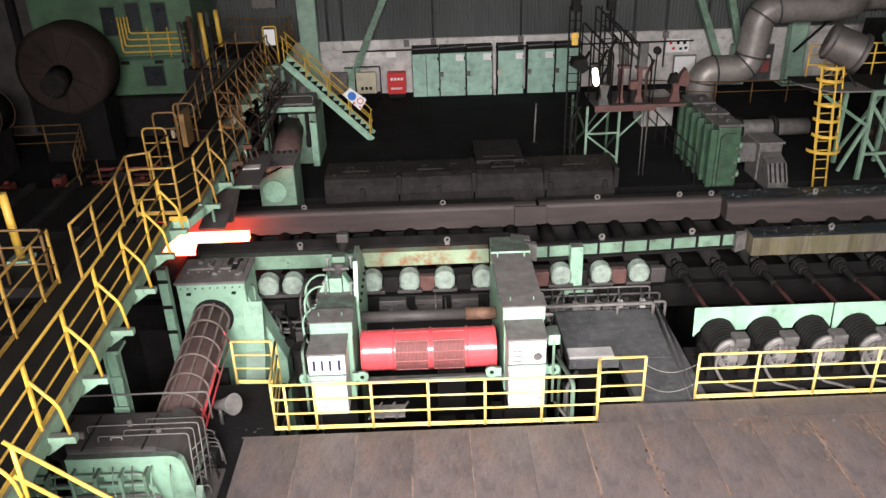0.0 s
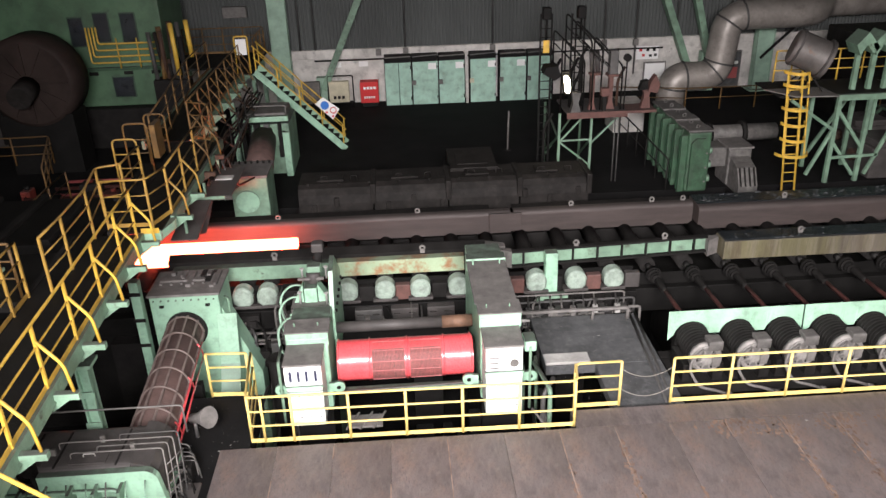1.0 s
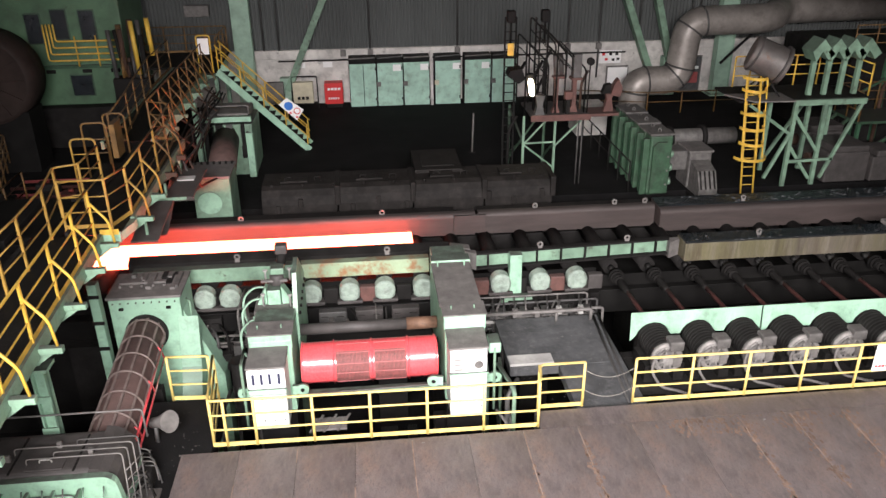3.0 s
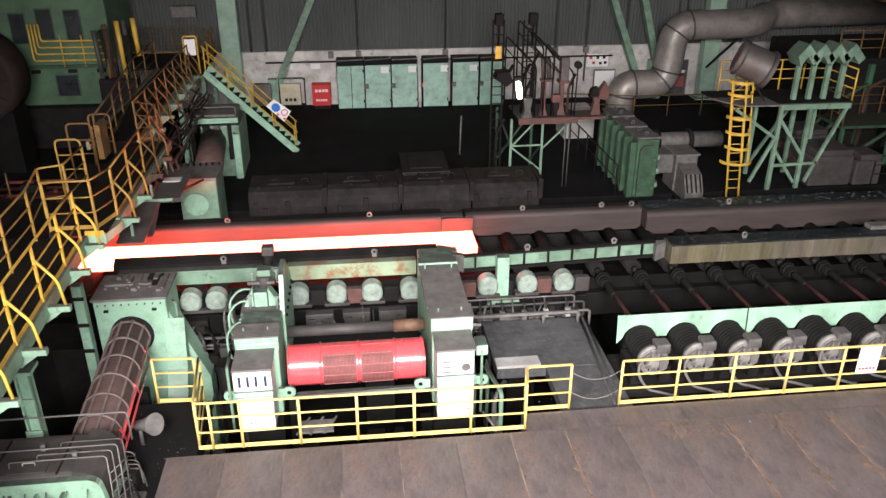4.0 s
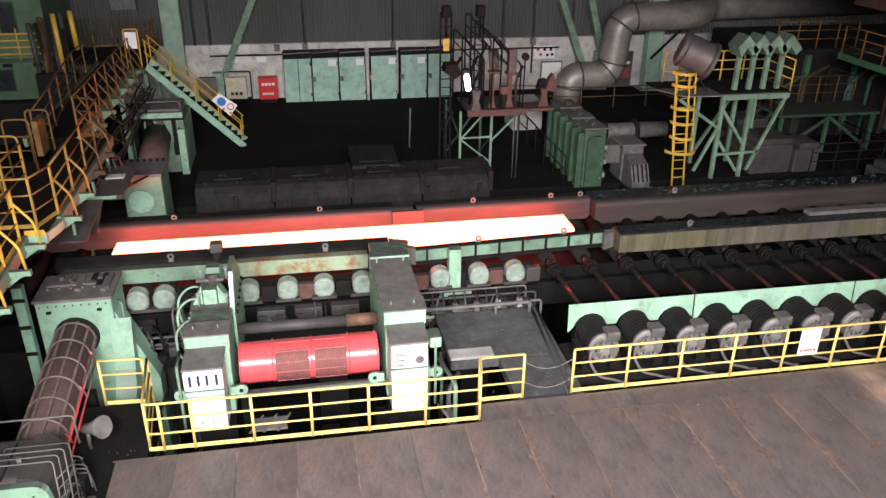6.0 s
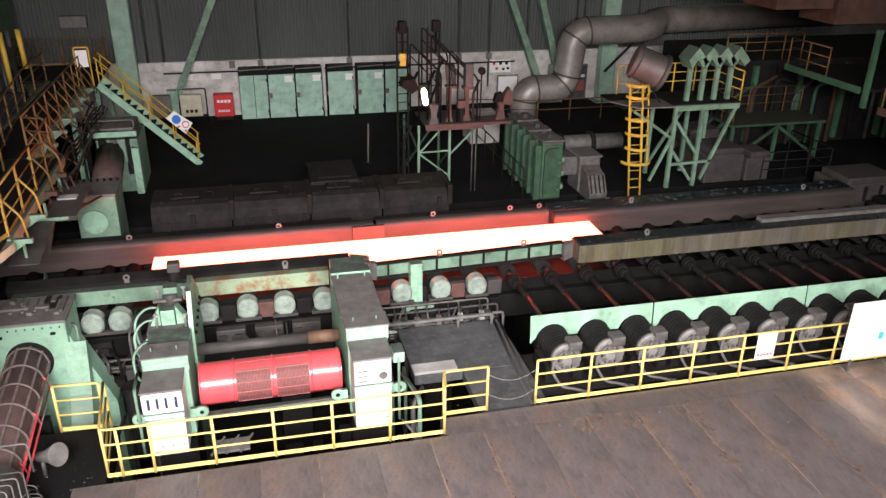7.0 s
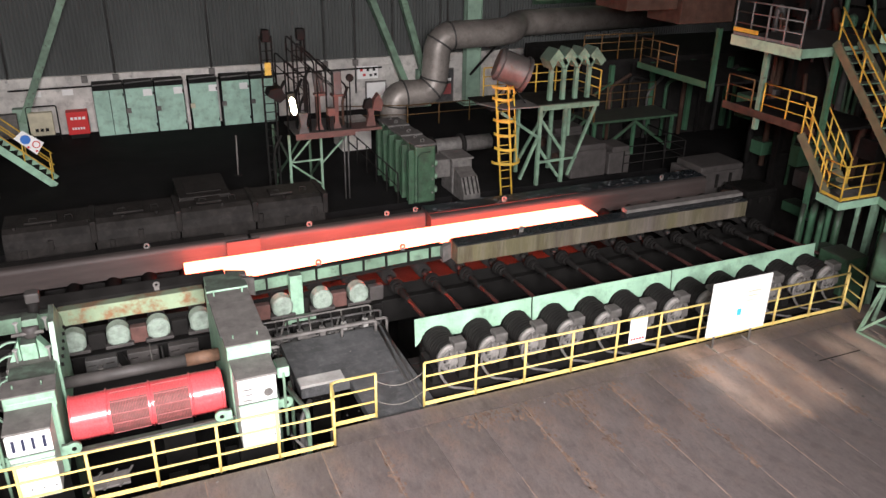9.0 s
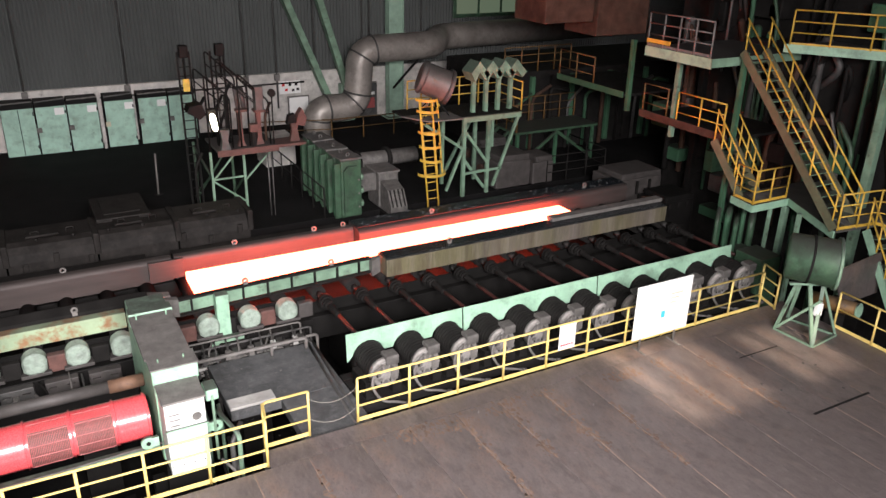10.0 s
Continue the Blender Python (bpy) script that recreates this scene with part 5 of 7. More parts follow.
# ---- cabinets and boxes on the back wall ----
edges = [(-0.64, 0.61), (0.67, 1.87), (1.95, 3.16), (3.45, 4.66), (4.87, 6.11), (6.21, 7.4)]
for i, (xa, xb) in enumerate(edges):
    th = thing("control_cabinet", (xa + xb) / 2, 38.0, 0, "tall worn green control cabinet with a dark open top", "cabinet", "control cabinets")
    # solid black box stands in for the cabinet's shaded inside
    part("body", bx(nb(), xa - 0.02, xb + 0.02, 37.6, 38.3, 0, 2.34, 0.02), BLACK, th, "black carcass standing for the open dark inside")
    tilt = (0.0, 0.012, -0.01, 0.0, 0.02, 0.01)[i]
    b = nb()
    top = 2.06 + 0.015 * i
    prism(b, [(xa, 0.03), (xb, 0.03), (xb + tilt, top), (xa + tilt, top - 0.012)], "y", 37.5, 37.58)
    door = part("door", b, CABGREEN, th)
    if i == 0:
        part("door_seam", bx(nb(), 0.0, 0.03, 37.49, 37.499, 0.05, 2.03), SOOT, door)
    else:
        part("lock_box", bx(nb(), xa - 0.06, xa + 0.16, 37.42, 37.499, 0.98, 1.2, 0.02), (CREAM, DUSTY, MOTOR)[i % 3], door)
    for zz in (0.3, 1.75):
        part("hinge", tube(nb(), [(xb - 0.03, 37.47, zz), (xb - 0.03, 37.47, zz + 0.14)], 0.025, 8), SOOT, door)
    part("kick_strip", bx(nb(), xa, xb, 37.52, 37.6, 0, 0.029), SOOT, th)
    if 0 < i < 5:
        px0 = (1.42, 2.73, 4.28, 5.68)[i - 1]
        part("label_plate", bx(nb(), px0, px0 + 0.38, 37.478, 37.489, 1.7, 2.0), PAPER, th, "white paper notice")
    part("top_bar", beam(nb(), (xa, 37.55, 2.3), (xb, 37.55, 2.34 + 0.04 * (i % 2)), 0.05, 0.05), (DUSTY, STEEL)[i % 2], th)
vp_ = thing("cabinet_post", 3.3, 37.5, 0, "dusty rust-streaked post between the cabinets", "post")
part("post", beam(nb(), (3.28, 37.5, 0.0), (3.24, 37.5, 2.6), 0.12, 0.12), CONCRETE, vp_)

# short branch of the bridge, and the stair at its near end
railing([(-8.6, 13.0), (-7.0, 12.95)], DECK, 0.75, "dimmed yellow end railing of a side platform", YELLOW_OLD_DIM, toe=False)
bp = thing("side_platform", -7.5, 13.6, 3.0, "dark grating side platform off the bridge", "platform")
part("deck", bx(nb(), -8.7, -7.0, 12.9, 14.9, DECK - 0.05, DECK - 0.01), BLACK, bp)
part("edge", bx(nb(), -8.75, -7.0, 12.8, 12.898, DECK - 0.2, DECK), SOOT, bp)
part("leg", bx(nb(), -8.6, -8.4, 13.0, 13.2, -4, DECK - 0.051), SOOT, bp)
part("leg", bx(nb(), -7.3, -7.1, 14.5, 14.7, -4, DECK - 0.051), SOOT, bp)
tp = thing("thick_post", -8.06, 14, 3.28, "thick yellow post on the side platform", "post")
part("shaft", tube(nb(), [(-8.05, 14, DECK), (-8.07, 14, 4.7)], 0.08, 12), YELLOW_DEEP, tp)
part("foot", bx(nb(), -8.25, -7.85, 13.8, 14.2, DECK - 0.009, DECK + 0.06), MINT, tp)
ns = thing("steel_stair", -3, 6.6, 0, "yellow-railed steel stair at the near end of the bridge", "stair")
stair(ns, (-4.85, 6.2, 3.3), (-1.1, 6.2, 0.0), "y", 0.85, 18, MINT, YELLOW_DEEP, SOOT, 1.1)

# platform rails left of the bridge, and pipes reddened for the slab's glow
railing([(-16.2, 29.6), (-13.4, 29.7), (-12.2, 26.0)], 0.4, 1.4, "yellow railing browned for the dark mill bay", YELLOW_OLD_DIM, toe=False, group="dark bay railings")
railing([(-13.2, 22.4), (-11.2, 22.5), (-11.2, 25.4)], 0.4, 1.2, "yellow railing browned for the dark mill bay", YELLOW_OLD_DIM, toe=False, group="dark bay railings")
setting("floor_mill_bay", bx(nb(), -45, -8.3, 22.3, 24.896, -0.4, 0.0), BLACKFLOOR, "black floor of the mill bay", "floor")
for i in range(9):
    y = 23.2 + i * 0.55
    hp = part("hydraulic_pipe", tube(nb(), bend([(-14.5 + 0.3 * i, y, 0.25 + 0.05 * (i % 3)), (-10.2 + 0.2 * i, y, 0.25 + 0.05 * (i % 3)), (-9.6 + 0.2 * i, y + 0.6, 0.06)], 0.3), 0.06, 8), SHAFT if i % 2 else RED_DARK)
    tagged(hp, "hydraulic pipe reddened for the slab glow, low over the black floor", "pipe", "hydraulic pipes")

# red base colour carries the slab's light on these blocks
REDLIT = mat("red_lit_paint", (0.16, 0.03, 0.022), 0.6, var=0.5, scale=3, dust=0.6, bump=0.3, spec=0.2)
rr = random.Random(90)
for i in range(16):
    x, y = -16.0 + 0.42 * i + rr.uniform(-0.2, 0.2), 22.6 + (i * 7 % 5) * 0.9 + rr.random() * 0.4
    th = thing("hydraulic_block", x, y, 0, "hydraulic block reddened for the slab glow, on the black floor", "hydraulic block", "hydraulic blocks")
    w, h = 0.3 + 0.4 * rr.random(), 0.25 + 0.45 * rr.random()
    part("body", bx(nb(), x - w / 2, x + w / 2, y, y + 0.5, 0, h, 0.04), REDLIT if i % 3 else SOOT, th)
    part("stub", tube(nb(), [(x, y + 0.25, h), (x, y + 0.25, h + 0.12)], 0.09, 10), SOOT if i % 2 else REDLIT, th)
    part("hose", tube(nb(), bend([(x, y - 0.001, h * 0.6), (x + 0.1, y - 0.3, h * 0.6), (x + 0.5, y - 0.35, 0.05)], 0.15), 0.04, 8), SOOT if i % 3 else REDLIT, th)

# ---- mill stand at the far left ----
ms = thing("mill_stand", -12.5, 33, 0, "tall rolling mill stand, green darkened for shadow, with dark windows", "mill stand")
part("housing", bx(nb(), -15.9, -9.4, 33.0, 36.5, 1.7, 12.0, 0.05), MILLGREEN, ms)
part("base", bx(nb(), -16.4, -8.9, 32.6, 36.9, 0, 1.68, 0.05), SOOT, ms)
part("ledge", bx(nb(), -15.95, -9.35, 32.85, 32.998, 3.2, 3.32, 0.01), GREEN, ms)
for xa, xb, za, zb in ((-13.0, -12.45, 4.2, 5.3), (-12.0, -11.45, 4.35, 5.45), (-10.95, -10.4, 4.25, 5.4), (-11.7, -10.9, 2.1, 2.9)):
    w = part("window", bx(nb(), xa - 0.05, xb + 0.05, 32.95, 32.998, za - 0.05, zb + 0.05, 0.02), GREEN, ms)
    part("pane", bx(nb(), xa, xb, 32.93, 32.949, za, zb, 0.01), WET, w, "dark window glass")
for xa in (-12.6, -11.2, -10.1):
    part("vent", bx(nb(), xa, xa + 0.35, 32.94, 32.998, 3.0, 3.14), SOOT, ms)
for i, zz in enumerate((3.55, 3.8, 4.05, 4.3)):
    part("yellow_pipe", tube(nb(), bend([(-12.3 + i * 0.13, 32.7, 4.95), (-12.3 + i * 0.13, 32.7, zz), (-9.6, 32.7, zz)], 0.12), 0.035, 8), YELLOW_DEEP, ms)
for x in (-11.2, -10.4):
    part("yellow_pipe", tube(nb(), [(x, 32.72, 3.3), (x, 32.72, 4.5)], 0.03, 8), YELLOW_DEEP, ms)
gd = thing("gear_wheel_casing", -13.4, 30.5, 0, "huge dark round gear casing before the mill stand", "gear casing")
b = nb()
tube(b, [(-13.6, 29.6, 3.5), (-13.6, 29.75, 3.5), (-13.6, 31.0, 3.5), (-13.6, 31.1, 3.5)], 1.7, 40, radii=[1.5, 1.7, 1.7, 1.6])
part("casing", b, CASING, gd)
for a in range(0, 360, 30):
    part("rib", beam(nb(), (-13.6 + 0.35 * math.cos(radians(a)), 29.56, 3.5 + 0.35 * math.sin(radians(a))), (-13.6 + 1.45 * math.cos(radians(a)), 29.56, 3.5 + 1.45 * math.sin(radians(a))), 0.03, 0.05, (0, 1, 0)), CASING, gd)
part("hub", tube(nb(), [(-13.6, 28.6, 3.2), (-13.6, 29.59, 3.4)], 0.42, 20), FARHOOD, gd)
part("pedestal", bx(nb(), -14.9, -12.3, 29.7, 31.0, 0, 2.3), BLACK, gd)
bm_ = thing("barrel_motor", -16.2, 29.5, 0, "dusty ribbed barrel motor in the dark", "motor")
part("barrel", tube(nb(), [(-16.9, 26.8, 2.0), (-16.2, 29.4, 2.3)], 0.8, 24), SOOT, bm_)
for i in range(4):
    s = 0.1 + 0.27 * i
    part("hoop", tube(nb(), [(-16.9 + 0.7 * s + 0.83 * math.cos(radians(a)), 26.8 + 2.6 * s, 2.0 + 0.3 * s + 0.83 * math.sin(radians(a))) for a in range(0, 361, 20)], 0.03, 6, caps=False), RUSTY, bm_)
part("saddle", bx(nb(), -17.2, -15.8, 27.2, 29.2, 0, 1.6), SOOT, bm_)
# box added to cover the pale wall where the left bay is dark
lk = thing("machine_bank", -22, 34, 0, "dark mass added where the bay is unlit", "machine")
part("body", bx(nb(), -34, -16.0, 33.4, 38.2, 0, 9.0, 0.06), HOODM, lk)
for i in range(8):
    part("rib", bx(nb(), -16.8 - i * 2, -16.5 - i * 2, 33.1, 33.399, 0.2, 8.5, 0.02), SOOT, lk)
# work platform between stand and bridge
wp = thing("stand_platform", -8.6, 33, 0, "yellow-railed access platform by the mill stand", "platform")
part("deck", bx(nb(), -9.3, -5.7, 32.2, 35.2, 3.2, 3.28), SOOT, wp)
for x, y in ((-9.1, 32.4), (-5.9, 32.4), (-9.1, 35.0), (-5.9, 35.0)):
    part("leg", bx(nb(), x - 0.08, x + 0.08, y - 0.08, y + 0.08, 0, 3.199), MINT_OLD, wp)
railing([(-9.2, 35.1), (-5.75, 35.1), (-5.75, 32.3)], 3.28, 0.9, "yellow railing of the stand platform", YELLOW_OLD_DIM)
vb = thing("valve_cluster", -8.9, 31.8, 0, "dark cluster of valves and yellow pipes", "valve cluster")
part("manifold", bx(nb(), -9.7, -8.3, 31.6, 32.3, 0, 3.0, 0.04), SOOT, vb)
rr = random.Random(3)
for i in range(14):
    x, zz = -9.6 + rr.random() * 1.2, 3.0 + rr.random() * 0.2
    part("valve", tube(nb(), [(x, 31.7 + rr.random() * 0.4, 2.9), (x + rr.random() * 0.2 - 0.1, 31.7 + rr.random() * 0.3, 3.6 + rr.random() * 1.6)], 0.06 + rr.random() * 0.07, 8), rr.choice([SOOT, RUSTY, STEEL, YELLOW_OLD_DIM]), vb)
part("yellow_standpipe", tube(nb(), [(-8.6, 31.5, 3.2), (-8.65, 31.5, 5.2)], 0.09, 10), YELLOW_DEEP, vb)
part("yellow_standpipe", tube(nb(), [(-8.0, 31.5, 3.9), (-8.05, 31.5, 5.3)], 0.09, 10), YELLOW_DEEP, vb)
bxw = thing("wall_box", -6.4, 38.3, 3.6, "small pale box high on the wall", "junction box")
part("box", bx(nb(), -8.0, -6.9, 38.1, 38.5, 4.3, 4.8, 0.02), DUSTY, bxw)
gs = thing("gate_panel", -6.0, 31.2, 3.3, "pale sign panel on a yellow gate frame", "sign")
part("panel", bx(nb(), -6.15, -5.75, 30.86, 30.88, 4.0, 4.6, 0.005), PAPER, gs)
part("frame", tube(nb(), bend([(-6.2, 30.9, 3.3), (-6.2, 30.9, 4.7), (-5.7, 30.9, 4.7), (-5.7, 30.9, 3.3)], 0.1), 0.03, 8), YELLOW_DEEP, gs)

# ---- second gearbox and motor beyond the table ----
g2 = thing("far_gearbox", -4.9, 23.4, -4, "mint gearbox with a dusty top beyond the table", "gearbox")
part("case", bx(nb(), -5.32, -4.2, 23.0, 24.4, -4, 1.80, 0.04), MINT_OLD, g2)
part("lid", bx(nb(), -5.5, -4.17, 22.97, 24.45, 1.803, 1.88, 0.015), DUSTY, g2)
part("bore_ring", tube(nb(), [(-4.85, 22.94, 1.05), (-4.85, 22.999, 1.05)], 0.36, 24), MINT, g2)
part("side_cover", prism(nb(), [(-5.33, 1.8), (-6.0, 1.75), (-6.3, 1.1), (-5.33, 1.1)], "y", 23.1, 24.2), DUSTY, g2)
for i in range(7):
    part("lid_bolt", tube(nb(), [(-5.4 + 0.19 * i, 24.2, 1.88), (-5.4 + 0.19 * i, 24.2, 1.96)], 0.04, 8), SOOT, g2)
part("barrel_guard", tube(nb(), [(-4.7, 24.46, 1.45), (-5.08, 28.39, 1.45)], 0.46, 20), CAGE, g2)
part("motor_body", bx(nb(), -5.95, -4.1, 28.4, 30.4, 0.001, 1.95, 0.05), MINT_OLD, g2)
part("motor_top", bx(nb(), -5.8, -4.25, 28.6, 30.2, 1.953, 2.3, 0.06), DUSTY, g2)
part("motor_post", bx(nb(), -6.12, -5.96, 28.1, 28.35, 0.001, 2.75, 0.02), MINT, g2)
part("motor_post", bx(nb(), -4.35, -4.1, 28.1, 28.35, 0.001, 1.7, 0.02), MINT, g2)
part("motor_beam", bx(nb(), -5.94, -4.1, 28.12, 28.33, 2.1, 2.3, 0.02), MINT, g2)
part("motor_rail", tube(nb(), bend([(-5.9, 28.5, 2.3), (-5.9, 28.5, 2.6), (-4.2, 28.5, 2.6), (-4.2, 28.5, 2.3)], 0.08), 0.03, 6), DUSTY, g2)
rr = random.Random(77)
for i in range(12):
    x = -5.9 + rr.random() * 1.7
    part("motor_fitting", bx(nb(), x, x + 0.1 + 0.15 * rr.random(), 28.2, 28.39, 0.4 + 1.3 * rr.random(), 2.0, 0.02), rr.choice([SOOT, STEEL, MINT_OLD]), g2)
dk = thing("dust_canopy", -5.0, 19.0, 2.5, "dark dusty sheet canopy hung beside the bridge over the table", "canopy")
part("top_sheet", bx(nb(), -5.12, -4.42, 19.03, 21.2, 2.74, 2.78, 0.006), HOODM, dk)
part("edge_bar", beam(nb(), (-5.56, 19.0, 2.76), (-4.58, 19.0, 2.76), 0.06, 0.08), MINT_OLD, dk)
part("front_sheet", prism(nb(), [(18.96, 2.70), (17.1, 2.44), (17.1, 2.47), (18.96, 2.73)], "x", -5.52, -4.9), HOODM, dk)
part("side_flap", prism(nb(), [(-5.5, 2.68), (-4.9, 2.68), (-5.2, 1.75), (-5.9, 1.75)], "y", 19.04, 19.07), HOODM, dk)
part("pale_strip", bx(nb(), -5.05, -4.6, 20.2, 20.5, 2.785, 2.82, 0.005), PALE, dk)
for x, y in ((-5.1, 19.2), (-5.1, 21.0), (-5.2, 17.4)):
    part("hanger", bx(nb(), x - 0.03, x + 0.03, y - 0.03, y + 0.03, 2.5, 3.1), MINT_OLD, dk)

# ---- back wall fittings ----
for x in (-5.45, 17.8):
    th = thing("wall_column", x, 37.8, 0, "tall mint steel building column", "column", "building columns")
    part("web", bx(nb(), x - 0.43, x + 0.43, 37.78, 37.82, 0.06, 20), COLUMN, th)
    for s in (-0.41, 0.38):
        part("flange", bx(nb(), x + s, x + s + 0.04, 37.55, 38.05, 0.06, 20), COLUMN, th)
    part("batten", bx(nb(), x - 0.37, x + 0.37, 37.6, 37.64, 0.06, 20), COLUMN, th)
    part("base_plate", bx(nb(), x - 0.6, x + 0.6, 37.3, 38.3, 0, 0.06), COLUMN, th)
for i, (p, q, r) in enumerate((((-3.6, 37.8, 0.9), (1.6, 37.8, 12.0), 0.17), ((14.3, 37.8, 0.8), (9.0, 37.8, 13.5), 0.16), ((15.2, 37.8, 1.4), (11.8, 37.8, 12.5), 0.13), ((-22.0, 37.8, 0.9), (-8.0, 37.8, 12.0), 0.17))):
    th = thing("wall_brace", p[0], p[1], p[2], "diagonal dusty mint brace on the back wall", "brace", "wall braces")
    part("brace_bar", beam(nb(), p, q, 0.3, r * 3.2, (0, 1, 0)), MINT_OLD, th)
    part("gusset", bx(nb(), p[0] - 0.35, p[0] + 0.35, 37.9, 38.36, 0, p[2] + 0.5), COLUMN, th)
for x in (-4.6, -3.9, 0.4, 4.6, 10.05, 11.6, 13.6, 16.2, 16.6, 19.6):
    cd = part("wall_conduit", tube(nb(), [(x, 38.3, 0.9 if 9 < x < 13 else 2.63), (x, 38.3, 14)], 0.045, 8), STEEL)
    tagged(cd, "thin grey vertical conduit on the wall", "conduit", "wall conduits")
for x in (-0.9, 0.4, 4.6, 10.05, 11.6):
    jb = part("junction_box", bx(nb(), x - 0.13, x + 0.13, 38.18, 38.355, 2.3, 2.6, 0.01), DUSTY)
    tagged(jb, "small grey junction box on the ledge", "junction box", "junction boxes")
cable = part("cable_tray", tube(nb(), [(-4, 38.32, 2.12), (13, 38.32, 2.12)], 0.04, 6), SOOT)
tagged(cable, "thin black cable along the ledge", "cable")
rs = thing("red_fire_box", -1.43, 37.9, 0, "red fire box with two lines of white marks", "fire box")
part("box", bx(nb(), -1.87, -1.0, 37.5, 38.1, 0.2, 1.2, 0.02), REDSIGN, rs)
part("legs", bx(nb(), -1.8, -1.05, 37.6, 38.05, 0, 0.199), SOOT, rs)
for i in range(4):
    part("white_mark", bx(nb(), -1.72 + i * 0.16, -1.6 + i * 0.16, 37.488, 37.498, 0.86, 0.98), PAPER, rs)
for i in range(5):
    part("white_mark", bx(nb(), -1.7 + i * 0.11, -1.63 + i * 0.11, 37.488, 37.498, 0.42, 0.52), PAPER, rs)
cb = thing("cream_control_box", -2.9, 37.6, 0, "cream control box on a dark pipe stand", "control box")
part("box", bx(nb(), -3.35, -2.4, 37.4, 37.7, 0.3, 1.3, 0.02), CREAM, cb)
for x in (-3.15, -2.95, -2.75):
    part("switch_plate", bx(nb(), x, x + 0.13, 37.38, 37.398, 0.48, 0.62), SOOT, cb)
part("frame", tube(nb(), bend([(-3.4, 37.55, 0), (-3.4, 37.55, 1.55), (-2.2, 37.55, 1.55), (-2.2, 37.55, 0)], 0.1), 0.03, 8), SOOT, cb)
part("shelf", bx(nb(), -3.42, -2.2, 37.38, 37.72, 0.26, 0.298), SOOT, cb)
cb2 = thing("grey_panel", -4.0, 36.6, 0, "pale grey box panel behind the stair", "control box")
part("box", bx(nb(), -4.5, -3.7, 36.6, 36.9, 0.5, 1.5, 0.02), DUSTY, cb2)
part("stand", bx(nb(), -4.15, -4.05, 36.7, 36.8, 0, 0.499), SOOT, cb2)
for x in (-3.2, -1.9):
    wn_ = part("wall_notice", bx(nb(), x, x + 0.45, 38.47, 38.498, 1.75, 2.0), PAPER)
    tagged(wn_, "small pale notice on the dado", "notice", "wall notices")
sn = thing("safety_sign", -3.4, 31.0, 1.4, "white and blue safety sign on the stair rail", "sign")
part("board", prism(nb(), [(-3.37, 1.93), (-3.05, 2.2), (-2.42, 1.7), (-2.72, 1.28)], "y", 31.02, 31.045), PAPER, sn)
part("blue_disc", tube(nb(), [(-3.0, 31.0, 1.87), (-3.0, 31.019, 1.87)], 0.17, 18), BLUE, sn)
part("red_ring", tube(nb(), [(-2.68 + 0.12 * math.cos(radians(a)), 31.01, 1.66 + 0.12 * math.sin(radians(a))) for a in range(0, 361, 24)], 0.018, 6, caps=False), REDSIGN, sn)
part("red_mark", bx(nb(), -2.98, -2.9, 31.0, 31.019, 1.55, 1.62), REDSIGN, sn)
part("red_mark", bx(nb(), -2.74, -2.66, 31.0, 31.019, 1.38, 1.45), REDSIGN, sn)
ps = thing("picture_sign", 12.07, 38.45, 1.6, "white wall sign with red picture marks", "sign")
part("board", bx(nb(), 11.75, 12.85, 38.46, 38.497, 1.55, 2.3, 0.005), PAPER, ps)
part("header_bar", bx(nb(), 11.78, 12.82, 38.445, 38.459, 2.2, 2.28), REDSIGN, ps)
for x, zz in ((11.95, 2.0), (12.3, 2.0), (12.62, 2.0), (12.1, 1.75), (12.45, 1.72), (12.7, 1.75)):
    part("picture_mark", bx(nb(), x - 0.07, x + 0.07, 38.445, 38.459, zz - 0.06, zz + 0.06), REDSIGN if x < 12.2 else SOOT, ps)
for x0, x1, z0, z1 in ((12.2, 13.2, 0.25, 1.35), (16.0, 17.0, 0.07, 1.75)):
    nbd = thing("notice_board", x0, 38.4, z0, "framed pale notice board on the wall", "notice board", "notice boards")
    part("frame", bx(nb(), x0 - 0.06, x1 + 0.06, 38.4, 38.499, z0 - 0.06, z1 + 0.06, 0.01), DUSTY, nbd)
    part("sheet", bx(nb(), x0, x1, 38.38, 38.399, z0, z1), PADGREY if x0 > 15 else PAPER, nbd)
    if x0 > 15:
        part("notice_block", bx(nb(), x0 + 0.15, x1 - 0.1, 38.37, 38.379, 0.45, 1.0), RED_DARK, nbd)
        part("notice_block", bx(nb(), x0 + 0.15, x1 - 0.1, 38.37, 38.379, 1.15, 1.3), PAPER, nbd)
pl = thing("marker_pole", 4.2, 30, 0, "thin pale marker pole on the black floor", "pole")
part("shaft", tube(nb(), [(4.2, 30, 0.02), (4.25, 30, 1.6)], 0.035, 8), DUSTY, pl)
part("foot", tube(nb(), [(4.2, 30, 0), (4.2, 30, 0.03)], 0.15, 12), SOOT, pl)
du = thing("extraction_duct", 12.5, 35.5, 0, "large grey sheet-metal duct bending along the wall", "duct")
path = bend([(12.6, 35.5, 0.0), (12.62, 35.5, 1.35), (14.7, 35.5, 1.3), (14.9, 35.5, 4.0), (18.9, 35.5, 4.05), (20.0, 37.2, 4.15), (34.0, 37.2, 4.35)], 0.85, 8)
part("duct_run", tube(nb(), path, 0.66, 28), DUCT, du)
for i in (2, 8, 14, 17, 22, 26):
    if i < len(path) - 1:
        d = (path[i + 1] - path[i - 1]).normalized() * 0.04
        part("seam_band", tube(nb(), [path[i] - d, path[i] + d], 0.7, 28), STEEL, du)
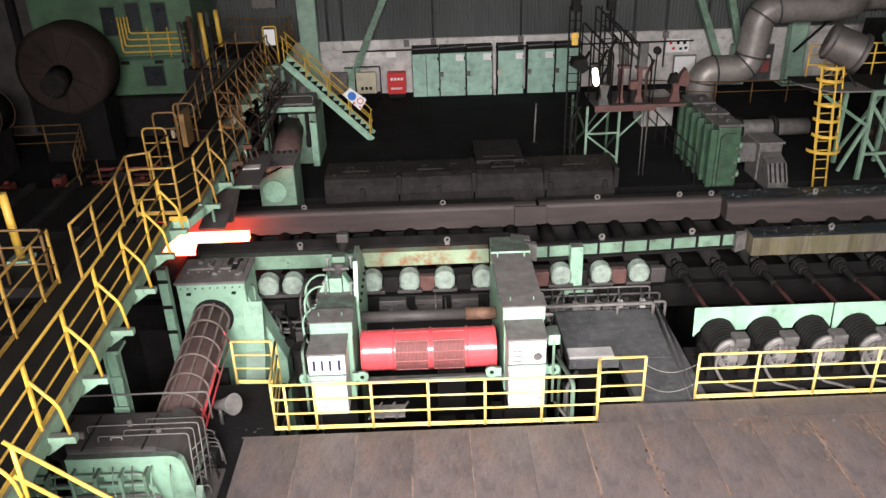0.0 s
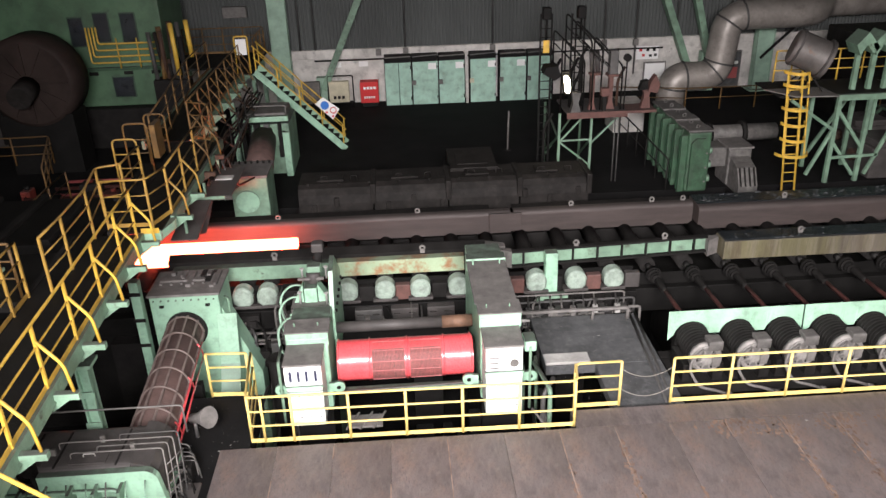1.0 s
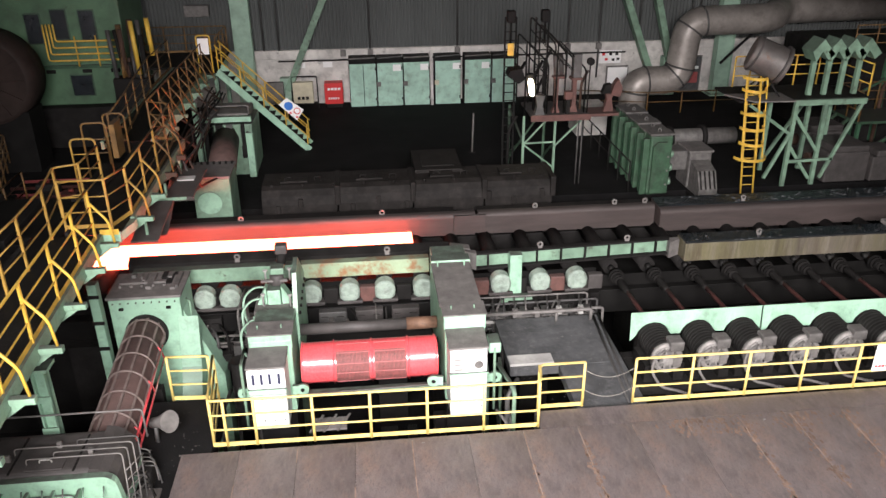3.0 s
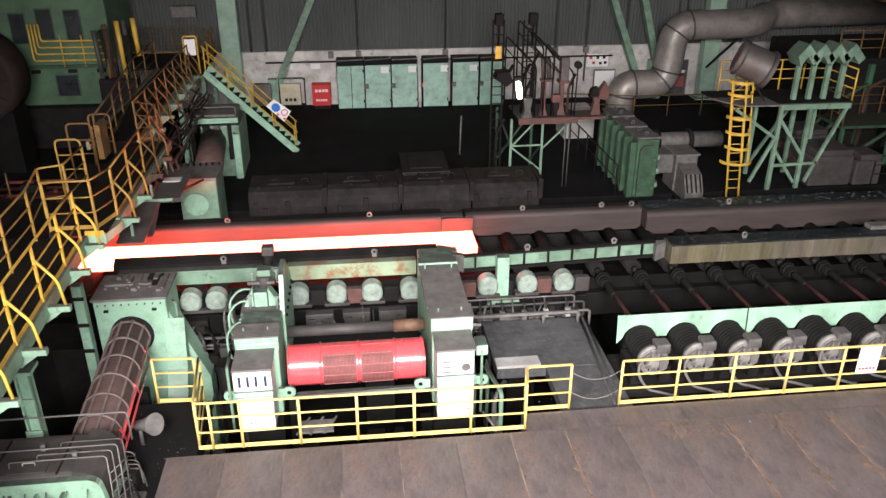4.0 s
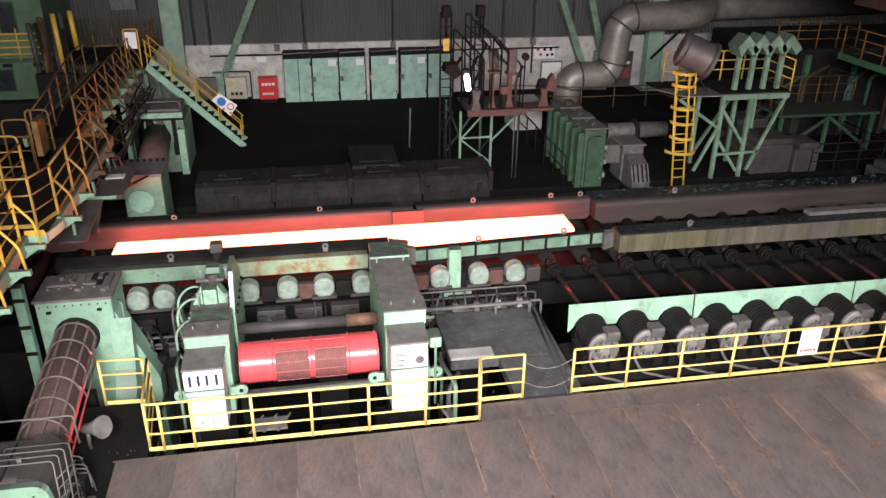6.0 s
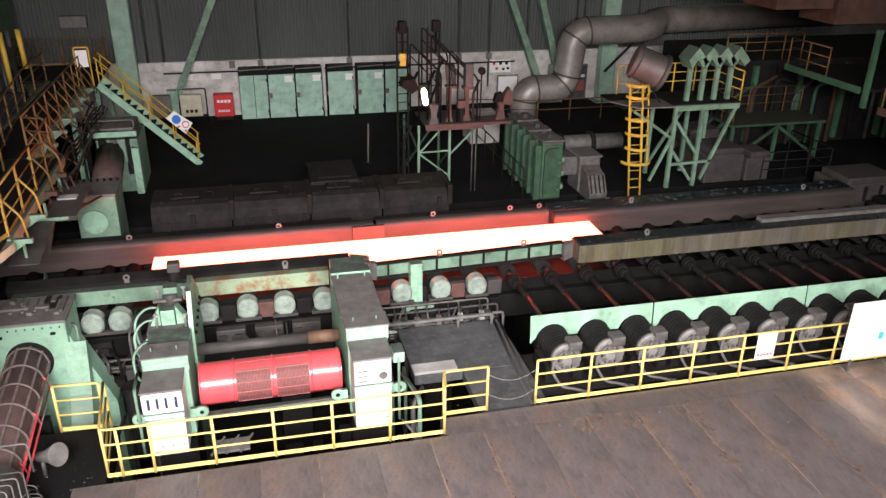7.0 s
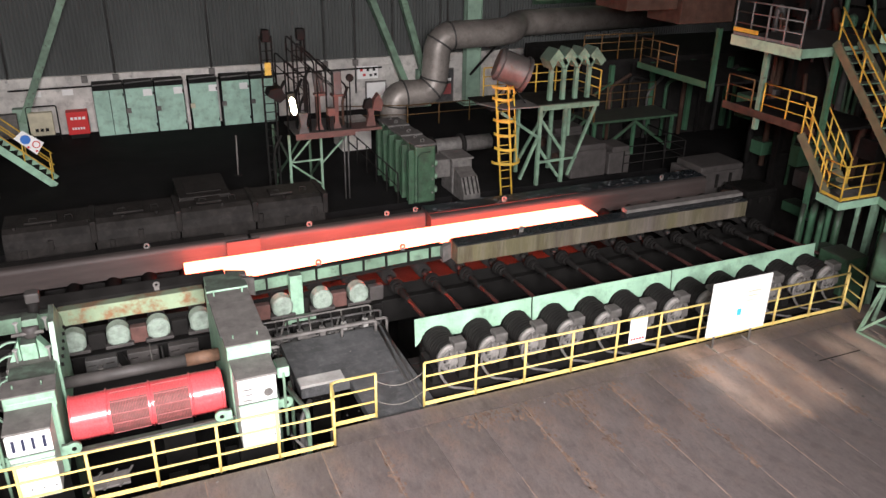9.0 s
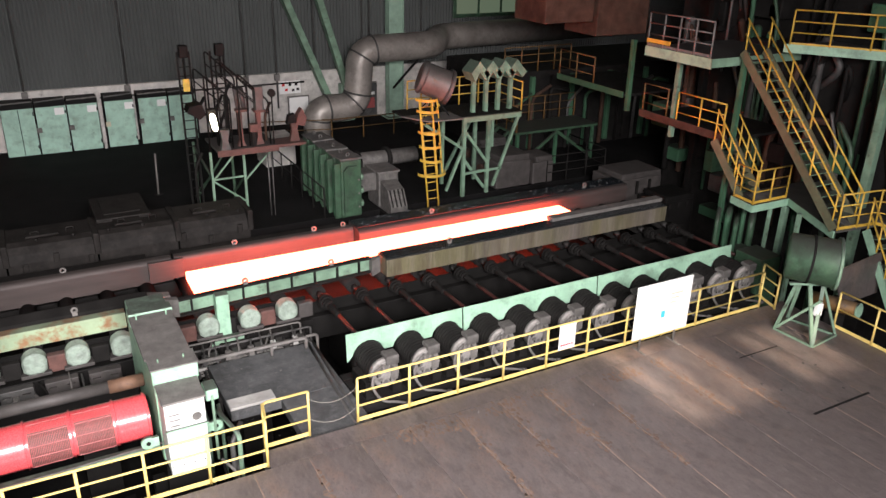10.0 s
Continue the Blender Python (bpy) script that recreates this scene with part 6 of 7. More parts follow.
part("strut", beam(nb(), (17.6, 37.5, 1.6), (18.4, 36.0, 3.4), 0.1, 0.1), SOOT, du)
wl = thing("clerestory_window", 24, 38.45, 4.9, "dim greenish window strip in the siding", "window")
GLASS = glow("dim_window_glass", (0.55, 0.75, 0.5), 0.18)
part("frame", bx(nb(), 21.6, 33.5, 38.4, 38.5, 4.9, 6.9, 0.02), GREEN, wl)
for i in range(8):
    part("pane", bx(nb(), 21.8 + i * 1.45, 23.1 + i * 1.45, 38.38, 38.399, 5.1, 6.75), GLASS, wl)
railing([(9.6, 35.5), (13.0, 34.6), (19.5, 34.6)], 0.0, 1.6, "yellow-brown railing along the back aisle", YELLOW_OLD_DIM, heights=(1.0, 0.55), toe=False)

# ---- light tower ----
tw = thing("light_tower", 6.2, 26.6, 0, "dark steel instrument tower with ladders and a lit floodlight", "tower")
LEG = [(5.52, 26.4), (6.62, 26.3), (5.3, 28.0), (6.62, 28.0)]
for x, y in LEG:
    part("leg", beam(nb(), (x, y, 0), (x, y, 2.44), 0.08, 0.08), MINT_OLD if y < 27 else GREEN, tw)
for p, q in (((5.52, 26.4, 1.42), (6.62, 26.3, 0.55)), ((5.52, 26.4, 1.45), (6.62, 26.3, 1.5)), ((5.52, 26.4, 0.45), (6.62, 26.3, 0.4)), ((6.62, 26.3, 1.34), (7.58, 26.3, 2.3)), ((5.52, 26.4, 1.4), (6.3, 26.3, 2.3)), ((5.3, 28, 0.6), (5.52, 26.4, 1.6)), ((5.3, 28, 2.3), (5.52, 26.4, 1.5)), ((5.3, 28, 0.4), (6.62, 28, 2.3)), ((6.62, 28, 0.4), (6.62, 26.3, 1.5))):
    part("brace", beam(nb(), p, q, 0.06, 0.06), MINT_OLD if p[1] < 27 else GREEN, tw)
part("platform", bx(nb(), 5.72, 7.8, 26.1, 28.0, 2.44, 2.52, 0.01), HOODM, tw)
part("platform_edge", bx(nb(), 5.7, 7.82, 26.04, 26.098, 2.32, 2.54, 0.01), REDBROWN, tw, "red-brown edge beam")
part("platform_arm", bx(nb(), 7.824, 8.9, 26.3, 27.2, 2.36, 2.46, 0.01), REDBROWN, tw)
for x, y in ((4.92, 27.2), (5.3, 27.2), (5.95, 27.0), (6.38, 27.0)):
    part("mast", beam(nb(), (x, y, 0.0 if x < 5.5 else 2.521), (x, y, 5.7), 0.06, 0.06), BLACK, tw)
for i in range(17):
    part("rung", tube(nb(), [(4.92, 27.2, 0.4 + i * 0.3), (5.3, 27.2, 0.4 + i * 0.3)], 0.018, 6), SOOT, tw)
for i in range(9):
    part("rung", tube(nb(), [(5.95, 27.0, 2.8 + i * 0.3), (6.38, 27.0, 2.8 + i * 0.3)], 0.018, 6), SOOT, tw)
for x in (5.03, 6.2):
    hd_ = part("camera_head", bx(nb(), x - 0.14, x + 0.14, 26.6, 26.9, 5.58, 5.98, 0.04), BLACK, tw)
    part("head_post", tube(nb(), [(x, 26.75, 4.9), (x, 26.75, 5.58)], 0.04, 8), BLACK, hd_)
part("yellow_tag", bx(nb(), 4.98, 5.2, 26.98, 27.0, 4.42, 4.85, 0.01), YELLOW_DEEP, tw)
for y in (26.35, 27.9):
    for xa, xb, za, zb in ((5.52, 6.3, 5.05, 4.25), (5.95, 6.9, 5.6, 4.6), (6.6, 7.62, 5.05, 4.02)):
        part("guard_loop", tube(nb(), bend([(xa, y, 2.52), (xa, y, za), (xb, y, zb), (xb, y, 2.52)], 0.16), 0.03, 8), BLACK, tw)
        part("guard_bar", tube(nb(), [(xa, y, za - 0.45), (xb, y, zb - 0.45)], 0.022, 6), BLACK, tw)
for x in (6.6, 6.79):
    part("gauge_tube", tube(nb(), [(x, 26.45, 3.85), (x - 0.05, 26.5, 4.5)], 0.085, 12), HOODM, tw)
    part("tube_cap", tube(nb(), [(x - 0.05, 26.5, 4.501), (x - 0.05, 26.5, 4.56)], 0.06, 10), SOOT, tw)
part("gauge_seat", bx(nb(), 6.5, 6.92, 26.35, 26.65, 3.72, 3.8, 0.01), REDBROWN, tw)
part("gauge_post", prism(nb(), [(6.5, 2.521), (6.78, 2.521), (6.7, 2.75), (6.7, 3.719), (6.58, 3.719), (6.58, 2.75)], "y", 26.4, 26.6), REDBROWN, tw)
part("tall_box", bx(nb(), 7.17, 7.45, 26.3, 26.65, 3.75, 4.55, 0.02), STEEL, tw)
part("box_seat", bx(nb(), 7.12, 7.5, 26.3, 26.7, 3.66, 3.747, 0.01), REDBROWN, tw)
part("box_post", prism(nb(), [(7.1, 2.521), (7.42, 2.521), (7.34, 2.8), (7.34, 3.659), (7.2, 3.659), (7.2, 2.8)], "y", 26.4, 26.6), REDBROWN, tw)
part("small_box", bx(nb(), 6.88, 7.16, 26.12, 26.36, 3.04, 3.32, 0.02), REDBROWN, tw, "small red-brown switch box")
part("small_post", bx(nb(), 6.95, 7.09, 26.18, 26.3, 2.521, 3.039, 0.01), SOOT, tw)
part("thin_pole", tube(nb(), [(7.72, 26.3, 2.5), (7.74, 26.3, 4.2)], 0.025, 6), SOOT, tw)
part("round_sensor", tube(nb(), [(7.74, 26.22, 4.3), (7.74, 26.36, 4.3)], 0.13, 14), SOOT, tw)
for i, (x, h) in enumerate(((5.95, 1.3), (6.25, 1.7), (7.6, 0.9), (6.05, 0.8))):
    part("cable", tube(nb(), bend([(x, 26.8, 2.52), (x, 26.8, 2.52 + h), (x + 0.3, 27.1, 2.9 + h)], 0.15), 0.05, 8), (BLACK, SOOT, RUSTY, SOOT)[i], tw)
part("lamp_hood", prism(nb(), [(4.82, 3.95), (4.9, 4.15), (5.3, 4.2), (5.42, 3.85), (5.2, 3.7)], "y", 25.9, 26.5), BLACK, tw)
part("hood_arm", beam(nb(), (5.3, 26.2, 4.1), (5.6, 26.9, 4.2), 0.08, 0.08), BLACK, tw)
b = nb()
tube(b, [(5.72, 26.10, 3.24), (5.7, 26.08, 3.33), (5.64, 26.06, 3.72), (5.61, 26.06, 3.82)], 0.1, 14, radii=[0.05, 0.095, 0.095, 0.05])
part("floodlight", b, LAMPGLOW, tw, "lit white floodlight lens")
part("lamp_case", prism(nb(), [(5.62, 3.15), (5.86, 3.2), (5.76, 3.95), (5.5, 3.92)], "y", 26.16, 26.45), BLACK, tw)
part("hopper", prism(nb(), [(5.84, 2.521), (6.2, 2.521), (6.1, 2.85), (6.18, 3.2), (5.86, 3.24), (5.92, 2.85)], "y", 26.12, 26.4), STEEL, tw)
sig = part("signal_head", prism(nb(), [(8.62, 3.05), (8.95, 2.98), (9.02, 3.3), (8.86, 3.62), (8.7, 3.4)], "y", 26.5, 26.8), REDBROWN, tw)
part("signal_visor", prism(nb(), [(8.3, 3.1), (8.6, 3.15), (8.6, 3.45), (8.38, 3.4)], "y", 26.5, 26.75), SOOT, sig)
part("signal_post", prism(nb(), [(8.4, 2.461), (8.75, 2.461), (8.68, 2.9), (8.72, 3.1), (8.45, 3.1), (8.5, 2.9)], "y", 26.55, 26.75), REDBROWN, tw)
for x in (7.38, 7.52):
    part("hanging_pipe", tube(nb(), [(x, 26.0, 0.0), (x, 26.0, 2.32)], 0.025, 6), STEEL, tw)
part("hung_tube", tube(nb(), bend([(5.3, 26.6, 2.4), (5.0, 26.5, 1.9), (4.98, 26.5, 0.1)], 0.2), 0.05, 8), SOOT, tw)

# ---- green pump units beyond the table ----
gp = thing("pump_bank", 9.7, 27, 0, "ribbed green pump bank with dusty grey tops", "pump")
for i in range(6):
    y = 24.6 + i * 0.68
    top = 2.1 - 0.04 * (i % 2)
    part("pump_block", bx(nb(), 9.52, 10.3, y, y + 0.6, 0, top, 0.07), GREEN, gp)
    part("fin", bx(nb(), 9.3, 9.515, y + 0.05, y + 0.17, 0.0, 2.0, 0.02), GREEN, gp)
    part("fin", bx(nb(), 9.36, 9.515, y + 0.38, y + 0.46, 0.0, 1.85, 0.02), STAND, gp)
    part("top_plate", bx(nb(), 9.48, 10.34, y - 0.02, y + 0.6, top + 0.003, top + 0.08, 0.03), MOTOR, gp)
    lug = part("lifting_eye", tube(nb(), [(9.9 + 0.06 * math.cos(radians(a)), y + 0.3, top + 0.13 + 0.06 * math.sin(radians(a))) for a in range(0, 361, 45)], 0.018, 5, caps=False), MOTOR, gp)
part("front_cover", prism(nb(), [(9.6, 0.1), (9.6, 1.75), (9.75, 1.9), (10.08, 1.9), (10.2, 1.75), (10.2, 0.1)], "y", 24.5, 24.598), GREEN, gp)
for zz in (0.4, 0.9, 1.4):
    part("cover_bolt", tube(nb(), [(10.14, 24.47, zz), (10.14, 24.499, zz)], 0.035, 8), DUSTY, gp)
    part("side_flange", tube(nb(), [(10.301, 24.85, zz), (10.42, 24.85, zz)], 0.13, 14), MINT_OLD, gp)
part("discharge", bx(nb(), 10.4, 11.2, 25.3, 26.1, 0.6, 1.3, 0.05), MOTOR, gp)
part("discharge", tube(nb(), [(10.36, 26.6, 1.4), (13.4, 26.6, 1.4)], 0.3, 18), MOTOR, gp)
part("flange", tube(nb(), [(12.1, 26.6, 1.4), (12.25, 26.6, 1.4)], 0.42, 18), SOOT, gp)
part("flange", tube(nb(), [(10.9, 26.6, 1.4), (11.02, 26.6, 1.4)], 0.4, 18), SOOT, gp)
th = thing("pump_motor", 11.5, 25.2, 0, "dusty grey boxy pump motor", "motor")
part("body", bx(nb(), 11.15, 11.95, 25.05, 26.1, 0.0, 1.3, 0.06), MOTOR, th)
part("body_lid", bx(nb(), 11.1, 12.0, 25.0, 26.15, 1.303, 1.38, 0.03), DUSTY, th)
part("front_hood", prism(nb(), [(25.04, 0.0), (25.04, 1.05), (24.4, 0.85), (24.1, 0.3), (24.1, 0.0)], "x", 11.2, 11.85), MOTOR, th)
for k in range(4):
    part("hood_rib", prism(nb(), [(24.38, 0.85), (24.08, 0.3), (24.04, 0.32), (24.34, 0.89)], "x", 11.25 + 0.16 * k, 11.29 + 0.16 * k), SOOT, th)
part("plinth", bx(nb(), 11.1, 11.95, 23.9, 24.896, -4.0, -0.001), SOOT, th)
railing([(9.0, 24.95), (9.0, 31.0)], 0.0, 1.2, "dull pipe railing beside the pump bank", SOOT, heights=(1.1, 0.6), toe=False)
pn = thing("concrete_block", 9.6, 33, 0, "pale stained concrete block by the aisle", "block")
part("block", bx(nb(), 8.9, 10.2, 31.6, 33.0, 0.0, 1.2, 0.03), CONCRETE, pn)

# ---- green access platform with fan and louvres ----
ap = thing("access_platform", 14.5, 25.3, 0, "mint steel access platform with a yellow caged ladder", "platform")
for x, y in ((14.6, 24.9), (14.6, 26.6), (15.7, 24.95), (16.1, 26.6), (16.9, 26.6)):
    part("leg", beam(nb(), (x, y, 0), (x, y, 3.1), 0.13, 0.13), MINT_OLD, ap)
part("fascia", bx(nb(), 14.55, 17.1, 24.82, 24.98, 2.9, 3.1, 0.01), MINT_OLD, ap)
part("deck", bx(nb(), 12.6, 17.3, 24.985, 27.0, 3.03, 3.1), SOOT, ap)
part("apron", prism(nb(), [(12.3, 25.6), (12.9, 24.5), (14.29, 24.4), (14.29, 25.6)], "z", 3.16, 3.2), DUSTY, ap)
for p, q in (((12.9, 24.8, 3.0), (14.55, 24.9, 1.9)), ((17.0, 24.9, 2.95), (15.95, 24.9, 0.25)), ((14.6, 24.9, 2.6), (15.7, 24.95, 1.2)), ((14.6, 26.6, 0.3), (16.1, 26.6, 2.9)), ((14.6, 24.9, 2.0), (13.9, 24.95, 0.3)), ((14.7, 25.0, 1.4), (15.6, 25.0, 0.2)), ((14.6, 24.9, 0.9), (16.3, 24.9, 0.95)), ((16.9, 26.6, 0.4), (15.7, 24.95, 2.6))):
    part("brace", beam(nb(), p, q, 0.1, 0.1), MINT_OLD, ap)
LADDER_Y = (24.35, 0.19)  # y at the foot, and how far it leans back a metre
for x in (12.83, 13.27):
    part("ladder_rail", tube(nb(), [(x, LADDER_Y[0], 0), (x, LADDER_Y[0] + 3.9 * LADDER_Y[1], 3.9)], 0.035, 8), YELLOW_DEEP, ap)
for i in range(12):
    zz = 0.3 + 0.3 * i
    part("rung", tube(nb(), [(12.83, LADDER_Y[0] + zz * LADDER_Y[1], zz), (13.27, LADDER_Y[0] + zz * LADDER_Y[1], zz)], 0.02, 6), YELLOW_DEEP, ap)
for zz, fl_ in ((1.25, 1.35), (1.75, 1.0), (2.25, 1.0), (2.75, 1.0), (3.5, 1.0), (3.9, 1.0)):
    yl = LADDER_Y[0] + zz * LADDER_Y[1]
    b = nb()
    loop = [(13.05 + 0.40 * fl_ * math.cos(radians(a)), yl + 0.5 * math.sin(radians(a))) for a in range(180, 361, 15)]
    strip = []
    for k, (xa, ya) in enumerate(loop):
        n_ = Vector((xa - 13.05, ya - yl, 0)).normalized() * 0.01
        strip.append([b.verts.new((xa + i * n_.x, ya + i * n_.y, zz + j)) for i, j in ((-1, -0.05), (1, -0.05), (1, 0.05), (-1, 0.05))])
    for p, q in zip(strip, strip[1:]):
        for k in range(4):
            b.faces.new((p[k], p[(k + 1) % 4], q[(k + 1) % 4], q[k]))
    b.faces.new(strip[0][::-1])
    b.faces.new(strip[-1])
    part("cage_hoop", b, YELLOW_DEEP, ap)
for a in (205, 270, 335):
    x, dy = 13.05 + 0.40 * math.cos(radians(a)), 0.5 * math.sin(radians(a))
    part("cage_strap", beam(nb(), (x, LADDER_Y[0] + 1.25 * LADDER_Y[1] + dy, 1.25), (x, LADDER_Y[0] + 3.9 * LADDER_Y[1] + dy, 3.9), 0.05, 0.012), YELLOW_DEEP, ap)
railing([(14.6, 26.9), (17.25, 26.9), (17.25, 25.1)], 3.1, 0.8, "yellow railing on the access platform", YELLOW_DEEP, toe=False)
railing([(13.2, 26.9), (14.4, 26.9)], 3.1, 0.8, "yellow railing on the access platform", YELLOW_DEEP, toe=False)
fn = thing("drum_fan", 13.5, 25.4, 3.2, "grey drum fan tilted on a frame", "fan")
b = nb()
tube(b, [(12.9, 25.3, 4.7), (12.95, 25.28, 4.68), (13.85, 24.98, 4.28), (13.95, 24.95, 4.24)], 0.55, 28, radii=[0.5, 0.56, 0.58, 0.64])
part("drum", b, FANGREY, fn)
for q in (0.12, 0.9):
    c = Vector((12.9, 25.3, 4.7)).lerp(Vector((13.95, 24.95, 4.24)), q)
    d = Vector((1.05, -0.35, -0.46)).normalized() * 0.03
    part("drum_rim", tube(nb(), [c - d, c + d], 0.61 if q < 0.5 else 0.66, 28), HOODM, fn)
for p in ((13.0, 25.1, 3.2), (14.0, 25.0, 3.2), (13.9, 25.8, 3.2), (13.1, 25.9, 3.2)):
    part("leg", beam(nb(), p, (13.5, 25.3, 3.95), 0.05, 0.05), SOOT, fn)
for i in range(4):
    x = 15.3 + i * 0.55
    lv = thing("peaked_hood", x, 25.6, 3.1, "mint peaked hood on a slim post", "hood", "peaked hoods")
    part("post", beam(nb(), (x, 25.5, 3.1), (x, 25.5, 4.5), 0.15, 0.15), MINT_OLD, lv)
    part("roof", prism(nb(), [(x - 0.12, 4.3), (x - 0.3, 4.65), (x + 0.05, 5.05), (x + 0.5, 4.55), (x + 0.3, 4.35), (x + 0.05, 4.65)], "y", 25.15, 25.9), MINT_OLD, lv)

# ---- dark drives at the table's far end ----
for i, (x, y, w, d, h, m_) in enumerate(((16.2, 25.0, 1.6, 1.6, 1.1, HOODM), (17.9, 24.95, 1.0, 1.2, 0.9, HOODM), (19.8, 21.95, 2.2, 1.6, 0.75, HOODM), (20.6, 20.3, 1.6, 1.4, 0.25, BLACK), (16.6, 27.2, 1.5, 1.4, 1.2, HOODM))):
    th = thing("end_drive", x + w / 2, y + d / 2, -4 if y < 24.9 else 0, "sooty boxed drive at the end of the table", "drive", "end drives")
    part("body", bx(nb(), x, x + w, y, y + d, -4 if y < 24.9 else 0, h, 0.05), m_, th)
    part("cover", bx(nb(), x + 0.1, x + w - 0.1, y - 0.06, y + d - 0.2, h + 0.003, h + 0.25, 0.06), m_, th)
    part("shaft_cap", tube(nb(), [(x - 0.3, y + d / 2, h * 0.6), (x - 0.001, y + d / 2, h * 0.6)], 0.22, 16), RUSTY, th)
    for k in range(0 if i < 2 else 3):
        part("rib", bx(nb(), x + 0.2 + k * w / 3.5, x + 0.3 + k * w / 3.5, y - 0.12, y - 0.061, h * 0.2, h * 0.9), SOOT, th)
railing([(18.6, 24.95), (21.6, 24.95), (21.6, 27.5)], 0, 1.1, "dull railing round the end drives", SOOT, toe=False)

# ---- stair structure at the right ----
rs_ = thing("mill_platform", 20.5, 18, -4, "mint multi-level steel platform of the next mill stand", "platform")
part("mid_deck", bx(nb(), 19.95, 23.0, 17.35, 21.4, 3.45, 3.54), SOOT, rs_)
part("mid_fascia", bx(nb(), 19.9, 19.948, 17.3, 21.4, 3.42, 3.68), RUSTY, rs_, "orange-brown toe plate")
part("far_deck", bx(nb(), 19.95, 23.0, 22.4, 26.5, 3.9, 3.99), SOOT, rs_)
part("far_fascia", bx(nb(), 19.9, 19.948, 22.4, 26.5, 3.87, 4.1), STAND, rs_)
part("low_deck", prism(nb(), [(19.8, 16.6), (19.65, 15.6), (21.3, 15.6), (20.05, 13.0), (23.5, 12.6), (23.5, 16.6)], "z", 1.8, 1.88), STEEL, rs_)
for p, q in (((19.8, 16.6), (19.65, 15.6)), ((19.65, 15.6), (21.3, 15.6)), ((21.3, 15.6), (20.05, 13.0))):
    part("low_fascia", beam(nb(), (*p, 1.75), (*q, 1.75), 0.04, 0.24), MINT, rs_)
part("top_deck", prism(nb(), [(21.7, 17.15), (23.6, 14.2), (23.95, 14.2), (23.95, 17.15)], "z", 6.35, 6.45), STEEL, rs_)
part("top_fascia", beam(nb(), (21.66, 17.13, 6.36), (23.56, 14.18, 6.36), 0.04, 0.26), MINT, rs_)
part("top_deck", bx(nb(), 19.0, 23.0, 17.5, 20.45, 6.0, 6.1), STEEL, rs_)
part("top_fascia", bx(nb(), 18.95, 18.998, 17.5, 20.45, 5.8, 6.12), MINT, rs_)
part("top_fascia", bx(nb(), 18.95, 23.0, 17.45, 17.498, 5.85, 6.12), MINT_OLD, rs_)
part("toe_plate", bx(nb(), 18.93, 18.949, 19.3, 20.4, 6.25, 6.38), YELLOW_DEEP, rs_)
# the rear right column is blackened to sink into the dark bay
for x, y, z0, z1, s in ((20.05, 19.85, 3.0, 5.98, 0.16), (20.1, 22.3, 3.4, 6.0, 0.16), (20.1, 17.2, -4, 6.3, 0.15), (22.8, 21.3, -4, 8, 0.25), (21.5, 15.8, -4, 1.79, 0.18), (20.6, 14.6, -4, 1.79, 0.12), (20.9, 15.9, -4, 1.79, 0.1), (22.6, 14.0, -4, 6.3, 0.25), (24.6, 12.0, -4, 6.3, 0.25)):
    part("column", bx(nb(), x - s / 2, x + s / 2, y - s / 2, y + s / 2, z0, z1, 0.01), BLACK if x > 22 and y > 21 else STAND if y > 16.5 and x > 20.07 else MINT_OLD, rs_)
railing([(19.95, 21.3), (19.95, 20.1)], 3.54, 1.2, "orange-yellow pipe railing of the platform", YELLOW_OLD_DIM, group="platform railings")
railing([(19.95, 19.6), (19.95, 17.5)], 3.54, 1.05, "orange-yellow pipe railing of the platform", YELLOW_DEEP, group="platform railings")
railing([(19.95, 26.4), (19.95, 24.2)], 4.0, 1.1, "orange-yellow pipe railing of the platform", YELLOW_OLD_DIM, group="platform railings")
railing([(19.8, 16.5), (19.7, 15.65), (21.2, 15.65)], 1.88, 0.8, "yellow railing round the low landing", YELLOW_DEEP, group="platform railings")
railing([(21.75, 17.0), (23.6, 14.13)], 6.45, 1.2, "yellow railing of the upper deck", YELLOW_DEEP, group="platform railings")
railing([(19.0, 20.4), (19.0, 17.6)], 6.12, 0.7, "grey railing of the upper deck", DUSTY, group="platform railings")
railing([(20.15, 13.0), (21.6, 12.8), (21.7, 12.0)], 1.88, 0.9, "yellow railing at the foot of the stair", YELLOW_DEEP, group="platform railings")
STAIRBROWN = mat("rust_edged_stair", (0.13, 0.13, 0.075), 0.6, var=0.4, scale=1.5, bump=0.25, rust=0.5, rustcol=(0.13, 0.07, 0.04), dust=0.4)
s1 = thing("steel_stair", 20.6, 15, 1.9, "long rust-edged mint stair with brown handrails", "stair")
stair(s1, (20.05, 17.3, 6.3), (20.05, 13.05, 1.9), "x", 1.0, 17, STAIRBROWN, YELLOW_DEEP, MINT_OLD)
s2 = thing("steel_stair", 20.0, 17, 1.9, "steep short stair between two landings", "stair")
stair(s2, (19.6, 17.5, 3.5), (19.85, 16.3, 1.9), "x", 0.8, 8, STAIRBROWN, YELLOW_DEEP, GREEN)
s3 = thing("steel_stair", 21.6, 11, 0, "lower mint stair down to the floor", "stair")
stair(s3, (20.9, 12.6, 1.9), (20.4, 10.6, -0.6), "x", 1.0, 11, MINT, YELLOW_DEEP, MINT_OLD)
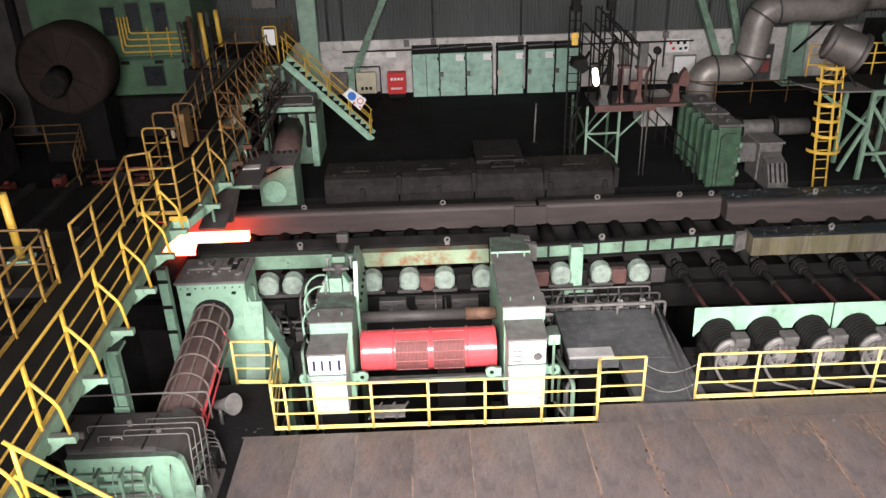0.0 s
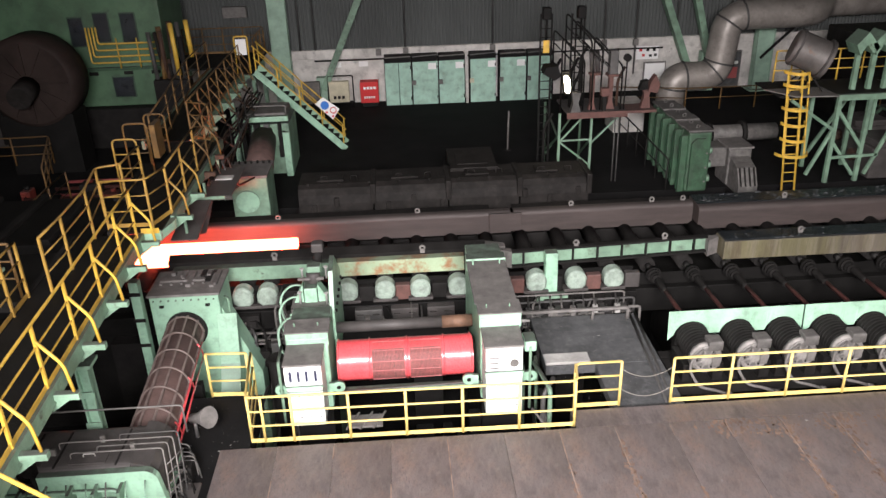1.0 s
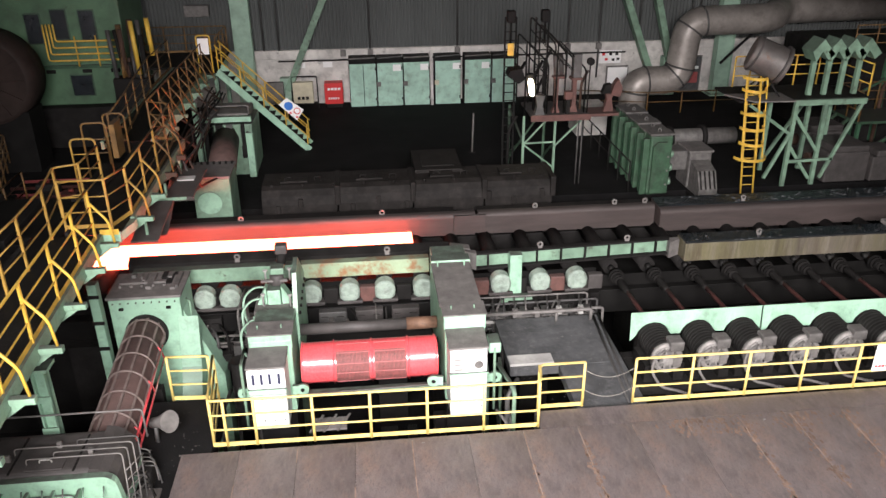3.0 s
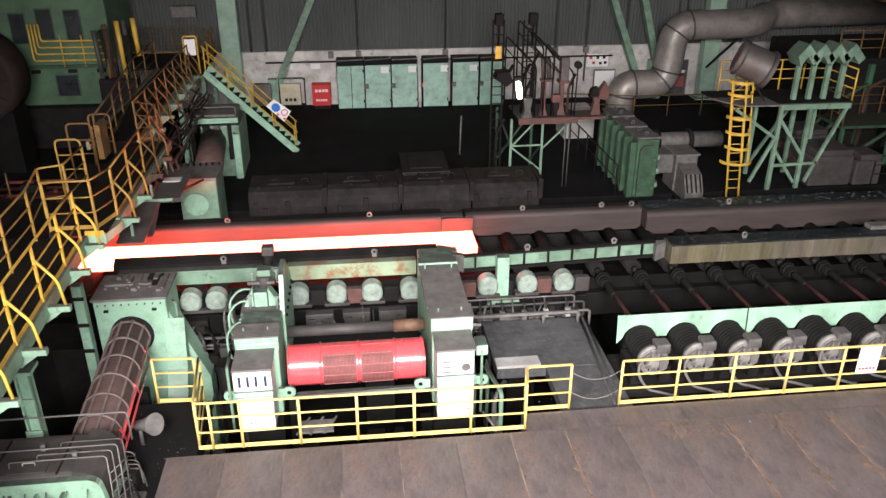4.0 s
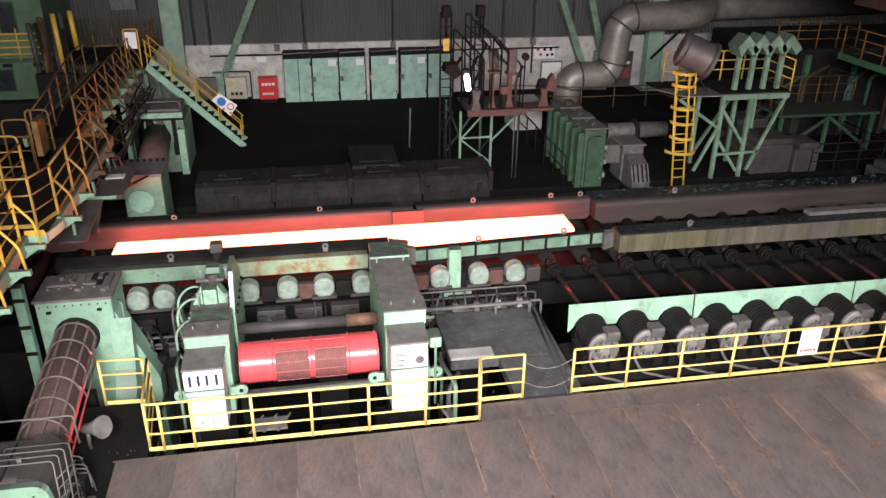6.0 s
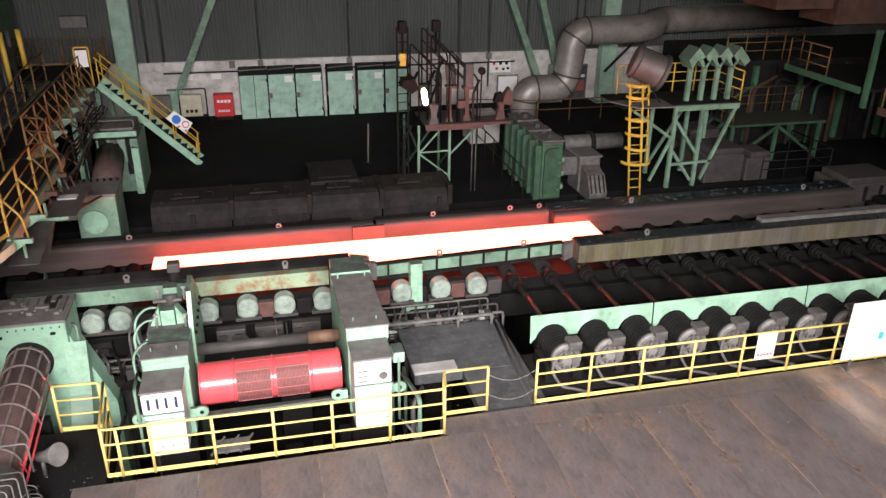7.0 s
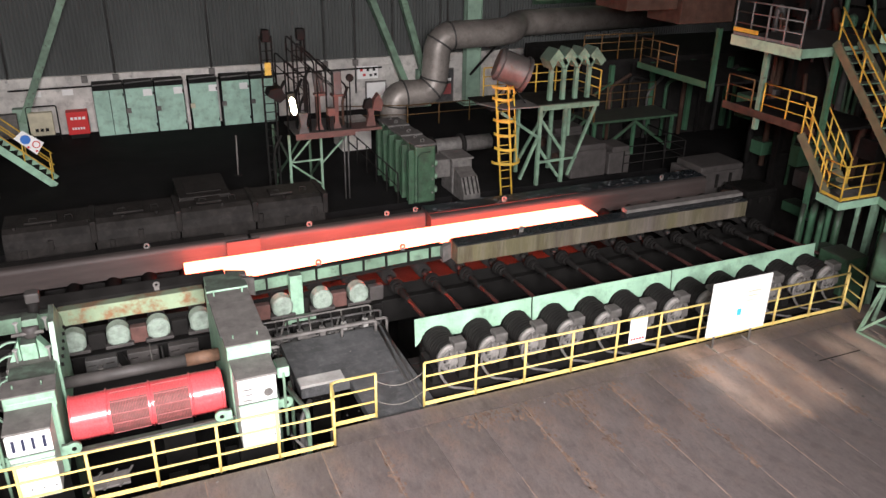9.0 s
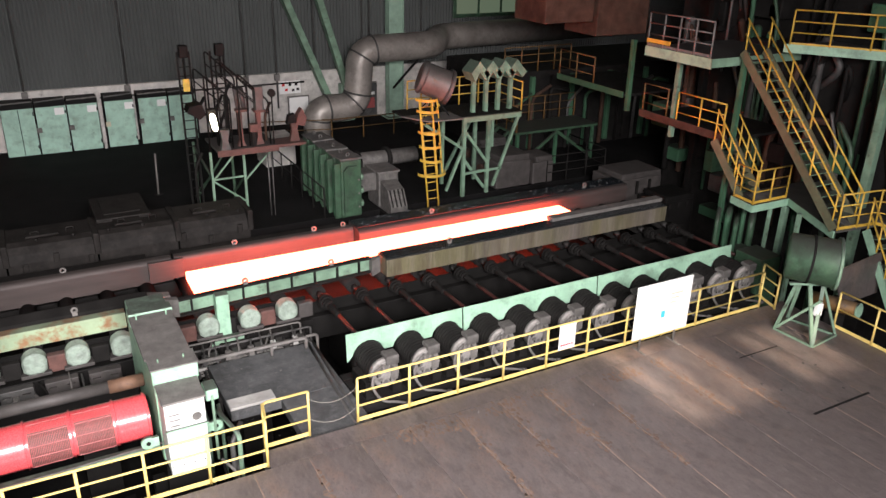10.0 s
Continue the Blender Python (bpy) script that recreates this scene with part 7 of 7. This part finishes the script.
for i, (xa, xb, z0) in enumerate(((17.3, 19.5, 6.45), (19.7, 22.2, 5.9))):
    th = thing("overhead_box", (xa + xb) / 2, 24.5, z0, "rusty brown sheet-metal box overhead", "housing", "overhead boxes")
    part("box", bx(nb(), xa, xb, 24.0, 26.0, z0, z0 + 3, 0.03), RUSTY, th)
    part("hanger", bx(nb(), xb - 0.25, xb - 0.05, 24.6, 24.8, z0 + 3.001, 20), MINT_OLD, th)
    part("hanger", bx(nb(), xa + 0.1, xa + 0.3, 24.6, 24.8, z0 + 3.001, 20), MINT_OLD, th)
mh = thing("next_mill_stand", 25, 20, -4, "dark green mill stand with pipes beyond the stairs", "mill stand")
# housing near-black, taking the dark beyond the stairs into its colour
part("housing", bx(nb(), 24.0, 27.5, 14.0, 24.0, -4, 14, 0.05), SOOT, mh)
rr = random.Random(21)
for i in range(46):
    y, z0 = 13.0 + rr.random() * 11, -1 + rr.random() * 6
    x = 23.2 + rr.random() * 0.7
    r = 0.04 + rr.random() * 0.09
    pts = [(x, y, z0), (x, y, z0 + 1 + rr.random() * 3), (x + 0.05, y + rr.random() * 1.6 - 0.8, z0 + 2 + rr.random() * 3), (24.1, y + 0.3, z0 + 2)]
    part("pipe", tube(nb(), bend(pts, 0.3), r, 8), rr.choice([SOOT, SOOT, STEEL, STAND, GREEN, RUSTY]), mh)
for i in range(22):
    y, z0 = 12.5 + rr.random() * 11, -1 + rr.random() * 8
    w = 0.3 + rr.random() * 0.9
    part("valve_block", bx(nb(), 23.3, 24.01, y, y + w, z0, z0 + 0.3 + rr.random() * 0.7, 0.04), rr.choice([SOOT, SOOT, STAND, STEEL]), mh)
# box added to cover the pale dado behind, dark like the bay
be = thing("machine_bank", 25, 31, 0, "dark mass added where the bay is unlit", "machine")
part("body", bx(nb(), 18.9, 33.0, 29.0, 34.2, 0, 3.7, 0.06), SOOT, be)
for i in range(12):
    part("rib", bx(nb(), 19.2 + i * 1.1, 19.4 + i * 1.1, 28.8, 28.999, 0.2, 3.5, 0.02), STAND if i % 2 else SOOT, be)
for i in range(9):
    part("pipe", tube(nb(), bend([(19.3 + i, 28.7, 0.1), (19.3 + i, 28.7, 2.2 + 0.4 * (i % 3)), (20.2 + i, 28.6, 2.8 + 0.3 * (i % 2))], 0.3), 0.06 + 0.02 * (i % 3), 8), (STAND, RUSTY, SOOT, STEEL)[i % 4], be)
railing([(18.95, 29.05), (22.5, 29.05)], 3.7, 0.9, "yellow railing dimmed for the dark bay", YELLOW_OLD_DIM, toe=False, group="dark bay railings")
railing([(18.4, 27.0), (18.4, 28.6), (22.6, 28.6)], 1.6, 0.9, "yellow railing dimmed for the dark bay", YELLOW_OLD_DIM, toe=False, group="dark bay railings")
lb = thing("low_gantry", 20.4, 27.8, 0, "dark steel gantry with a sloping stair in the bay", "gantry")
part("deck", bx(nb(), 18.35, 22.7, 26.95, 28.7, 1.5, 1.6), GREEN, lb)
for x in (18.5, 20.5, 22.5):
    part("leg", bx(nb(), x - 0.06, x + 0.06, 27.0, 27.12, 0, 1.499), STAND, lb)
for p, q in (((16.8, 27.6, 0.0), (18.4, 27.6, 1.55)), ((16.8, 28.4, 0.0), (18.4, 28.4, 1.55)), ((18.5, 27.0, 0.1), (20.5, 27.0, 1.45)), ((22.5, 27.0, 0.1), (20.5, 27.0, 1.45))):
    part("strut", beam(nb(), p, q, 0.08, 0.12), GREEN, lb)
ll = part("landing_sheet", prism(nb(), [(20.0, 15.75), (20.9, 15.85), (21.2, 16.3), (20.3, 16.4)], "z", 1.884, 1.9), DUSTY)
tagged(ll, "pale loose sheet lying on the low landing", "sheet")
ll = part("landing_sheet", prism(nb(), [(20.7, 12.9), (22.0, 12.85), (22.2, 13.7), (20.9, 13.8)], "z", 1.884, 1.9), DUSTY)
tagged(ll, "pale loose sheet lying on the low landing", "sheet")
lp = thing("mint_pipework", 20.0, 15.5, -4, "mint pipes under the low landing", "pipework")
for i, (x, y) in enumerate(((19.7, 16.9), (19.95, 16.7), (20.3, 16.4), (20.5, 16.2), (19.4, 15.9), (20.9, 14.9), (21.3, 14.2))):
    part("pipe", tube(nb(), bend([(x, y, -4), (x, y, 0.9 + 0.2 * (i % 3)), (x + 0.5, y + 0.4, 1.3)], 0.2), 0.08 + 0.03 * (i % 2), 10), STAND if i % 3 else GREEN, lp)
part("block", bx(nb(), 19.0, 19.9, 14.4, 15.4, -4, 0.6, 0.04), GREEN, lp)
part("block", bx(nb(), 19.6, 20.4, 15.8, 16.4, -4, 0.2, 0.04), STAND, lp)
pp = thing("tipped_plate", 20.2, 11, -0.5, "dull pinkish steel plate leaning at the stair", "plate")
part("plate", prism(nb(), [(18.9, 1.3), (20.8, 1.5), (21.0, 0.2), (19.4, 0.1)], "y", 11.9, 11.95), PLATE, pp)
part("foot", bx(nb(), 19.4, 19.6, 11.96, 12.2, -4, 0.3), SOOT, pp)
mt = thing("mint_tube", 18.9, 11.6, 0, "thick mint capped tube lying at the pit edge", "tube")
part("tube", tube(nb(), [(18.5, 12.2, 0.45), (18.75, 11.0, 0.55)], 0.2, 18), YELLOW_OLD_DIM, mt)
part("end_cap", tube(nb(), [(18.751, 10.995, 0.55), (18.76, 10.95, 0.555)], 0.21, 18), MINT, mt)
part("cradle", bx(nb(), 18.45, 18.9, 11.4, 11.7, -4, 0.28), SOOT, mt)

# ---- things on the operating floor ----
wb = thing("white_board", 13.25, 12.65, 0, "large white notice board on two feet", "notice board")
part("board", bx(nb(), 12.4, 14.2, 12.62, 12.66, 0.39, 1.85, 0.012), PAPER, wb)
for x in (12.72, 13.87):
    part("leg", tube(nb(), [(x, 12.69, 0), (x, 12.69, 1.4)], 0.03, 8), DUSTY, wb)
    part("foot", bx(nb(), x - 0.03, x + 0.03, 12.45, 12.9, 0, 0.03), DUSTY, wb)
part("cyan_mark", bx(nb(), 13.25, 13.37, 12.61, 12.618, 0.86, 1.04), mat("cyan_print", (0.05, 0.45, 0.6), 0.5, var=0.1, bump=0.0), wb)
for i in range(3):
    part("faint_mark", bx(nb(), 13.5, 13.9 - 0.1 * i, 12.614, 12.618, 1.45 - 0.12 * i, 1.48 - 0.12 * i), CREAM, wb)
s_ = thing("rail_sign", 10.6, 13.0, 0.4, "white warning sign tied to the railing", "sign")
part("board", bx(nb(), 10.45, 10.93, 13.03, 13.045, 0.42, 1.08, 0.004), PAPER, s_)
for i in range(5):
    part("red_mark", bx(nb(), 10.5 + 0.08 * i, 10.55 + 0.08 * i, 13.02, 13.029, 0.52, 0.57), REDSIGN, s_)
part("faint_line", bx(nb(), 10.5, 10.86, 13.022, 13.029, 0.62, 0.635), CREAM, s_)
part("tie", bx(nb(), 10.6, 10.78, 13.046, 13.09, 1.0, 1.06), SOOT, s_)
hf = thing("floor_fan", 17.2, 11.4, 0, "dark green drum fan on a steel A-frame", "fan")
b = nb()
tube(b, [(16.75, 12.0, 2.15), (16.78, 11.96, 2.15), (17.5, 11.15, 2.1), (17.56, 11.08, 2.1)], 0.6, 32, radii=[0.5, 0.6, 0.62, 0.66])
part("drum", b, GREEN, hf)
part("drum_band", tube(nb(), [(17.1, 11.6, 2.13), (17.14, 11.555, 2.127)], 0.635, 32), SOOT, hf)
part("front_rim", tube(nb(), [(17.52, 11.125, 2.1), (17.57, 11.07, 2.1)], 0.68, 32), MINT_OLD, hf)
part("front_grille", tube(nb(), [(17.572, 11.068, 2.1), (17.576, 11.063, 2.1)], 0.6, 32), STEEL, hf)
for p, q in (((16.8, 11.94, 0), (17.0, 11.7, 1.45)), ((16.87, 10.83, 0), (17.1, 11.4, 1.45)), ((17.97, 10.97, 0), (17.5, 11.3, 1.45)), ((17.6, 12.2, 0), (17.3, 11.8, 1.45)), ((16.8, 11.94, 0.03), (16.87, 10.83, 0.03)), ((16.87, 10.83, 0.03), (17.97, 10.97, 0.03)), ((17.97, 10.97, 0.03), (17.6, 12.2, 0.03)), ((17.6, 12.2, 0.03), (16.8, 11.94, 0.03)), ((16.75, 11.75, 1.45), (17.7, 11.2, 1.45)), ((16.87, 10.83, 0.1), (17.5, 11.3, 1.4)), ((16.8, 11.9, 0.1), (17.1, 11.0, 1.2))):
    part("frame_bar", beam(nb(), p, q, 0.09, 0.06), MINT_OLD, hf)
part("motor_box", bx(nb(), 17.15, 17.32, 11.05, 11.2, 0.7, 1.05, 0.02), PAPER, hf)
for x, y, w, d in ((14.36, 8.77, 1.9, 0.06), (14.76, 11.26, 1.35, 0.03)):
    gr = part("floor_groove", bx(nb(), x, x + w, y, y + d, 0.0045, 0.012), SOOT)
    tagged(gr, "black slot in the floor plating", "slot", "floor slots")
for x, y in ((14.9, 11.5), (15.1, 11.2), (14.3, 10.2), (14.5, 9.8), (16.0, 10.4), (16.2, 10.2), (15.3, 8.9), (15.9, 9.2), (13.9, 9.1)):
    lh = part("lifting_hole", tube(nb(), [(x, y, 0.0045), (x, y, 0.012)], 0.035, 10), STEEL)
    tagged(lh, "small black lifting hole in the plating", "hole", "lifting holes")

# loose scale and grit on the pads and floor
b = nb()
rr = random.Random(5)
for i in range(420):
    if i % 3 == 0:
        x, y, z = -4.7 + rr.random() * 1.3, 9 + rr.random() * 5, -0.05
    elif i % 3 == 1:
        x, y, z = 3.2 + rr.random() * 2.3, 13.3 + rr.random() * 3.8, -0.3
    else:
        x, y, z = -3.5 + rr.random() * 20, 12.35 - rr.random() ** 2 * 5, 0.004
    s = 0.006 + 0.018 * rr.random() ** 3
    vs = [b.verts.new((x + s * rr.uniform(-1, 1.6), y + s * rr.uniform(-1, 1.6), z + (s if k == 3 else 0))) for k in range(4)]
    vs[0].co.x -= s
    vs[1].co.x += s
    vs[2].co.y += s
    for f in ((0, 1, 3), (1, 2, 3), (2, 0, 3)):
        b.faces.new([vs[k] for k in f])
grit = part("loose_scale", b, DUSTY)
tagged(grit, "loose flakes of mill scale and grit on the floor", "grit", "", "stuff")

# weld beads between the plates
for i in range(1, 20):
    x = -3.84 + i * 1.11 - 0.003
    b = nb()
    rw = random.Random(i)
    y = -4.0
    while y < 12.3:
        d = 0.3 + rw.random() * 1.3
        if rw.random() < 0.25 + 0.4 * ((i * 7) % 5) / 4:
            beam(b, (x + rw.uniform(-0.006, 0.006), y, 0.004), (x + rw.uniform(-0.006, 0.006), min(y + d, 12.35), 0.004), 0.014 + 0.014 * rw.random(), 0.006)
        y += d
    w = part("weld_seam", b, WELD, fl)

# rust flakes strewn along some seams and by the railing
rw = random.Random(33)
for x, y0, ln, wd, n_ in ((6.15, 11.9, 0.5, 0.3, 90), (6.9, 11.8, 0.6, 0.4, 130), (8.5, 11.95, 0.45, 0.4, 100), (7.26, 9.2, 3.0, 0.045, 200), (8.37, 10.2, 2.1, 0.07, 200), (9.48, 9.8, 2.5, 0.08, 240), (3.93, 9.8, 2.2, 0.04, 150), (12.81, 9.6, 2.6, 0.10, 260), (11.7, 11.8, 0.4, 0.3, 120), (13.92, 9.2, 2.6, 0.07, 220), (10.59, 8.8, 2.4, 0.05, 170), (5.04, 8.6, 2.0, 0.03, 110), (2.82, 9.6, 1.8, 0.03, 90)):
    b = nb()
    for k in range(n_):
        u, v = x + rw.gauss(0, wd), y0 + ln * rw.random()
        r = 0.008 + 0.035 * rw.random() ** 2
        a0 = rw.uniform(0, 6.28)
        b.faces.new([b.verts.new((u + r * rw.uniform(0.6, 1.3) * math.cos(a0 + q * 1.26), v + 1.8 * r * rw.uniform(0.6, 1.3) * math.sin(a0 + q * 1.26), 0.0052 + 0.0004 * (k % 5))) for q in range(5)])
    part("rust_spill", b, RUSTSTAIN, fl, "orange rust flakes on the plating")

# floor plates, each a piece of the operating floor
plate_me = {}
rr = random.Random(7)
for i in range(20):
    xa = -3.84 + i * 1.11
    xb = min(xa + 1.107, 18.39)
    for j, (ya, yb) in enumerate(((-11.5, -5.5), (-5.494, 0.5), (0.506, 6.5), (6.506, 12.44))):
        key = (round(xb - xa, 3), j == 3)
        if key not in plate_me:
            plate_me[key] = sheet("plate", bx(nb(), 0, xb - xa, 0, yb - ya, -0.028, 0.0, 0.006), PLATE)
        ob = new("plate", plate_me[key])
        ob.parent = fl
        ob.location = (xa, ya, 0.003 * rr.random())


def motions():
    walk(slab, [(0.0, pose(SLAB0, 20.44, 0.4)), (5.0, pose(SLAB0 + 5 * SPEED, 20.44, 0.4)), (10.0, pose(SLAB0 + 10 * SPEED, 20.44, 0.4))])


SLAB0, SPEED = -11.75, 2.158
motions()
